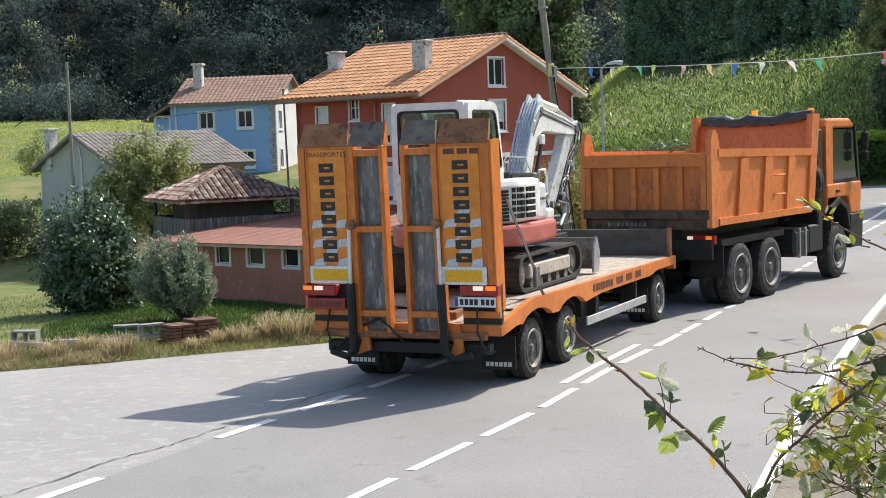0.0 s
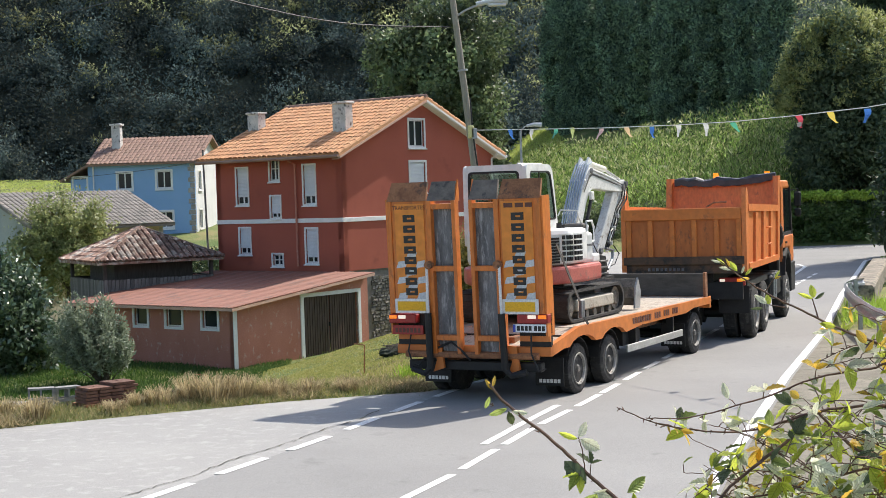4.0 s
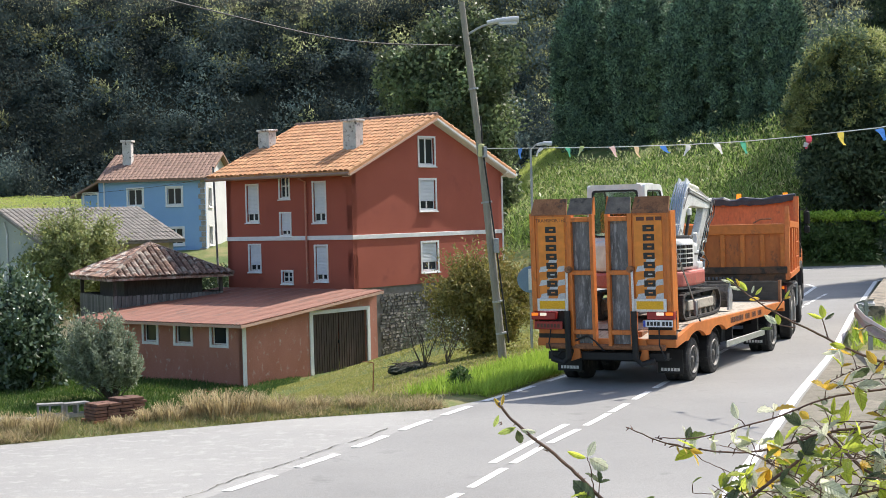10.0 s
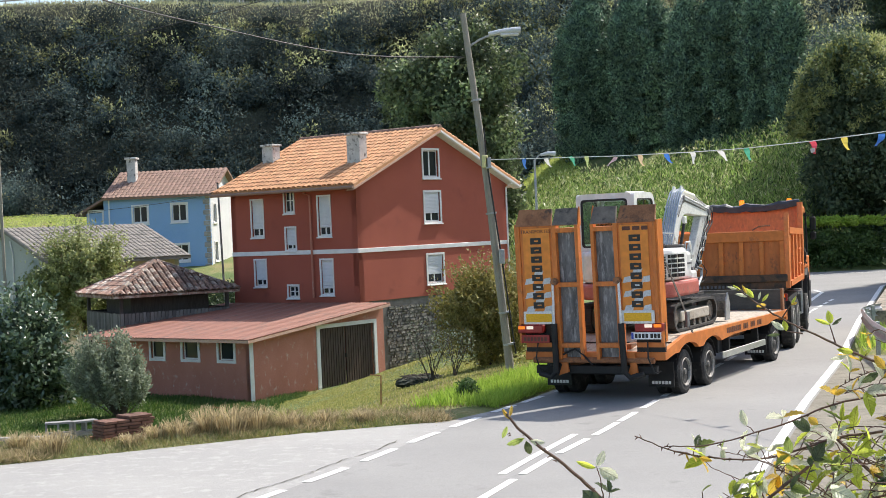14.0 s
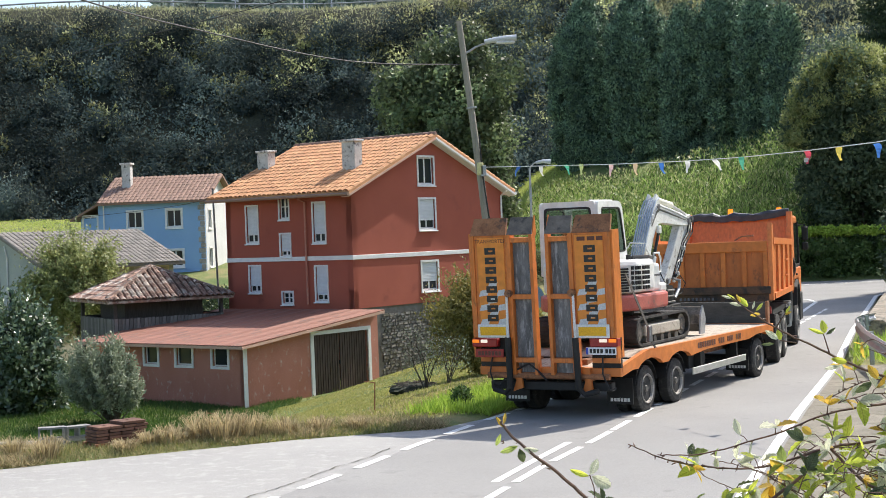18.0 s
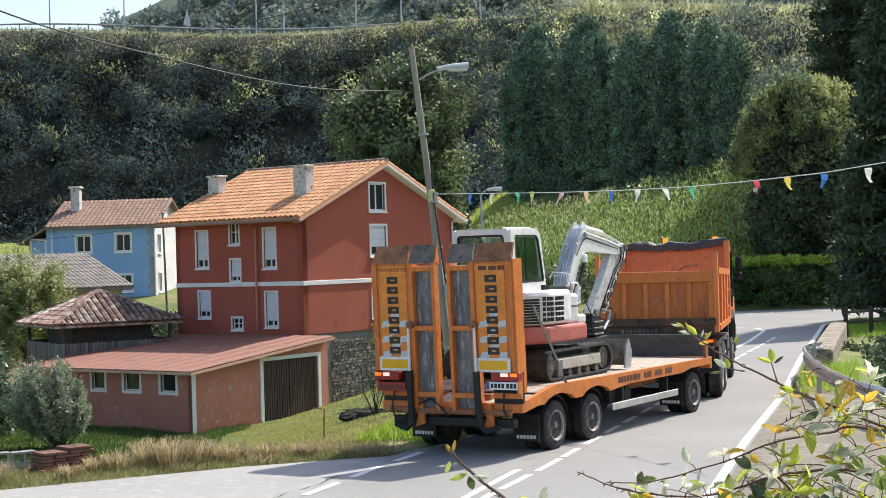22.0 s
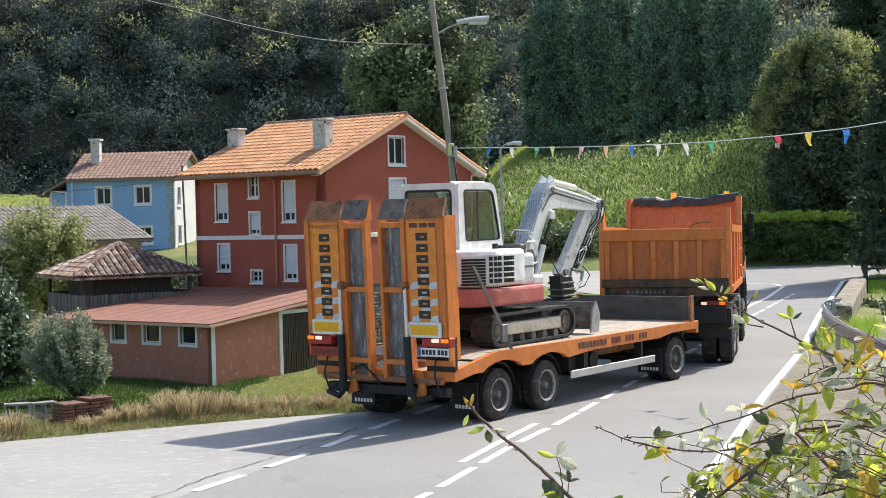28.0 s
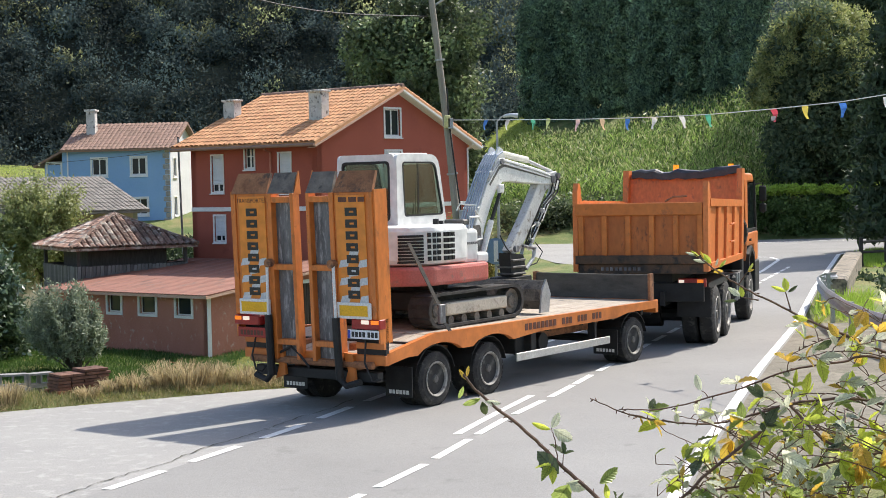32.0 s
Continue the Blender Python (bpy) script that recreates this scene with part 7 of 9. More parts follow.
# scrub over the whole embankment
_n = 1900
_x = RNG.uniform(-62, 72, _n)
_y = RNG.uniform(128, 166, _n) - 4 * np.sin(_x * 0.05)
_y = np.where(_x < -25, np.maximum(_y, 133.5 + 0.1 * (_y - 128)), _y)
_R = RNG.uniform(1.0, 2.7, _n)
_C = np.stack([_x, _y, ground_z(_x, _y) + _R * RNG.uniform(0.1, 0.6, _n)], 1)
_P, _N = lumps_to_leaves(_C, _R, 300, 3)
leaf_ob("hillside_scrub", leaf_mesh("hillside_scrub", _P, _N, 0.4, 0.2, seed=4, lay=True, tilt=0.2), LEAF["scrub"], label="dense dark shrubs covering the steep embankment", category="shrubs", kind="stuff")
# fringe along the crest; its pale grass colour holds the sunlight
_n = 42000
_x = RNG.uniform(-62, 75, _n)
_y = RNG.uniform(162, 178, _n) - 4 * np.sin(_x * 0.05)
_P = np.stack([_x, _y, ground_z(_x, _y)], 1)
_N = np.tile(np.array([0, 0, 1.6]), (_n, 1))
leaf_ob("crest_grass", leaf_mesh("crest_grass", _P, _N, 0.5, 0.09, 0.5, seed=6), LEAF["crest"], label="grass along the top of the embankment, sunlight put into its pale colour", category="grass", kind="stuff")
# same paled leaf colour, for sun on the upper slope
_n = 56000
_x = RNG.uniform(21, 62, _n)
_y = RNG.uniform(140, 170, _n)
_P = np.stack([_x, _y, ground_z(_x, _y) + RNG.uniform(0.3, 1.6, _n)], 1)
_N = np.tile(np.array([0, 0, 1.6]), (_n, 1))
leaf_ob("slope_grass", leaf_mesh("slope_grass", _P, _N, 0.95, 0.14, 0.5, seed=18), LEAF["crest"], label="tall grass and bracken on the upper slope, sunlight put into their pale colour", category="grass", kind="stuff")
# bushes on the upper slope, paler leaves standing in for sunlight
_b = []
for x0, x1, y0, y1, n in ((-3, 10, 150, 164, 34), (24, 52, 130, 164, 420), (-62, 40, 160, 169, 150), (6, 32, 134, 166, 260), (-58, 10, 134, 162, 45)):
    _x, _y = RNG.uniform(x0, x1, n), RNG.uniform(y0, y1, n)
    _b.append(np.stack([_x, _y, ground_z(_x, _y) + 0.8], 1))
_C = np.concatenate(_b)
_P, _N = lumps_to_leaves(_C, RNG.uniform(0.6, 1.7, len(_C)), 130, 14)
leaf_ob("slope_bushes", leaf_mesh("slope_bushes", _P, _N, 0.46, 0.24, seed=15, lay=True, up=0.6), patchy(leafy("olive bushes", (0.27, 0.3, 0.14), (0.54, 0.56, 0.29), 0.6, 0.55, spec=0.2), 0.1, 0.6, 1.35, 0.4, 0.6, 1.7), label="olive-green bushes on the upper slope, sunlight put into their pale colour", category="bushes", kind="stuff")
# woods on the plateau behind the motorway
_n = 800
_x = RNG.uniform(-90, 150, _n)
_y = RNG.uniform(215, 330, _n)
_R = RNG.uniform(2.0, 4.2, _n)
_k = sstep((_x + 70) / 70)
_C = np.stack([_x, _y, 26 + (_y - 215) * 0.16 + RNG.uniform(-2, 6, _n) * _k], 1)
_P, _N = lumps_to_leaves(_C, _R, 90, 8)
leaf_ob("far_woods", leaf_mesh("far_woods", _P, _N, 1.2, 0.7, seed=9, lay=True, up=0.5), patchy(leafy("far woods", (0.09, 0.115, 0.075), (0.2, 0.23, 0.15), 0.7, 0.35), 0.03, 0.6, 1.5, 0.15, 0.6, 1.7), label="hazy woods beyond the motorway", category="woods", kind="stuff")


_n = 1500
_x = RNG.uniform(-330, 330, _n)
_y = RNG.uniform(392, 680, _n)
_C = np.stack([_x, _y, far_z(_x, _y) + RNG.uniform(0, 5, _n)], 1)
_P, _N = lumps_to_leaves(_C, RNG.uniform(3.0, 6.5, _n), 110, 16)
# pale bluish leaf colour includes the haze of distance
leaf_ob("mountain_woods", leaf_mesh("mountain_woods", _P, _N, 2.6, 1.3, seed=17, lay=True), patchy(leafy("mountain woods", (0.12, 0.16, 0.14), (0.23, 0.27, 0.23), 0.8, 0.3), 0.02, 0.7, 1.3, 0.09, 0.7, 1.5), label="eucalyptus woods on the distant mountainside, haze put into their colour", category="woods", kind="stuff")


def tree(name, at, crown_c, radii, lumps, lump_r, per, leaf, ll, lw, label, category, trunk_r=0.16, seed=1, squash=1.0, lower=-0.8, inner=0.5, shoots=0, droop=0.0):
    """Tapered trunk with limbs under a crown of leaf clumps."""
    r = np.random.default_rng(seed)
    ob = thing(name, pose(*at), label, category, group="")
    cc = np.array(crown_c, float)
    d = unit(r.normal(size=(lumps, 3)))
    wob = 1 + 0.16 * np.sin(d[:, 0] * 4 + seed) * np.cos(d[:, 2] * 5 + seed * 2) + 0.1 * np.sin(d[:, 1] * 7 + d[:, 0] * 6)
    C = cc + d * np.array(radii) * (wob * r.uniform(inner, 0.93, lumps))[:, None]
    R = lump_r * r.uniform(0.6, 1.25, lumps)
    bm = bmesh.new()
    top = Vector(cc) + Vector((0, 0, radii[2] * 0.3))
    base = Vector((0, 0, -0.4))
    mid = base.lerp(top, 0.5) + Vector((r.uniform(-0.1, 0.1), r.uniform(-0.1, 0.1), 0))
    tube(bm, [base, mid, top], trunk_r, 8, trunk_r * 0.25)
    part("trunk", bm, "bark", ob)
    for i in range(min(9, lumps)):
        s0 = base.lerp(top, 0.35 + 0.06 * i)
        e = Vector(C[i])
        part("limb", bm_tube([s0, s0.lerp(e, 0.5) + Vector((0, 0, 0.15)), e], trunk_r * 0.4, 6, trunk_r * 0.1), "bark", ob)
    P, N = lumps_to_leaves(C, R, per, seed + 1, squash, lower)
    if shoots:
        d = unit(r.normal(size=(shoots, 3)) + np.array([0, 0, 0.7]))
        u = np.linspace(0.55, 1.0, 16)
        tip = cc + d * np.array(radii) * r.uniform(1.0, 1.32, shoots)[:, None]
        Q = cc[None, None] + (tip - cc)[:, None] * u[None, :, None]
        Q = Q.reshape(-1, 3) + r.normal(0, 0.02, (shoots * 16, 3))
        P, N = np.concatenate([P, Q]), np.concatenate([N, np.repeat(d, 16, axis=0)])
    cr = leaf_ob("crown", leaf_mesh("crown", P, N, ll, lw, 0.7, droop, seed + 2, lay=True, up=0.25), LEAF[leaf], ob)
    return ob


def gz(x, y):
    return float(ground_z(x, y))


# oak behind the red house
tree("oak_tree", (-0.3, 97.0, gz(-0.3, 97)), (0.4, 0, 8.6), (4.7, 4.0, 7.4), 190, 1.35, 250, "oak", 0.32, 0.21, "large oak with a dense green crown behind the red house", "tree", 0.4, 11)
tree("oak_tree", (2.6, 101.0, gz(2.6, 101)), (0, 0, 3.6), (1.5, 2.4, 3.8), 50, 1.1, 220, "oak", 0.34, 0.24, "smaller oak at the field's edge", "tree", 0.3, 13)
# garden trees round the shed
tree("garden_tree", (-18.2, 72.0, gz(-18.2, 72)), (0, 0, 1.1 - gz(-18.2, 72)), (2.45, 2.2, 2.6), 140, 0.62, 230, "garden", 0.17, 0.1, "rounded fruit tree with yellow-green leaves", "tree", 0.12, 21, shoots=260, inner=0.3)
tree("magnolia_tree", (-16.3, 55.0, gz(-16.3, 55)), (0, 0, -1.3 - gz(-16.3, 55)), (1.8, 1.6, 2.4), 170, 0.5, 130, "magnolia", 0.25, 0.12, "dark glossy evergreen tree in the garden", "tree", 0.12, 23, shoots=150, inner=0.3)
def vase_shrub(name, at, spread, height, shoots, per, leaf, ll, lw, label, category, seed, lean=(0.0, 0.0)):
    """Many upright shoots fanning out of one foot, leaves along the outer part of each."""
    r = np.random.default_rng(seed)
    ob = thing(name, pose(*at), label, category)
    P, N = [], []
    for i in range(shoots):
        a, k = r.uniform(0, 2 * math.pi), r.uniform(0.05, 1.0) ** 0.6
        tip = np.array([math.cos(a) * spread * k + lean[0], math.sin(a) * spread * k * 0.85 + lean[1], height * (1.02 - 0.5 * k ** 2.2) * r.uniform(0.72, 1.1)])
        u = r.uniform(0.22, 1.0, per) ** 0.75
        bow = np.sin(u * math.pi)[:, None] * np.array([math.cos(a), math.sin(a), 0.0]) * 0.22 * spread * k
        q = tip[None] * u[:, None] + bow + r.normal(0, 0.055, (per, 3))
        P.append(q)
        N.append(np.tile(unit(tip[None] * np.array([1, 1, 0.5])), (per, 1)) + r.normal(0, 0.35, (per, 3)))
        if i < 46:
            mid = tip * 0.5 + np.array([math.cos(a), math.sin(a), 0.0]) * 0.22 * spread * k
            part("stem", bm_tube([(0, 0, -0.15), tuple(tip * 0.22 + (mid - tip * 0.5) * 0.6), tuple(mid), tuple(tip * 0.85)], 0.022, 5, 0.005), "bark", ob)
    leaf_ob("crown", leaf_mesh("crown", np.concatenate(P), unit(np.concatenate(N)), ll, lw, 0.7, -0.35, seed + 1, lay=True, up=0.2), LEAF[leaf], ob)
    return ob


vase_shrub("olive_shrub", (-11.75, 51.0, gz(-11.75, 51.0)), 1.5, 3.0, 150, 110, "olive", 0.15, 0.06, "grey-green bushy shrub of upright shoots beside the shed", "shrub", 25, (-0.45, 0.0))
tree("fruit_tree", (-29.0, 92.0, gz(-29, 92)), (0, 0, 2.6), (2.4, 2.2, 1.7), 40, 0.6, 120, "garden", 0.22, 0.1, "small spreading fruit tree in the meadow", "tree", 0.12, 27)
# shrub beside the pole, bare little tree, clipped ball
tree("roadside_shrub", (0.65, 36.2, gz(0.65, 36.2)), (0, 0, 1.2), (1.3, 1.15, 1.3), 130, 0.36, 260, "bush", 0.1, 0.045, "large yellow-green shrub beside the pole", "shrub", 0.05, 31, shoots=260, inner=0.2, droop=-0.4)
tree("round_bush", (0.06, 26.0, gz(0.06, 26.0)), (0, 0, 0.15), (0.2, 0.2, 0.2), 40, 0.1, 90, "hedge", 0.06, 0.035, "small dark round bush in the grass", "bush", 0.02, 33)


def twiggy(at, h, seed):
    r = random.Random(seed)
    ob = thing("bare_shrub", pose(*at), "thin nearly bare shrub with grey twigs", "shrub")
    for i in range(9):
        a = r.uniform(0, 6.28)
        p = [Vector((0, 0, -0.05))]
        d = Vector((math.cos(a) * 0.35, math.sin(a) * 0.35, 1)).normalized()
        for k in range(4):
            p.append(p[-1] + d * h / 4 * r.uniform(0.7, 1.2))
            d = (d + Vector((r.uniform(-0.5, 0.5), r.uniform(-0.5, 0.5), 0.1))).normalized()
        part("twig", bm_tube(p, 0.014, 5, 0.004), "bark", ob)
        for q in p[2:]:
            e = q + Vector((r.uniform(-0.3, 0.3), r.uniform(-0.3, 0.3), r.uniform(0, 0.3)))
            part("twig", bm_tube([q, e], 0.006, 4, 0.003), "bark", ob)
    P = np.array([[r.uniform(-0.5, 0.5), r.uniform(-0.5, 0.5), r.uniform(0.35, h)] for _ in range(420)])
    leaf_ob("crown", leaf_mesh("crown", P, unit(P), 0.06, 0.025, seed=seed), LEAF["olive"], ob)
    return ob


twiggy((-0.75, 35.0, gz(-0.75, 35)), 1.5, 3)
twiggy((-0.2, 34.2, gz(-0.2, 34.2)), 1.1, 4)


def brush_heap(x, y, rad, h, seed):
    """Low heap of dead stalks thrown together over dark earth."""
    r = random.Random(seed)
    ob = thing("brush_heap", pose(x, y, gz(x, y)), "low dark heap of dead brush on the grass slope", "brush heap")
    bm = bmesh.new()
    bmesh.ops.create_icosphere(bm, subdivisions=3, radius=1)
    for v in bm.verts:
        k = 1 + 0.16 * math.sin(v.co.x * 7 + seed) * math.cos(v.co.y * 6) + r.uniform(-0.07, 0.07)
        v.co = Vector((v.co.x * rad * k, v.co.y * rad * 0.7 * k, v.co.z * h * k))
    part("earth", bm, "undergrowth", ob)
    for i in range(70):
        a, q = r.uniform(0, 6.28), r.uniform(0, 0.9) ** 0.6
        c = Vector((math.cos(a) * rad * q, math.sin(a) * rad * 0.7 * q, h * (1 - q * q) ** 0.5))
        d = Vector((r.uniform(-1, 1), r.uniform(-1, 1), r.uniform(-0.25, 0.35))).normalized() * r.uniform(0.12, 0.3)
        part("stalk", bm_tube([c - d, c + Vector((0, 0, 0.03)), c + d], 0.009, 4, 0.004), "bark", ob)
    return ob


brush_heap(-1.0, 36.6, 0.68, 0.17, 5)


# row of tall clipped cypresses above the maize
def cypress(x, y, z0, h, rx, seed):
    ob = thing("cypress", pose(x, y, z0), "tall dense dark green columnar cypress", "tree", group="row of cypresses above the maize")
    r = np.random.default_rng(seed)
    part("trunk", bm_tube([(0, 0, -0.6), (0, 0, h * 0.9)], 0.22, 8, 0.05), "bark", ob)
    n = int(330 * h / 12 * (rx + 0.5) / 2)
    u = r.uniform(0, 1, n) ** 0.9
    a = r.uniform(0, 2 * math.pi, n)
    prof = rx * np.clip(1.02 - np.clip((u - 0.55) / 0.45, 0, 1) ** 2.6, 0.1, 1) * np.clip(0.94 + u * 0.4, 0, 1)
    flute = 1 + 0.15 * np.sin(a * 7 + seed + 2.2 * u) + r.uniform(-0.1, 0.07, n)
    C = np.stack([np.cos(a) * prof * flute * 0.86, np.sin(a) * prof * flute * 0.86, u * h * 0.97 + 0.2], 1)
    R = r.uniform(0.3, 0.75, n)
    n_in = n // 4
    C = np.concatenate([C, C[:n_in] * np.array([0.6, 0.6, 1.0])])
    R = np.concatenate([R, r.uniform(0.7, 0.95, n_in)])
    P, N = lumps_to_leaves(C, R, 120, seed + 1, 1.15, -0.6)
    N = unit(0.55 * N + 0.95 * unit(P * np.array([1, 1, 0])) + np.array([0, 0, 0.1]))
    leaf_ob("crown", leaf_mesh("crown", P, N, 0.3, 0.12, droop=-0.5, seed=seed + 2, lay=True, tilt=0.2, up=0.08), LEAF["cypress"], ob)
    return ob


for x, y, z0, h, rx, sd in ((11.4, 121, 5.8, 15.6, 2.75, 41), (15.0, 117, 6.0, 15.2, 2.8, 43), (17.35, 109.5, 6.2, 12.4, 1.6, 45), (19.95, 107.5, 6.8, 13.1, 2.35, 47), (21.3, 101.5, 6.8, 11.5, 1.4, 49), (22.1, 97.5, 6.6, 9.9, 1.1, 51)):
    cypress(x, y, z0, h, rx, sd)


# maize field
def maize():
    rows = []
    r = np.random.default_rng(61)
    for y in np.arange(79.5, 108, 0.72):
        for x in np.arange(1.5, 40, 0.27):
            xx, yy = x + r.uniform(-0.07, 0.07), y + r.uniform(-0.1, 0.1)
            if xx < 2.6 + (yy - 80) * 0.12 or yy > np.interp(xx, (5, 7, 10, 15), (107, 104, 98, 95.2)):
                continue
            rows.append((xx, yy))
    Q = np.array(rows)
    n = len(Q)
    Z = ground_z(Q[:, 0], Q[:, 1])
    H = r.uniform(1.9, 2.45, n)
    per = 17
    k = np.repeat(np.arange(n), per)
    u = np.tile(np.linspace(0.12, 0.97, per), n)
    P = np.stack([Q[k, 0], Q[k, 1], Z[k] + u * H[k]], 1)
    a = r.uniform(0, 6.28, len(k))
    N = np.stack([np.cos(a) * 1.1, np.sin(a) * 1.1, np.full(len(k), 1.9)], 1)
    me = leaf_mesh("maize", P, N, 0.44, 0.065, 1.0, 0.25, 62)
    leaf_ob("maize_field", me, LEAF["corn"], label="tall green maize field on the slope", category="maize", kind="stuff")
    P = np.repeat(np.stack([Q[:, 0], Q[:, 1], Z + H], 1), 3, axis=0)
    N = np.tile(np.array([0, 0, 2.0]), (3 * n, 1))
    leaf_ob("maize_tassels", leaf_mesh("maize_tassels", P, N, 0.24, 0.045, 1.2, seed=63), LEAF["tassel"], label="straw-coloured tassels on the maize", category="maize", kind="stuff")


maize()


# hedge at the bend, yew and cedar behind it, bushes under the maize
def clumps(name, boxes, lump_r, per, leaf, ll, lw, label, category, seed, kind="", n_per=1.0):
    r = np.random.default_rng(seed)
    C = []
    for x0, x1, y0, y1, z0, z1, n in boxes:
        n = int(n * n_per)
        x, y = r.uniform(x0, x1, n), r.uniform(y0, y1, n)
        C.append(np.stack([x, y, ground_z(x, y) * 0 + r.uniform(z0, z1, n)], 1))
    C = np.concatenate(C)
    R = lump_r * r.uniform(0.7, 1.2, len(C))
    P, N = lumps_to_leaves(C, R, per, seed + 1)
    return leaf_ob(name, leaf_mesh(name, P, N, ll, lw, seed=seed + 2, lay=True), LEAF[leaf], label=label, category=category, kind=kind)


def hedge():
    ob = thing("hedge", pose(0, 0, 0), "clipped dark hedge behind the bend, sunlit top put into brighter leaves", "hedge")
    r = np.random.default_rng(71)
    # the thin upper layer has a brighter leaf colour for sun on the top
    for name, z0, z1, n, rad, leaf in (("foliage", 0.3, 2.05, 330, 0.42, "hedge"), ("lit_top", 2.35, 2.5, 170, 0.22, "lush")):
        C = np.stack([r.uniform(14.5, 30, n), r.uniform(74.5, 76.2, n), r.uniform(z0, z1, n)], 1)
        P, N = lumps_to_leaves(C, rad * r.uniform(0.7, 1.2, n), 110, 72)
        leaf_ob(name, leaf_mesh(name, P, N, 0.16, 0.1, seed=73, lay=True), LEAF[leaf], ob)


hedge()
clumps("garden_bushes", [(-31, -25.2, 74.5, 79, -2.6, 0.3, 120)], 0.55, 110, "oak", 0.2, 0.11, "tall green bushes beside the pale house", "bushes", 88, "stuff")
clumps("garden_bushes", [(-16.4, -13.0, 84, 88, -1.8, 0.3, 60), (-12.6, -10.6, 74, 78, -2.2, -0.6, 30)], 0.5, 110, "ivy", 0.2, 0.11, "dark shrubs at the foot of the blue house", "bushes", 90, "stuff")
clumps("bank_bushes", [(4.5, 15, 76.5, 79, 0.5, 1.9, 130)], 0.6, 110, "oak", 0.2, 0.12, "low green bushes on the bank under the maize", "bushes", 73, "stuff")
tree("yew_tree", (21.7, 79.0, gz(21.7, 79)), (0, 0, 5.0), (4.0, 3.0, 5.6), 210, 0.9, 200, "dark", 0.3, 0.14, "dark rounded yew behind the hedge", "tree", 0.25, 75)
# brighter leaf shell up and to the left: sunlight painted onto the yew
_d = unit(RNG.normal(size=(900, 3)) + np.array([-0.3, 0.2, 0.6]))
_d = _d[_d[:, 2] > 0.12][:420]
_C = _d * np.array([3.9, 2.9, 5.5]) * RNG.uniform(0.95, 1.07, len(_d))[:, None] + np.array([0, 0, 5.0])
leaf_ob("crown", leaf_mesh("crown", *lumps_to_leaves(_C, RNG.uniform(0.22, 0.5, len(_C)), 60, 77), 0.22, 0.08, seed=78, lay=True, up=0.6), LEAF["yew_sunlit"], bpy.data.objects["yew_tree"])


def cedar(x, y, h, rx, seed):
    ob = thing("cedar_tree", pose(x, y, gz(x, y)), "very dark tall conifer with drooping layered boughs", "tree")
    r = np.random.default_rng(seed)
    part("trunk", bm_tube([(0, 0, -0.6), (0, 0, h)], 0.4, 10, 0.06), "bark", ob)
    C = []
    for z in np.arange(1.0, h, 0.55):
        rr = rx * (1 - z / h) ** 0.7 + 0.3
        for a in r.uniform(0, 6.28, 9):
            for t in np.linspace(0.3, 1, 5):
                C.append((math.cos(a) * rr * t, math.sin(a) * rr * t, z - 0.35 * t * t + r.uniform(-0.15, 0.15)))
    C = np.array(C)
    P, N = lumps_to_leaves(C, r.uniform(0.35, 0.6, len(C)), 55, seed + 1, 0.5)
    leaf_ob("crown", leaf_mesh("crown", P, N, 0.34, 0.14, 0.7, 0.2, seed + 2, lay=True), LEAF["ivy"], ob)
    return ob


cedar(31.7, 95.6, 22.0, 5.8, 81)
cedar(21.0, 58.6, 19.0, 3.7, 83)
clumps("stream_bushes", [(21.5, 27, 54, 61, -0.8, 1.2, 120), (20.5, 25, 50, 58, -1, 3.5, 150)], 0.6, 110, "ivy", 0.22, 0.11, "dark bushes along the stream beyond the wall", "bushes", 85, "stuff")
clumps("verge_bushes", [(11.5, 15.5, 34, 40, -0.9, -0.4, 230), (13.0, 19, 38, 46, -0.8, -0.25, 420), (15.3, 22, 44.5, 50, -0.7, -0.3, 330)], 0.48, 90, "ivy", 0.18, 0.1, "dark green bushes below the crash barrier", "bushes", 87, "stuff")


# grass
def blades(name, pts, hgt, wid, leaf, label, seed, lean=0.5):
    n = len(pts)
    r = np.random.default_rng(seed)
    P = np.column_stack([pts[:, 0], pts[:, 1], ground_z(pts[:, 0], pts[:, 1]) - 0.02])
    N = np.column_stack([r.normal(0, lean, n), r.normal(0, lean, n), np.full(n, 2.2)])
    return leaf_ob(name, leaf_mesh(name, P, N, hgt, wid, 1.6, seed=seed), LEAF[leaf], label=label, category="grass", kind="stuff")


def strip_pts(a, b, w, n, seed, off=0.0):
    """Points along the verge between two places of its outline, up to w beyond the paved edge."""
    r = np.random.default_rng(seed)
    pts = [(x, y) for x, y in VERGE if a <= y <= b]
    out = []
    seg = list(zip(pts, pts[1:]))
    ln = np.array([math.hypot(q[0] - p[0], q[1] - p[1]) for p, q in seg])
    for i in r.choice(len(seg), n, p=ln / ln.sum()):
        p, q = seg[i]
        t = r.uniform()
        dx, dy = (q[0] - p[0]) / ln[i], (q[1] - p[1]) / ln[i]
        d = off + w * r.uniform() ** 1.4
        out.append((p[0] + (q[0] - p[0]) * t - dy * d, p[1] + (q[1] - p[1]) * t + dx * d))
    return np.array(out)


_r = np.random.default_rng(91)
_c = strip_pts(14, 24, 1.0, 44, 92, 0.12)
_t = _c[_r.integers(0, len(_c), 20000)] + _r.normal(0, 0.15, (20000, 2))
_t = _t[verge_dist(_t[:, 0], _t[:, 1]) > 0.02]
blades("dry_verge_grass", _t, 0.21, 0.011, "dry", "matted dry straw-coloured grass along the forecourt edge", 93, 3.4)
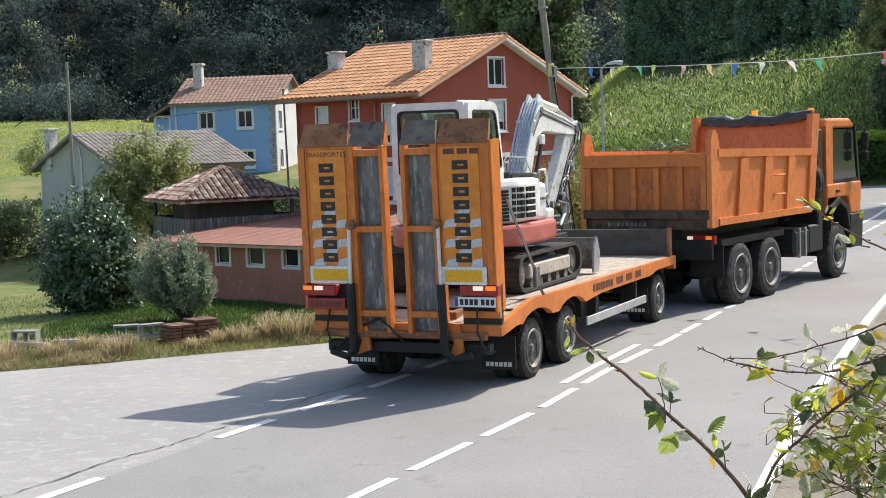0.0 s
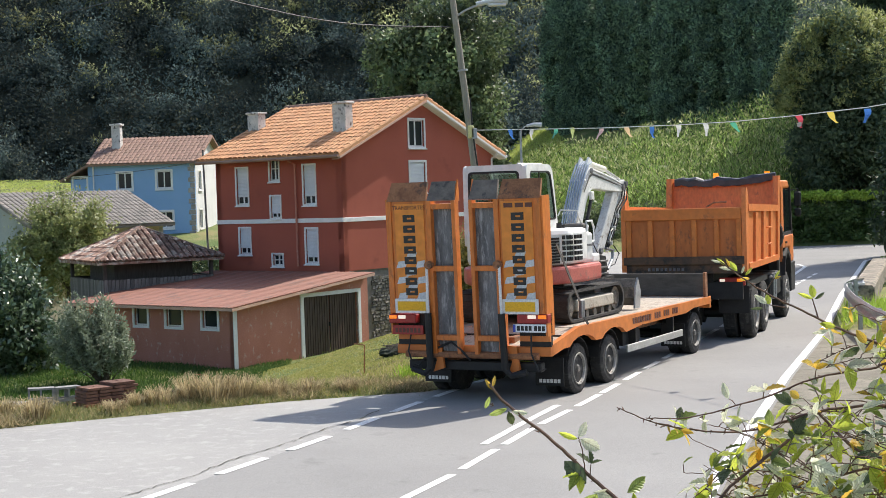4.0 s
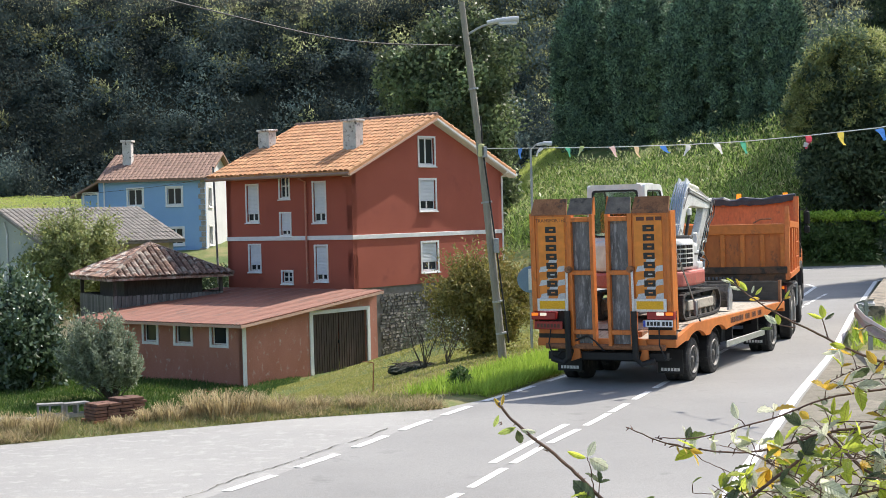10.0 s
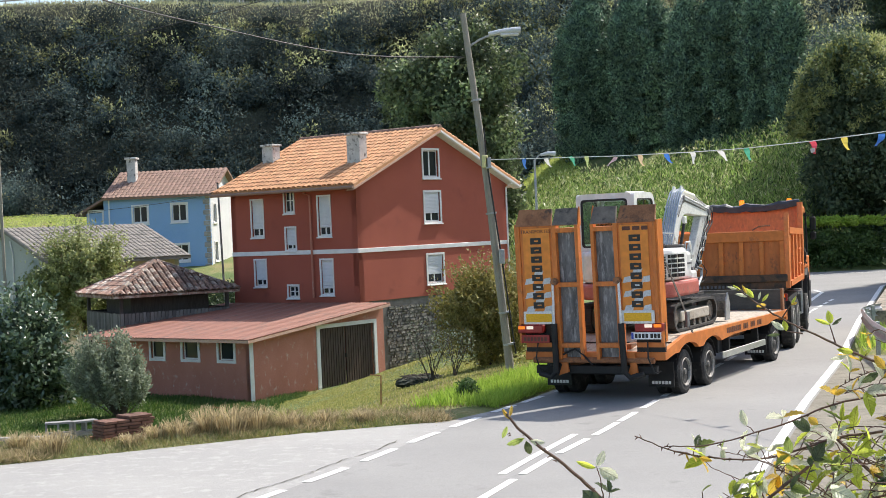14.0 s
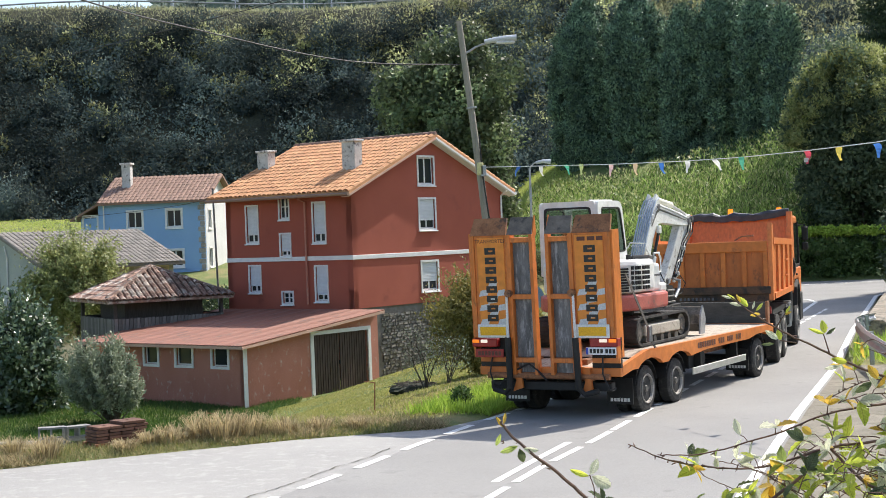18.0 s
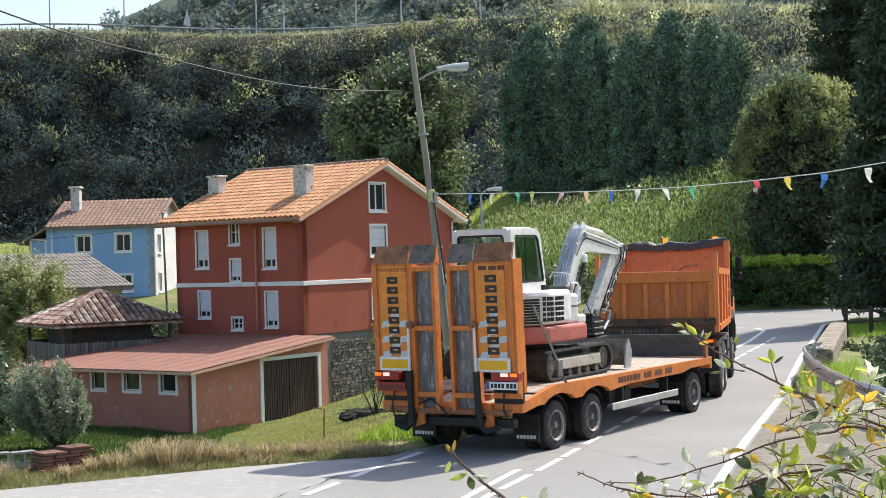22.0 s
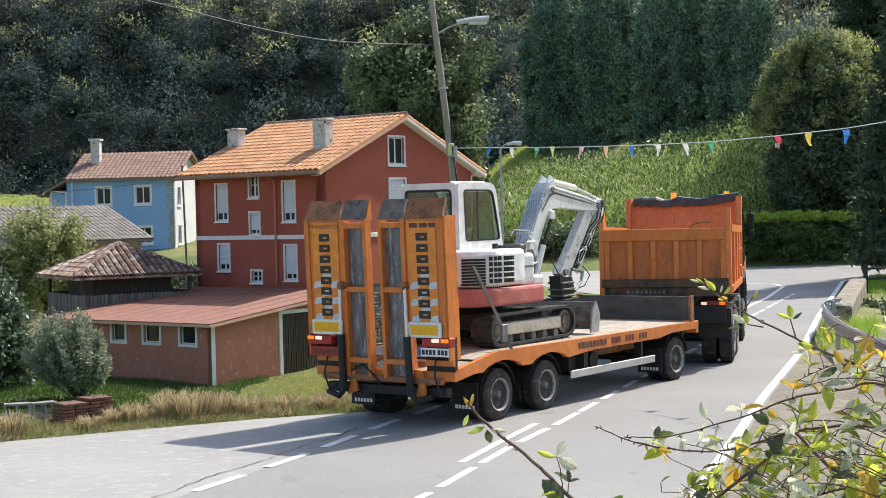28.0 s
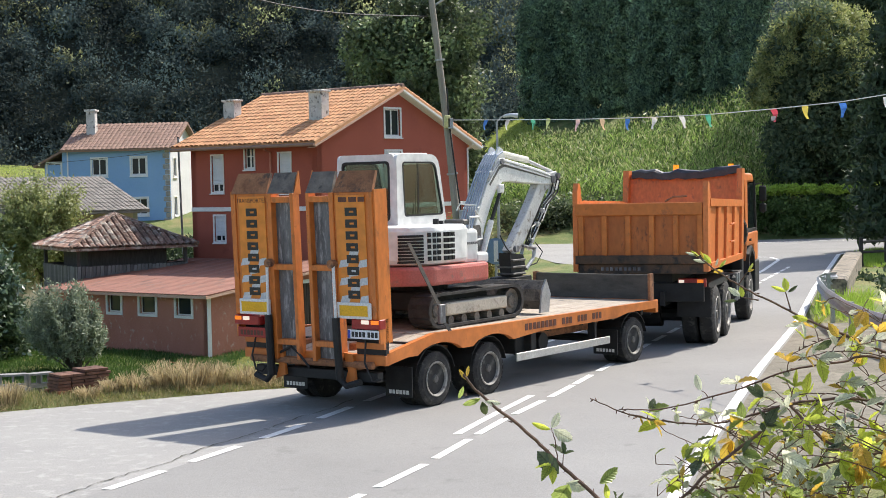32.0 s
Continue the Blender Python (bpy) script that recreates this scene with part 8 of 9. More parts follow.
blades("mixed_verge_grass", strip_pts(14, 24, 2.2, 26000, 102, 0.02), 0.14, 0.012, "mixed", "thin short grass and weeds along the forecourt edge", 103, 1.4)
blades("short_dry_grass", strip_pts(14, 34, 4.0, 9000, 94, 0.6), 0.1, 0.014, "dry", "short dry grass on the slope", 95, 1.2)
_t = strip_pts(24, 47, 1.6, 24000, 96, 0.08)
blades("lush_verge_grass", _t, 0.26, 0.022, "lush", "bright green long grass beside the road", 97, 0.7)
_x, _y = _r.uniform(-22, 3, 46000), _r.uniform(22, 62, 46000)
_m = (verge_dist(_x, _y) > 1.2) & ((_x < -15) | (_y > 54) | ((_x < -6.5) & (verge_dist(_x, _y) < 3.4)))
blades("meadow_grass", np.column_stack([_x[_m], _y[_m]]), 0.17, 0.02, "meadow", "cropped meadow grass, part yellowed", 98, 1.0)
_t = np.column_stack([_r.uniform(-6.5, 2.5, 120000), _r.uniform(22, 55, 120000)])
_t = _t[verge_dist(_t[:, 0], _t[:, 1]) > 0.5 + 0.5 * np.sin(_t[:, 1] * 1.3)]
blades("cropped_grass", _t, 0.07, 0.028, "cropped", "short cropped yellow-green grass on the slope by the shed", 108, 1.3)
_t = np.column_stack([_r.uniform(8.9, 13.5, 9000), _r.uniform(29, 42, 9000)])
_e = _t[:, 0] - np.interp(_t[:, 1], _re[:, 1], _re[:, 0])
blades("barrier_grass", _t[(_e > 0.15) & (_e < 1.5) & (_t[:, 1] < 37.5)], 0.34, 0.024, "lush", "green grass tufts under the crash barrier", 99, 0.8)
_t = np.column_stack([_r.uniform(15, 25, 22000), _r.uniform(49.5, 61, 22000)])
_e = _t[:, 0] - np.interp(_t[:, 1], _re[:, 1], _re[:, 0])
blades("fence_grass", _t[_e > 0.5], 0.2, 0.03, "lush", "green grass behind the rail fence", 107, 0.8)
# weeds between paving and road
_s = _r.uniform(0, 1, 1400)
_t = np.array([tuple(along(LEFT_LINE[1:], u * 9.0)) for u in _s]) + _r.normal(0, 0.05, (1400, 2)) + np.array([-0.28, 0.1])
blades("crack_weeds", _t[_r.uniform(size=1400) < 0.5 + 0.5 * np.sin(_s * 40)], 0.09, 0.014, "mixed", "dry weeds in the crack beside the line", 100, 1.5)



def tussock(x, y, rad, h, n, leaf, label, seed):
    """Arching blades out of one foot."""
    r = np.random.default_rng(seed)
    a = r.uniform(0, 2 * math.pi, n)
    foot = np.column_stack([np.cos(a), np.sin(a)]) * (rad * 0.45 * r.uniform(0, 1, n) ** 0.7)[:, None] + np.array([x, y])
    P = np.column_stack([foot, ground_z(foot[:, 0], foot[:, 1]) - 0.02])
    out = np.column_stack([np.cos(a), np.sin(a), np.zeros(n)])
    up = np.array([0, 0, 1.0])
    L = h * r.uniform(0.6, 1.2, n)
    k = r.uniform(0.25, 0.9, n)[:, None]
    rows = [P]
    for f, z in ((0.35, 0.5), (0.75, 0.82), (1.15, 0.72)):
        rows.append(P + out * k * (L * f * 0.8)[:, None] + up * (L * z)[:, None] + r.normal(0, 0.015, (n, 3)))
    side = np.column_stack([-np.sin(a), np.cos(a), np.zeros(n)]) * 0.006
    V, F = [], []
    for i, q in enumerate(rows):
        w = (1.0, 0.9, 0.6, 0.15)[i]
        V += [q - side * w, q + side * w]
    V = np.stack(V, 1).reshape(-1, 3)
    b = np.arange(n)[:, None] * 8
    F = np.concatenate([b + np.array([2 * i, 2 * i + 1, 2 * i + 3, 2 * i + 2]) for i in range(3)])
    me = bpy.data.meshes.new("tussock")
    me.from_pydata(V.tolist(), [], F.tolist())
    return leaf_ob("grass_tussock", me, LEAF[leaf], label=label, category="grass", kind="stuff")


for _i, (_x, _y, _q, _h) in enumerate(((-3.6, 23.0, 0.5, 0.62), (-3.95, 23.15, 0.45, 0.55), (-3.25, 23.25, 0.4, 0.5), (-4.35, 22.75, 0.4, 0.4), (-2.75, 23.4, 0.4, 0.4), (-6.0, 21.6, 0.4, 0.45), (-4.95, 22.1, 0.3, 0.26), (-7.0, 21.6, 0.4, 0.4), (-2.2, 23.6, 0.35, 0.34), (-4.7, 22.7, 0.3, 0.32), (-6.6, 22.1, 0.35, 0.38), (-7.6, 21.3, 0.4, 0.42), (-1.6, 23.7, 0.3, 0.3))):
    tussock(_x, _y, _q * 1.15, _h * 0.8, 300, "dry", "tall arching straw-coloured grass tussock", 140 + _i)

_t = np.column_stack([_r.uniform(3, 9.5, 16000), _r.uniform(104, 129, 16000)])
blades("upper_lawn", _t, 0.3, 0.06, "lawn", "light green lawn above the maize", 101, 0.8)

_t = np.column_stack([_r.uniform(-52, -25, 26000), _r.uniform(102, 133, 26000)])
blades("far_lawn", _t, 0.13, 0.1, "lawn", "yellow-green lawn behind the blue house", 109, 0.8)

# lawn below the shed; the shade lying on it is put into the colour
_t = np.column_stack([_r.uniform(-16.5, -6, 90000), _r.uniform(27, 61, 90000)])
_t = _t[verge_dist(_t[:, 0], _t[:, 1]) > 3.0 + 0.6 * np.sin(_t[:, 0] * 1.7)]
blades("garden_lawn", _t, 0.18, 0.026, "turf", "green lawn below the shed, shade put into its darker colour", 104, 1.0)


# ---- pole, wires, bunting, signs ----
def pole():
    ob = thing("street_lamp", pose(1.08, 33.0, 0), "leaning wooden pole with a street lamp on a short arm", "street lamp")
    part("pole", bm_tube([(0, 0, -0.6), (-0.37, 0, 4.0), (-0.75, 0, 7.73)], 0.1, 12, 0.068), "wood", ob)
    part("arm", bm_tube([(-0.66, 0, 7.0), (-0.4, 0, 7.15), (-0.14, 0, 7.24)], 0.025, 8), "galv", ob)
    bm = bmesh.new()
    tube(bm, [(-0.2, 0, 7.24), (0.0, 0, 7.29), (0.2, 0, 7.32), (0.42, 0, 7.33), (0.5, 0, 7.33)], 0.07, 10, 0.1)
    for v in bm.verts:
        v.co.z = 7.29 + (v.co.z - 7.29) * 0.75
    part("lamp_head", bm, "lamp_case", ob, "pale grey lamp head")
    part("diffuser", bm_box(0.05, -0.07, 7.2, 0.46, 0.07, 7.26, bevel=0.02), "shutter", ob)
    for z, h in ((2.2, 0.32), (4.3, 0.24)):
        part("junction_box", bm_box(-z * 0.1 + 0.04, -0.2, z, -z * 0.1 + 0.16, -0.06, z + h, bevel=0.01), "galv", ob)
    part("conduit", bm_tube([(0.1, -0.13, 0.2), (-0.12, -0.13, 2.3), (-0.36, -0.12, 4.4), (-0.4, -0.12, 5.2)], 0.018, 6), "black", ob)
    part("rag", bm_box(-0.47, -0.2, 4.32, -0.33, -0.12, 4.6, bevel=0.02), "rag", ob, "pale yellow rag tied to the pole")
    for z in (0.4, 1.1, 3.3, 5.8):
        part("band", bm_tube([(-0.093 * z - 0.0, 0, z), (-0.093 * z - 0.004, 0, z + 0.04)], 0.145 - 0.005 * z, 12), "galv", ob)
    return ob


M["lamp_case"] = surf("pale grey plastic", (0.5, 0.52, 0.55), (0.58, 0.6, 0.63), 3, 0.4, 0.05)
M["rag"] = surf("yellow cloth", (0.6, 0.55, 0.25), (0.7, 0.66, 0.35), 6, 0.9, 0.3)
pole()


def wire(name, pts, r, label):
    bm = bmesh.new()
    P = [Vector(p) for p in pts]
    fine = []
    for i in range(len(P) - 1):
        a, b, c, d = P[max(i - 1, 0)], P[i], P[i + 1], P[min(i + 2, len(P) - 1)]
        for k in range(6):
            t = k / 6
            fine.append(0.5 * ((2 * b) + (c - a) * t + (2 * a - 5 * b + 4 * c - d) * t * t + (3 * b - a - 3 * c + d) * t ** 3))
    fine.append(P[-1])
    tube(bm, fine, r, 6)
    return tagged(mesh_ob(name, bm, "cable"), label, "cable")


M["cable"] = surf("grey cable", (0.025, 0.025, 0.028), (0.045, 0.045, 0.05), 5, 0.6, 0)
wire("overhead_cable", [(0.3, 33, 6.78), (-1.9, 29.6, 6.55), (-4.03, 26, 6.7), (-5.6, 21, 6.75), (-6.9, 16, 7.3)], 0.013, "sagging overhead cable from the wooden pole")
wire("overhead_cable", [(-0.18, 56.0, 13.22), (-5.37, 62.0, 13.19), (-13.46, 70.0, 12.91), (-19.75, 76.0, 12.66)], 0.02, "thin overhead wire across the valley")

STRING = [(0.79, 33.0, 4.5), (1.94, 31.55, 4.42), (3.19, 29.82, 4.33), (4.4, 27.86, 4.26), (5.17, 26.41, 4.23), (5.91, 24.79, 4.23), (6.56, 23.01, 4.24), (7.3, 20.4, 4.32), (8.2, 16.5, 4.6)]
FLAGS = []


def bunting():
    ob = thing("bunting", pose(0, 0, 0), "string of small coloured plastic pennants across the road", "bunting")
    part("string", bm_tube(STRING, 0.008, 5), "trim", ob)
    cols = {"white": (0.75, 0.75, 0.74), "green": (0.1, 0.45, 0.3), "lime": (0.5, 0.6, 0.25), "pink": (0.72, 0.5, 0.5), "peach": (0.75, 0.55, 0.35), "blue": (0.06, 0.2, 0.6), "yellow": (0.75, 0.6, 0.12), "red": (0.6, 0.08, 0.12)}
    mats = {k: leafy("pennant " + k, v, tuple(c * 0.85 for c in v), 0.4, 0.35) for k, v in cols.items()}
    spots = [((1.5, 32.1, 4.45), "blue"), ((1.94, 31.55, 4.42), "white"), ((2.38, 30.97, 4.4), "green"), ((2.71, 30.51, 4.39), "lime"), ((3.19, 29.82, 4.32), "pink"), ((3.61, 29.16, 4.3), "peach"), ((4.02, 28.51, 4.27), "blue"), ((4.4, 27.86, 4.26), "white"), ((4.82, 27.11, 4.24), "white"), ((5.17, 26.41, 4.23), "green"), ((5.91, 24.79, 4.23), "red"), ((6.24, 23.95, 4.24), "yellow"), ((6.56, 23.01, 4.22), "blue"), ((6.9, 21.9, 4.24), "white"), ((7.3, 20.5, 4.3), "green")]
    d = Vector((0.45, -0.89, 0)).normalized()
    rnd = random.Random(3)
    for p, c in spots:
        bm = bmesh.new()
        n = 5
        rows = []
        sk = rnd.uniform(-0.07, 0.07)
        ph = rnd.uniform(0, 6)
        for i in range(n + 1):
            u = i / n
            w = 0.075 * (1 - 0.55 * u)
            y = 0.03 * math.sin(u * 3 + ph)
            a = d * -w + Vector((sk * u, 0, -0.22 * u)) + Vector((-d.y, d.x, 0)) * y
            b = d * w + Vector((sk * u, 0, -0.22 * u)) + Vector((-d.y, d.x, 0)) * (y + 0.02 * math.sin(u * 6))
            rows.append((bm.verts.new(a), bm.verts.new(b)))
        for (a, b), (e, f) in zip(rows, rows[1:]):
            bm.faces.new((a, b, f, e))
        fl = part("pennant", bm, mats[c], ob, c + " plastic pennant")
        if c == "red":
            part("stripe", bm_box(-0.035, -0.02, -0.19, 0.035, 0.012, -0.12), mats["white"], fl)
        fl.location = p
        FLAGS.append((fl, p))
    return ob


bunting()


def road_sign():
    ob = thing("road_sign", pose(1.8, 35.0, gz(1.8, 35)), "round road sign seen from behind on a steel post", "road sign")
    h = 1.5 - gz(1.8, 35)
    part("post", bm_tube([(0, 0.03, -0.3), (0, 0.03, h + 0.25)], 0.035, 8), "galv", ob)
    part("plate", bm_tube([(0, 0.0, h), (0, -0.02, h)], 0.31, 28), "sign_back", ob, "blue-grey back of a round sign")
    part("bracket", bm_box(-0.05, -0.045, h - 0.25, 0.05, -0.02, h + 0.25), "trim", ob)


road_sign()


def lamp_post(x, y, z0, z1, dx, label, arm=True):
    ob = thing("street_lamp", pose(x, y, z0), label, "street lamp")
    h = z1 - z0
    part("post", bm_tube([(0, 0, -0.5), (0, 0, h)], 0.07, 8, 0.045), "galv", ob)
    part("arm", bm_tube([(0, 0, h), (dx * 0.5, 0, h + 0.18), (dx, 0, h + 0.22)], 0.03, 6), "galv", ob)
    bm = bmesh.new()
    tube(bm, [(dx - 0.1, 0, h + 0.2), (dx + 0.2, 0, h + 0.25), (dx + 0.5, 0, h + 0.22)], 0.06, 8, 0.1)
    part("lamp_head", bm, "lamp_case", ob)


lamp_post(3.22, 60.0, gz(3.22, 60), 5.55, 0.35, "slim steel street lamp beside the lane")


def plain_post(x, y, z0, z1, r, mat, label, lean=0.0):
    ob = thing("utility_pole", pose(x, y, z0), label, "pole")
    part("shaft", bm_tube([(0, 0, -0.5), (lean, 0, z1 - z0)], r, 8, r * 0.8), mat, ob)
    part("cap", bm_tube([(lean, 0, z1 - z0), (lean, 0, z1 - z0 + 0.05)], r * 0.9, 8), "black", ob)


plain_post(-11.75, 75.0, gz(-11.75, 75), 5.66, 0.06, "steel_grey", "thin dark steel pole between the houses", -0.16)
plain_post(-21.9, 72.0, gz(-21.9, 72), 7.3, 0.09, "wood", "wooden pole beside the pale house", -0.05)
wire("overhead_cable", [(-21.95, 72, 7.0), (-22.8, 71, 5.4), (-24.0, 70, 4.2)], 0.03, "cable dropping from the wooden pole to the house")
wire("overhead_cable", [(-11.9, 75, 5.2), (-17, 85, 5.0), (-24, 88, 4.6)], 0.012, "thin wire along the blue house")


# ---- parapet and crash barrier on the right ----
M["parapet"] = surf("weathered concrete", (0.22, 0.185, 0.14), (0.38, 0.33, 0.265), 2.2, 0.95, 0.9, fine=14, depth=0.04, c3=(0.1, 0.095, 0.08), spots=0.44, spot_scale=3)


def parapet():
    ob = thing("parapet", pose(0, 0, 0), "weathered concrete parapet wall beside the road", "wall")
    line = [(9.75, 37.0), (11.2, 41.5), (14.05, 50.2)]
    for i, ((x0, y0), (x1, y1)) in enumerate(zip(line, line[1:])):
        d = Vector((x1 - x0, y1 - y0, 0)).normalized()
        n = Vector((d.y, -d.x, 0))
        L = math.hypot(x1 - x0, y1 - y0)
        k = max(1, round(L / 2.2))
        for j in range(k):
            a = Vector((x0, y0, -2.2)) + d * (L * j / k + 0.006)
            b = Vector((x0, y0, -2.2)) + d * (L * (j + 1) / k - 0.006)
            bm = bmesh.new()
            prism(bm, [a + n * 0.3, b + n * 0.3, b + n * 0.86, a + n * 0.86], (0, 0, 2.75))
            bmesh.ops.recalc_face_normals(bm, faces=bm.faces[:])
            bmesh.ops.bevel(bm, geom=[e for e in bm.edges if abs((e.verts[0].co - e.verts[1].co).dot(d)) > 0.5], offset=0.06, segments=1, affect="EDGES")
            part("block", bm, "parapet", ob)
    return ob


parapet()


def barrier():
    ob = thing("crash_barrier", pose(0, 0, 0), "galvanised steel crash barrier with a curved end", "barrier")
    path = [(10.4, 37.0), (9.95, 36.55), (9.55, 35.6), (9.2, 34.2), (8.62, 31.4), (8.12, 28.3), (7.92, 26.0), (7.95, 24.0), (8.4, 21.0)]
    prof = [(0.0, 0.72), (0.05, 0.66), (0.0, 0.6), (0.0, 0.55), (0.05, 0.49), (0.0, 0.42)]
    bm = bmesh.new()
    rows = []
    for i, (x, y) in enumerate(path):
        a, b = Vector(path[max(i - 1, 0)]), Vector(path[min(i + 1, len(path) - 1)])
        d = (b - a).normalized()
        n = Vector((d.y, -d.x))
        rows.append([bm.verts.new((x + n.x * o, y + n.y * o, z)) for o, z in prof])
    for u, v in zip(rows, rows[1:]):
        for k in range(len(prof) - 1):
            bm.faces.new((u[k], u[k + 1], v[k + 1], v[k]))
    r = bmesh.ops.extrude_face_region(bm, geom=bm.faces[:])
    bmesh.ops.translate(bm, vec=(0.012, 0.004, 0), verts=[g for g in r["geom"] if isinstance(g, bmesh.types.BMVert)])
    bmesh.ops.recalc_face_normals(bm, faces=bm.faces[:])
    part("rail", bm, "galv", ob)
    for x, y in path[1:]:
        part("post", bm_box(x + 0.06, y - 0.04, -0.6, x + 0.14, y + 0.04, 0.7), "galv", ob)
    return ob


barrier()


def rail_fence():
    ob = thing("rail_fence", pose(0, 0, 0), "dark wooden rail fence beyond the parapet", "fence")
    pts = [(14.95, 50.3), (16.0, 50.9), (17.1, 51.5), (18.4, 52.1), (20.0, 52.7)]
    for x, y in pts:
        part("post", bm_box(x - 0.06, y - 0.06, -0.4, x + 0.06, y + 0.06, 1.0), "dark_wood", ob)
    for (a, b), (c, d) in zip(pts, pts[1:]):
        for z in (0.5, 0.85):
            part("rail", bm_tube([(a, b, z), (c, d, z)], 0.05, 6), "dark_wood", ob)


rail_fence()


M["globe"] = surf("dirty grey globe", (0.12, 0.13, 0.12), (0.2, 0.21, 0.19), 8, 0.4, 0.1)


def lantern(x, y):
    ob = thing("garden_lantern", pose(x, y, 0), "small dark post lantern with a round globe", "lantern")
    part("post", bm_tube([(0, 0, -0.5), (0, 0, 1.5)], 0.035, 8), "black", ob)
    bm = bmesh.new()
    bmesh.ops.create_icosphere(bm, subdivisions=2, radius=0.12, matrix=Matrix.Translation((0, 0, 1.62)))
    part("globe", bm, "globe", ob)


lantern(20.2, 68.5)
lantern(22.0, 70.5)


# ---- stacks beside the forecourt ----
def brick_stack():
    ob = thing("brick_stack", pose(-5.27, 22.95, gz(-5.27, 22.95) + 0.03, 0, 0, 38), "low stack of red hollow bricks in the dry grass", "bricks")
    me = None
    r = random.Random(5)
    for c in range(6):
        for i in range(4):
            for j in range(2):
                if c == 5 and i < 2:
                    continue
                if me is None:
                    bm = bmesh.new()
                    box(bm, -0.1, -0.1, 0, 0.1, 0.1, 0.04, bevel=0.003)
                    o = part("brick", bm, "brick_red", ob)
                    me = o.data
                else:
                    o = new("brick", me)
                    o.parent = ob
                o.matrix_basis = pose(-0.31 + i * 0.208 + r.uniform(-0.012, 0.012) + (0.03 if c == 4 else 0), -0.1 + j * 0.21, 0.06 + c * 0.049, 0, 0, r.uniform(-3, 3))
    for y in (-0.2, 0.0, 0.2):
        part("batten", bm_box(-0.45, y - 0.04, 0, 0.45, y + 0.04, 0.055), "rust", ob)


brick_stack()


def block(x, y, z, rz, rx=0.0, grp="concrete blocks in the dry grass"):
    ob = thing("concrete_block", pose(x, y, z, rx, 0, rz), "weathered grey hollow concrete block in dry grass", "block", group=grp)
    bm = bmesh.new()
    box(bm, -0.2, -0.1, 0, 0.2, -0.07, 0.2)
    box(bm, -0.2, 0.07, 0, 0.2, 0.1, 0.2)
    for u in (-0.2, -0.015, 0.17):
        box(bm, u, -0.07, 0, u + 0.03, 0.07, 0.2)
    part("shell", bm, "block_grey", ob)


for i, (x, y, k, a) in enumerate(((-6.5, 23.8, 0, 10), (-6.5, 23.8, 1, 14), (-6.85, 23.9, 0, -8), (-7.5, 23.6, 0, 20), (-7.95, 23.3, 0, 5), (-7.95, 23.3, 1, -4), (-8.4, 23.2, 0, 12), (-6.2, 24.1, 0, 40), (-6.2, 24.1, 1, 35))):
    block(x, y, gz(x, y) + 0.08 + 0.2 * k, a, 90)


def plank(x, y, l, rz, mat, label):
    ob = thing("plank", pose(x, y, gz(x, y) + 0.12, 0, 3, rz), label, "plank")
    part("board", bm_box(-l / 2, -0.07, 0, l / 2, 0.07, 0.045, bevel=0.005), mat, ob)


plank(-6.95, 23.2, 1.1, 18, "galv", "pale bleached plank lying on the blocks")
plank(-7.7, 23.0, 0.9, -4, "block_grey", "grey board lying in the grass")


def stake(x, y, h, lean=0.0):
    ob = thing("fence_stake", pose(x, y, gz(x, y)), "thin rusty fence stake in the grass", "stake", group="fence stakes on the slope")
    part("rod", bm_tube([(0, 0, -0.2), (lean, 0, h)], 0.014, 6), "rust", ob)
    part("hook", bm_tube([(lean, 0, h), (lean - 0.2, 0, h + 0.03)], 0.01, 6), "rust", ob)


for x, y, h in ((-1.55, 27.6, 0.55), (-4.6, 28.2, 0.6), (-7.0, 29.0, 0.6), (-9.8, 29.5, 0.65)):
    stake(x, y, h, 0.03)
wire("fence_wire", [(-4.57, 28.2, gz(-4.6, 28.2) + 0.5), (-5.8, 28.6, gz(-5.8, 28.6) + 0.36), (-7.0, 29.0, gz(-7, 29) + 0.5), (-9.8, 29.5, gz(-9.8, 29.5) + 0.55)], 0.012, "slack pale fence wire over the slope")


# ---- motorway on the embankment ----
def motorway_rail():
    ob = thing("motorway_barrier", pose(0, 0, 0), "grey steel barrier along the motorway on the embankment", "barrier")
    xs = np.arange(-60, 66, 4.0)
    z = lambda x: float(ground_z(x, 176.0))
    bm = bmesh.new()
    tube(bm, [(x, 176.0, z(x) + 0.95) for x in xs], 0.1, 6)
    part("rail", bm, "galv", ob)
    for x in xs:
        part("post", bm_box(x - 0.08, 176.05, z(x) - 0.3, x + 0.08, 176.2, z(x) + 0.9), "galv", ob)


motorway_rail()
for x in (-42.5, -33.4, -17.2, -13.8, -4.9, 0.7, 10.5, 17.8, 21.7, 24.5, 36.3):
    ob = thing("motorway_lamp", pose(x, 185.0, float(ground_z(x, 185.0))), "tall pale lamp mast beside the motorway", "street lamp", group="motorway lamps")
    part("mast", bm_tube([(0, 0, -0.5), (0, 0, 8.5)], 0.11, 8, 0.07), "lamp_case", ob)
    part("lamp_head", bm_box(-0.5, -0.12, 8.4, 0.5, 0.12, 8.55, bevel=0.03), "lamp_case", ob)
ob = thing("flag_pole", pose(-25.4, 183.0, float(ground_z(-25.4, 183))), "white flag on a pole beside the motorway", "flag")
part("mast", bm_tube([(0, 0, -0.5), (0, 0, 4.3)], 0.06, 8), "lamp_case", ob)
part("flag", bm_prism([(-0.05, 0, 4.2), (-0.5, 0, 2.4), (0.4, 0, 2.2), (0.25, 0, 3.2)], (0, 0.02, 0)), "trim", ob)


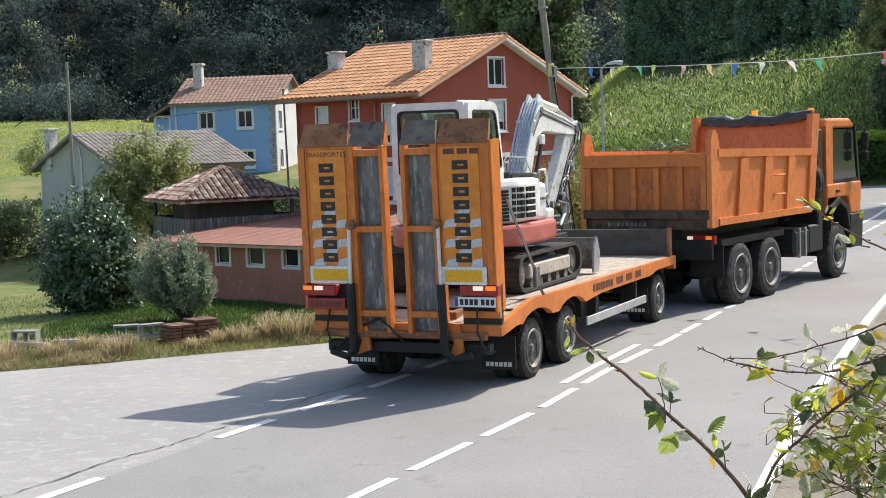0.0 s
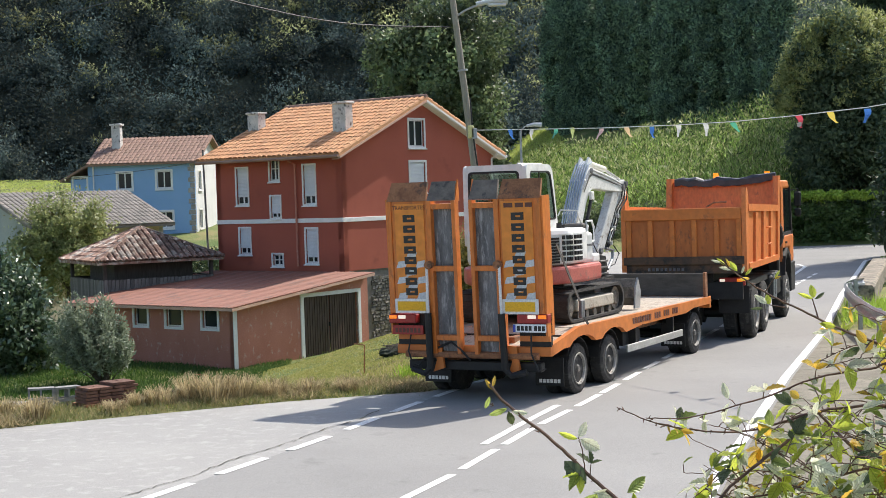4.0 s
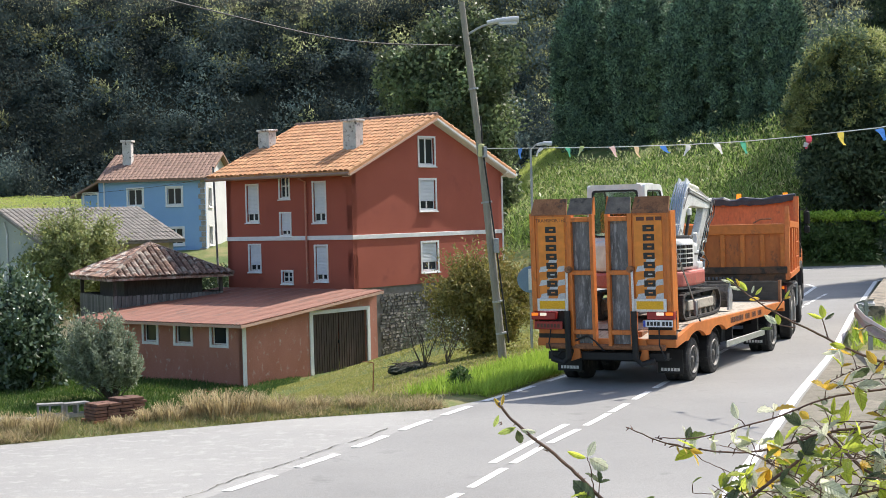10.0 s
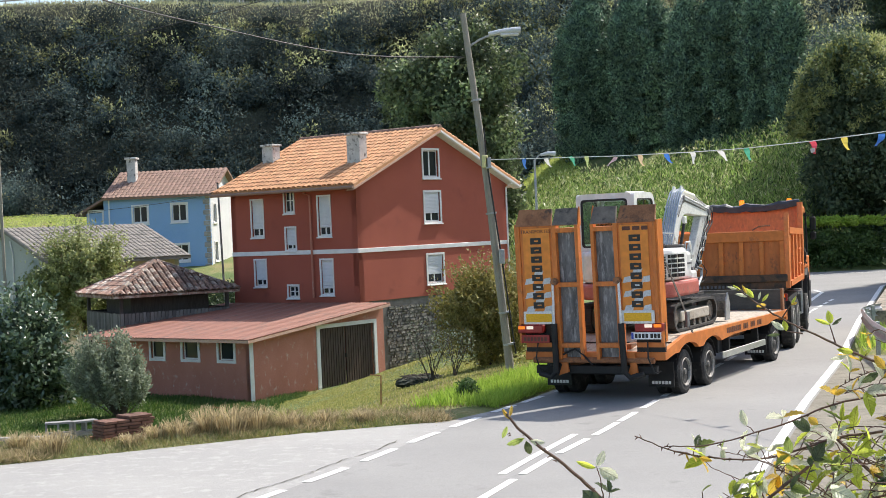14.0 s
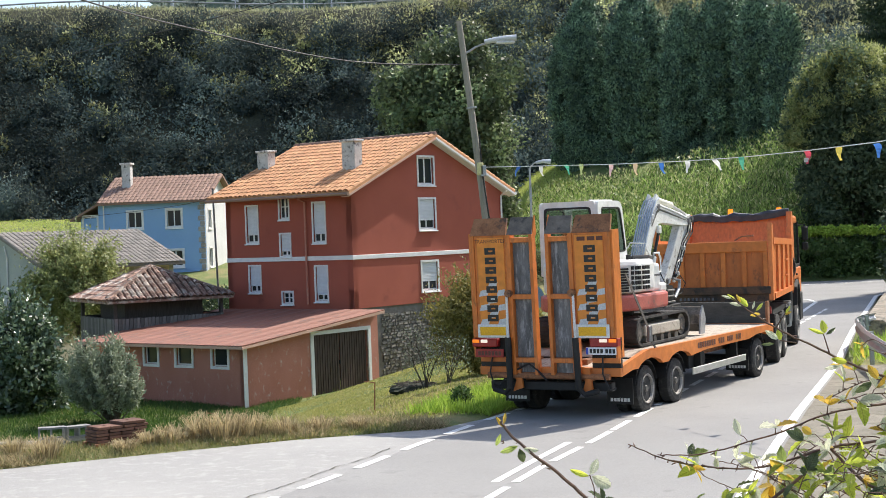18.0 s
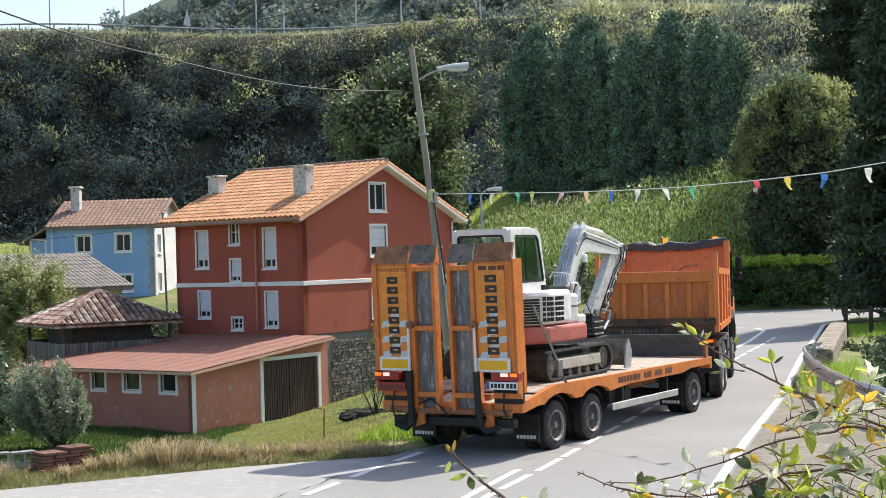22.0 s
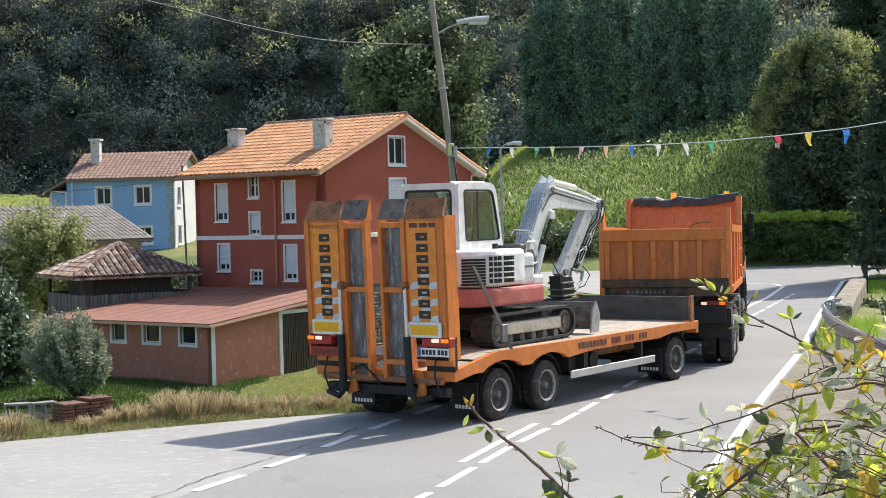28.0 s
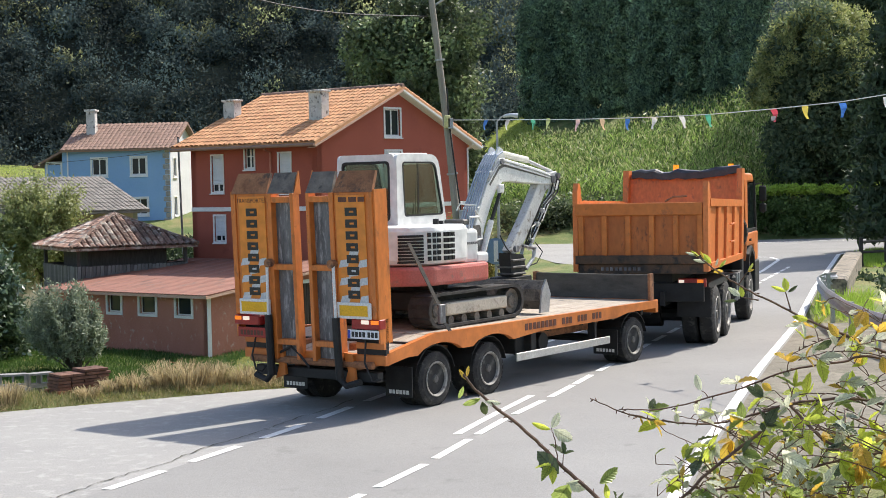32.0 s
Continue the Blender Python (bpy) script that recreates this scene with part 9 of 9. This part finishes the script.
# ---- rubble stones of the house's base ----
def rubble():
    base = [o for o in HOUSE.children if o.name.startswith("stone_base")][0]
    r = random.Random(12)
    z = -3.2
    meshes = []
    for i in range(6):
        bm = bmesh.new()
        box(bm, -0.5, 0, -0.5, 0.5, 0.1, 0.5, bevel=0.12)
        for v in bm.verts:
            v.co += Vector((r.uniform(-0.06, 0.06), 0.0 if v.co.y > 0.05 else r.uniform(-0.02, 0.02), r.uniform(-0.06, 0.06)))
        me = bpy.data.meshes.new("stone")
        bm.to_mesh(me)
        bm.free()
        me.materials.append(M["stone"])
        meshes.append(me)
    n = 0
    while z < -0.12:
        h = r.uniform(0.11, 0.2)
        h = min(h, -0.02 - z)
        x = 0.15 + r.uniform(-0.1, 0)
        while x < 7.6:
            w = r.uniform(0.14, 0.42)
            if x > 1.6 and n < 440:
                o = new("stone", meshes[r.randrange(6)])
                o.parent = base
                o.matrix_basis = Matrix.LocRotScale((x + w / 2, r.uniform(0.0, 0.025), z + h / 2 + r.uniform(-0.02, 0.02)), Matrix.Rotation(r.uniform(-0.09, 0.09), 3, "Y").to_quaternion(), (w - 0.03, 0.6, h - 0.025))
                n += 1
            x += w
        z += h


rubble()


# ---- brambles in the foreground ----
def bramble_leaf(l, w, fold, seed):
    """Ovate, toothed leaflet along +y with a folded midrib and raised veins."""
    r = random.Random(seed)
    bm = bmesh.new()
    n = 9
    mid, left, right = [], [], []
    for i in range(n + 1):
        u = i / n
        half = w / 2 * (math.sin(math.pi * min(1, u * 1.02) ** 0.78) ** 0.85 if 0 < u < 1 else 0.0)
        half *= 1 + (0.1 if i % 2 else -0.06)
        y = l * u
        zc = -0.12 * l * u * u
        mid.append(bm.verts.new((0, y, zc)))
        if 0 < i < n:
            rip = 0.04 * w * (1 if i % 2 else -1)
            left.append(bm.verts.new((-half, y + 0.02 * l, zc + half * fold + rip)))
            right.append(bm.verts.new((half, y + 0.02 * l, zc + half * fold + rip)))
    L = [mid[0]] + left + [mid[-1]]
    R = [mid[0]] + right + [mid[-1]]
    for i in range(n):
        for side, rev in ((L, False), (R, True)):
            f = [mid[i], mid[i + 1], side[i + 1], side[i]]
            f = [v for k, v in enumerate(f) if v not in f[:k]]
            if len(f) >= 3:
                bm.faces.new(f[::-1] if rev else f)
    me = bpy.data.meshes.new("leaf")
    bm.to_mesh(me)
    bm.free()
    for p in me.polygons:
        p.use_smooth = True
    return me


def leaf_mat(name, c1, c2, rough, trans):
    """Leaf blade with side veins running forward from the midrib."""
    m = surf(name, c1, c2, 60, rough, 0.25, fine=260, vary=0.2, depth=0.002)
    nt = m.node_tree
    b = nt.nodes["Principled BSDF"]

    def op(kind, a, v):
        n = nt.nodes.new("ShaderNodeMath")
        n.operation = kind
        for k, q in enumerate((a, v)):
            if isinstance(q, (int, float)):
                n.inputs[k].default_value = q
            elif q is not None:
                nt.links.new(q, n.inputs[k])
        return n.outputs[0]
    tc = nt.nodes.new("ShaderNodeTexCoord")
    sep = nt.nodes.new("ShaderNodeSeparateXYZ")
    nt.links.new(tc.outputs["Object"], sep.inputs[0])
    out = op("ABSOLUTE", sep.outputs[0], None)
    rib = op("SINE", op("MULTIPLY", op("SUBTRACT", sep.outputs[1], op("MULTIPLY", out, 0.8)), 2 * math.pi / 0.0072), None)
    line = op("SUBTRACT", 1.0, op("MULTIPLY", op("GREATER_THAN", op("SUBTRACT", 0.0011, out), 0.0), 0.3))
    shade = op("MULTIPLY", op("ADD", 0.97, op("MULTIPLY", rib, 0.06)), line)
    mul = nt.nodes.new("ShaderNodeMix")
    mul.data_type, mul.blend_type = "RGBA", "MULTIPLY"
    mul.inputs["Factor"].default_value = 1.0
    nt.links.new(b.inputs["Base Color"].links[0].from_socket, mul.inputs["A"])
    nt.links.new(shade, mul.inputs["B"])
    nt.links.new(mul.outputs["Result"], b.inputs["Base Color"])
    bump = nt.nodes.new("ShaderNodeBump")
    bump.inputs["Strength"].default_value, bump.inputs["Distance"].default_value = 0.5, 0.0012
    nt.links.new(rib, bump.inputs["Height"])
    nt.links.new(bump.outputs[0], b.inputs["Normal"])
    tr = nt.nodes.new("ShaderNodeBsdfTranslucent")
    nt.links.new(b.inputs["Base Color"].links[0].from_socket, tr.inputs[0])
    mx = nt.nodes.new("ShaderNodeMixShader")
    mx.inputs[0].default_value = trans
    nt.links.new(b.outputs[0], mx.inputs[1])
    nt.links.new(tr.outputs[0], mx.inputs[2])
    nt.links.new(mx.outputs[0], nt.nodes["Material Output"].inputs[0])
    return m


# the whitish leaf colour paints sky sheen on glossy leaf tops
BR = {
    "green": leaf_mat("bramble leaf green", (0.24, 0.32, 0.08), (0.38, 0.46, 0.14), 0.3, 0.62),
    "dark": leaf_mat("bramble leaf dark", (0.08, 0.11, 0.05), (0.15, 0.18, 0.09), 0.24, 0.4),
    "lime": leaf_mat("bramble leaf lime", (0.48, 0.58, 0.06), (0.62, 0.66, 0.13), 0.4, 0.68),
    "yellow": leaf_mat("bramble leaf yellow", (0.68, 0.5, 0.06), (0.75, 0.46, 0.1), 0.5, 0.55),
    "pale": leaf_mat("bramble leaf painted sheen", (0.64, 0.66, 0.48), (0.8, 0.8, 0.64), 0.36, 0.52),
}
LEAVES = {}
for _i, (_l, _w, _f) in enumerate(((0.058, 0.029, 0.3), (0.056, 0.022, 0.5), (0.052, 0.013, 0.8))):
    for _k, _m in BR.items():
        me = bramble_leaf(_l, _w, _f, _i)
        me.materials.append(_m)
        LEAVES[_i, _k] = me


def put_leaf(parent, e, dr, rnd, size, kind, shape=None):
    z = (Vector((rnd.uniform(-0.7, 0.7), rnd.uniform(-0.6, 0.1), 0.85 + rnd.uniform(-0.6, 0.3)))).normalized()
    x = dr.cross(z).normalized()
    z = x.cross(dr)
    m = Matrix((x, dr, z)).transposed().to_4x4()
    o = new("leaf", LEAVES[rnd.choices((0, 1, 2), (4, 3, 2))[0] if shape is None else shape, kind])
    o.parent = parent
    o.matrix_basis = Matrix.Translation(e) @ m @ Matrix.Scale(size, 4)


def cane(ob, pts, r0, r1, rnd, gap=0.045, leafy_from=0.0, size=1.0, mix=("green", "dark", "lime", "yellow", "pale"), wts=(3, 1.4, 4, 3.2, 4.5), thorns=True, drop=0.0, twigs=0.35):
    """A thorny cane with its side twigs; every leaf is a piece of its own."""
    P = [Vector(p) for p in pts]
    fine = []
    for i in range(len(P) - 1):
        a, b, c, d = P[max(i - 1, 0)], P[i], P[i + 1], P[min(i + 2, len(P) - 1)]
        for k in range(7):
            t = k / 7
            fine.append(0.5 * ((2 * b) + (c - a) * t + (2 * a - 5 * b + 4 * c - d) * t * t + (3 * b - a - 3 * c + d) * t ** 3))
    fine.append(P[-1])
    fine = [p + Vector((rnd.uniform(-1, 1), 0, rnd.uniform(-1, 1))) * 0.0009 for p in fine]
    bm = bmesh.new()
    tube(bm, fine, r0 * 0.8, 7, r1 * 0.75)
    me = bpy.data.meshes.new("cane")
    st = new("cane", me)
    st.parent = ob
    st["label"] = "thorny reddish-brown cane"
    tot = sum((b - a).length for a, b in zip(fine, fine[1:]))
    run, nxt = 0.0, 0.0
    for a, b in zip(fine, fine[1:]):
        seg = b - a
        L = seg.length
        d = seg.normalized()
        while nxt < run + L:
            u = nxt / tot
            p = a + d * (nxt - run)
            if thorns:
                for q in range(2):
                    n = Vector((rnd.uniform(-1, 1), rnd.uniform(-0.6, 0.6), rnd.uniform(-1, 1))).normalized()
                    pp = p + d * rnd.uniform(0, gap)
                    tube(bm, [pp, pp + n * 0.007 - d * 0.002], 0.0016, 4, 0.0003)
            if u >= leafy_from and rnd.random() < 0.92:
                up = Vector((rnd.uniform(-0.5, 0.5), rnd.uniform(-0.7, 0.4), rnd.uniform(-0.35, 0.75) - drop)).normalized()
                twig = rnd.random() < twigs
                ln = rnd.uniform(0.03, 0.065) if twig else rnd.uniform(0.012, 0.03) * size
                e = p + (up + d * rnd.uniform(-0.3, 0.45)).normalized() * ln
                tube(bm, [p, p.lerp(e, 0.5) + Vector((0, 0, 0.003)), e], 0.0013 if twig else 0.001, 5, 0.0007)
                base = (e - p).normalized()
                side = base.cross(Vector((0, -1, 0.3))).normalized()
                kind = rnd.choices(mix, wts)[0]
                spots = [(e, rnd.choice((1, 2, 3, 3)), 1.0)]
                if twig:
                    for f in (0.45, 0.7):
                        spots.append((p.lerp(e, f), 1, 0.6))
                for q, nl, k0 in spots:
                    for j in range(nl):
                        k = kind if rnd.random() < 0.7 else rnd.choices(mix, wts)[0]
                        dr = (base + side * ((0, 0.95, -0.95)[j] if nl > 1 else rnd.choice((-1, 1, 0.3))) + Vector((rnd.uniform(-0.3, 0.45), rnd.uniform(-0.35, 0.2), rnd.uniform(-0.6, 0.15)))).normalized()
                        put_leaf(st, q, dr, rnd, size * k0 * rnd.uniform(0.4, 0.86) * (0.85 if twig else 1.0), k)
            nxt += gap * rnd.uniform(0.75, 1.3)
        run += L
    bm.to_mesh(me)
    bm.free()
    me.materials.append(M["stem"])
    return st


def bramble(label, canes, seed):
    rnd = random.Random(seed)
    ob = thing("bramble", pose(0, 0, 0), label, "bramble")
    for c in canes:
        kw = c[3] if len(c) > 3 else {}
        cane(ob, c[0], c[1], c[2], rnd, **kw)
    return ob


def one_leaf(ob, p, size, kind, shape, rz, tilt=60):
    o = new("leaf", LEAVES[shape, kind])
    o.parent = ob
    o.matrix_basis = pose(*p) @ pose(0, 0, 0, 0, rz, 0) @ pose(0, 0, 0, tilt) @ Matrix.Scale(size, 4)


# a single cane reaching over the road, and the tangle beside it
LONE = bramble("arching bramble cane with sparse leaves over the road", [
    ([(0.07, 2.5, 2.78), (0.098, 2.5, 2.745), (0.173, 2.49, 2.683), (0.224, 2.48, 2.631), (0.295, 2.46, 2.565), (0.36, 2.44, 2.48), (0.45, 2.4, 2.3), (0.52, 2.3, 1.5)], 0.0027, 0.0062, dict(gap=0.05, leafy_from=0.12, size=0.75, twigs=0.45, wts=(4, 3, 2, 1, 5))),
    ([(0.224, 2.48, 2.635), (0.22, 2.47, 2.665), (0.213, 2.46, 2.692)], 0.0014, 0.001, dict(gap=0.5, thorns=False)),
], 2)
for _p, _s, _k, _sh, _a in (((0.212, 2.46, 2.69), 0.75, "lime", 2, -75), ((0.213, 2.46, 2.692), 0.62, "pale", 1, 35), ((0.216, 2.46, 2.69), 0.95, "pale", 1, 125), ((0.1, 2.49, 2.735), 0.6, "dark", 1, 165), ((0.098, 2.49, 2.74), 0.8, "green", 2, -115), ((0.105, 2.49, 2.735), 0.7, "pale", 2, 105), ((0.075, 2.5, 2.77), 0.5, "yellow", 2, -35), ((0.075, 2.5, 2.775), 0.45, "yellow", 2, 15), ((0.07, 2.5, 2.76), 0.6, "green", 2, -160), ((0.224, 2.46, 2.615), 1.0, "dark", 0, -45), ((0.24, 2.45, 2.6), 1.05, "green", 0, -150), ((0.235, 2.46, 2.6), 0.95, "pale", 1, 110), ((0.29, 2.45, 2.6), 0.9, "green", 1, 60), ((0.3, 2.45, 2.6), 0.8, "lime", 2, 170)):
    one_leaf(LONE, _p, _s, _k, _sh, _a)
_rn = random.Random(7)
_canes = [
    ([(0.463, 2.5, 2.974), (0.52, 2.5, 2.93), (0.586, 2.5, 2.893), (0.671, 2.5, 2.85), (0.784, 2.5, 2.8), (0.95, 2.45, 2.7), (1.15, 2.3, 2.2), (1.25, 2.25, 1.5)], 0.0013, 0.005, dict(gap=0.09, leafy_from=0.42, mix=("lime", "yellow", "green", "pale"), wts=(3, 3, 1.5, 2), size=0.8)),
    ([(0.283, 2.5, 2.735), (0.364, 2.5, 2.701), (0.478, 2.5, 2.687), (0.545, 2.5, 2.697), (0.641, 2.5, 2.72), (0.783, 2.5, 2.711), (0.95, 2.45, 2.6), (1.1, 2.35, 2.2), (1.2, 2.3, 1.5)], 0.0012, 0.0048, dict(gap=0.04, size=0.85, mix=("green", "dark", "lime", "yellow", "pale"), wts=(4, 3, 3, 4, 3), leafy_from=0.02)),
    ([(0.33, 2.5, 2.715), (0.412, 2.5, 2.715), (0.527, 2.5, 2.743), (0.623, 2.5, 2.775), (0.709, 2.5, 2.787), (0.784, 2.5, 2.789), (1.0, 2.45, 2.7), (1.2, 2.3, 2.1), (1.28, 2.25, 1.5)], 0.0011, 0.0042, dict(gap=0.045, size=0.85, wts=(4, 3, 2.5, 3, 3.5), leafy_from=0.05)),
    ([(0.56, 2.45, 2.68), (0.497, 2.45, 2.634), (0.444, 2.44, 2.592), (0.38, 2.42, 2.52), (0.34, 2.4, 2.3), (0.4, 2.35, 1.5)], 0.0035, 0.003, dict(gap=0.04, size=1.0)),
    ([(0.62, 2.5, 2.715), (0.67, 2.47, 2.66), (0.76, 2.44, 2.6), (0.9, 2.4, 2.3), (1.0, 2.3, 1.5)], 0.003, 0.004, dict(gap=0.035, size=1.0)),
    ([(0.42, 2.46, 2.6), (0.47, 2.45, 2.585), (0.56, 2.44, 2.6), (0.66, 2.42, 2.63), (0.8, 2.4, 2.66)], 0.0016, 0.003, dict(gap=0.03, size=1.0)),
]
for i in range(58):
    u, v = _rn.random(), _rn.random()
    x = 0.49 + 0.38 * u ** 0.8
    top = 2.6 + 0.26 * max(0.0, (x - 0.4) / 0.4) ** 1.6
    z = 2.44 + (top - 2.44) * v ** 0.9
    y = _rn.uniform(2.3, 2.62)
    k = _rn.uniform(-0.5, 0.5)
    _canes.append(([(x - 0.12, y, z + 0.02 + 0.2 * k), (x - 0.05, y, z + 0.02 + 0.07 * k), (x + 0.04, y - 0.02, z - 0.01 - 0.03 * k), (x + 0.14, y - 0.05, z - 0.1 - 0.16 * k)], 0.0008, 0.0018, dict(gap=0.03, size=0.95, thorns=i % 3 == 0, twigs=0.1, wts=(2.5, 0.6, 7, 2.2, 8))))
TANGLE = bramble("dense bramble tangle with green, yellow and pale leaves", _canes, 3)


# slender and round leaves on the long arching cane
for _a, _b in (((0.624, 2.5, 2.873), (0.614, 2.5, 2.909)), ((0.569, 2.5, 2.894), (0.54, 2.49, 2.9)), ((0.535, 2.5, 2.92), (0.55, 2.49, 2.945))):
    part("stalk", bm_tube([_a, _b], 0.0014, 5, 0.0009), "stem", TANGLE)
for _p, _s, _k, _sh, _a in (
        ((0.463, 2.5, 2.972), 0.55, "pale", 2, -72), ((0.47, 2.5, 2.968), 0.6, "lime", 2, -48), ((0.478, 2.5, 2.964), 0.55, "yellow", 2, -20), ((0.484, 2.5, 2.96), 0.8, "pale", 2, -80), ((0.49, 2.5, 2.957), 0.7, "lime", 1, -38), ((0.497, 2.5, 2.953), 0.5, "pale", 2, 25), ((0.503, 2.5, 2.95), 0.65, "lime", 2, 48), ((0.51, 2.5, 2.945), 0.5, "yellow", 1, -100),
        ((0.55, 2.49, 2.945), 0.55, "lime", 2, 40), ((0.548, 2.49, 2.943), 0.5, "yellow", 2, 75), ((0.54, 2.49, 2.9), 0.55, "lime", 0, -8), ((0.536, 2.49, 2.902), 0.75, "pale", 1, -52), ((0.53, 2.49, 2.895), 0.7, "dark", 2, -95),
        ((0.614, 2.49, 2.909), 0.68, "lime", 0, -4), ((0.613, 2.49, 2.908), 0.85, "lime", 2, -68), ((0.616, 2.49, 2.907), 0.75, "dark", 2, 62), ((0.65, 2.49, 2.86), 0.8, "lime", 1, -78), ((0.64, 2.49, 2.855), 0.95, "pale", 2, -104), ((0.7, 2.49, 2.83), 0.8, "yellow", 0, -30), ((0.72, 2.49, 2.83), 0.75, "lime", 0, 20), ((0.69, 2.49, 2.825), 1.0, "dark", 1, -125)):
    one_leaf(TANGLE, _p, _s * 0.62, _k, _sh, _a, 72)


# ---- what moves ----
def wheel_rows(rows, x, y, r):
    """Rolling turns of a wheel at (x, y) in its vehicle, from the vehicle's rows."""
    out, turn, last = [], 0.0, None
    for i, (t, px, py, h) in enumerate(rows):
        if last is not None:
            lt, lx, ly, lh = last
            c = radians((h + lh) / 2)
            step = ((px - lx) * math.sin(c) + (py - ly) * math.cos(c)) / r
            n = max(1, math.ceil(abs(math.degrees(step)) / 60))
            for k in range(1, n + 1):
                out.append((lt + (t - lt) * k / n, pose(x, y, r, -math.degrees(turn + step * k / n))))
            turn += step
        else:
            out.append((t, pose(x, y, r)))
        last = (t, px, py, h)
    return out


def motions():
    rows = [(t, pose(x, y, 0, 0, 0, -h)) for t, x, y, h in TRAILER_ROWS]
    for carried in (TRAILER, EXCAVATOR, STRAP):
        walk(carried, rows)
    walk(TRUCK, [(t, pose(x, y, 0, 0, 0, -h)) for t, x, y, h in TRUCK_ROWS])
    for w, x, y, r in TW:
        walk(w, wheel_rows(TRAILER_ROWS, x, y, r))
    for w, x, y, r in KW:
        walk(w, wheel_rows(TRUCK_ROWS, x, y, r))

    # pennants lifted by gusts in the middle of the clip, hanging later
    rnd = random.Random(21)
    for fl, p in FLAGS:
        ph, k = rnd.uniform(0, 6.28), rnd.uniform(0.7, 1.3)
        frows = []
        for i in range(33):
            gust = 22 + 38 * math.exp(-((i - 10.5) / 5.0) ** 2) - 10 * (i > 19)
            a = k * gust * (0.55 + 0.45 * math.sin(i * 1.7 + ph)) * (1 if math.sin(i * 0.6 + ph) > -0.5 else -0.6)
            frows.append((float(i), pose(*p, 0.35 * a, -a, 0)))
        walk(fl, frows)


motions()
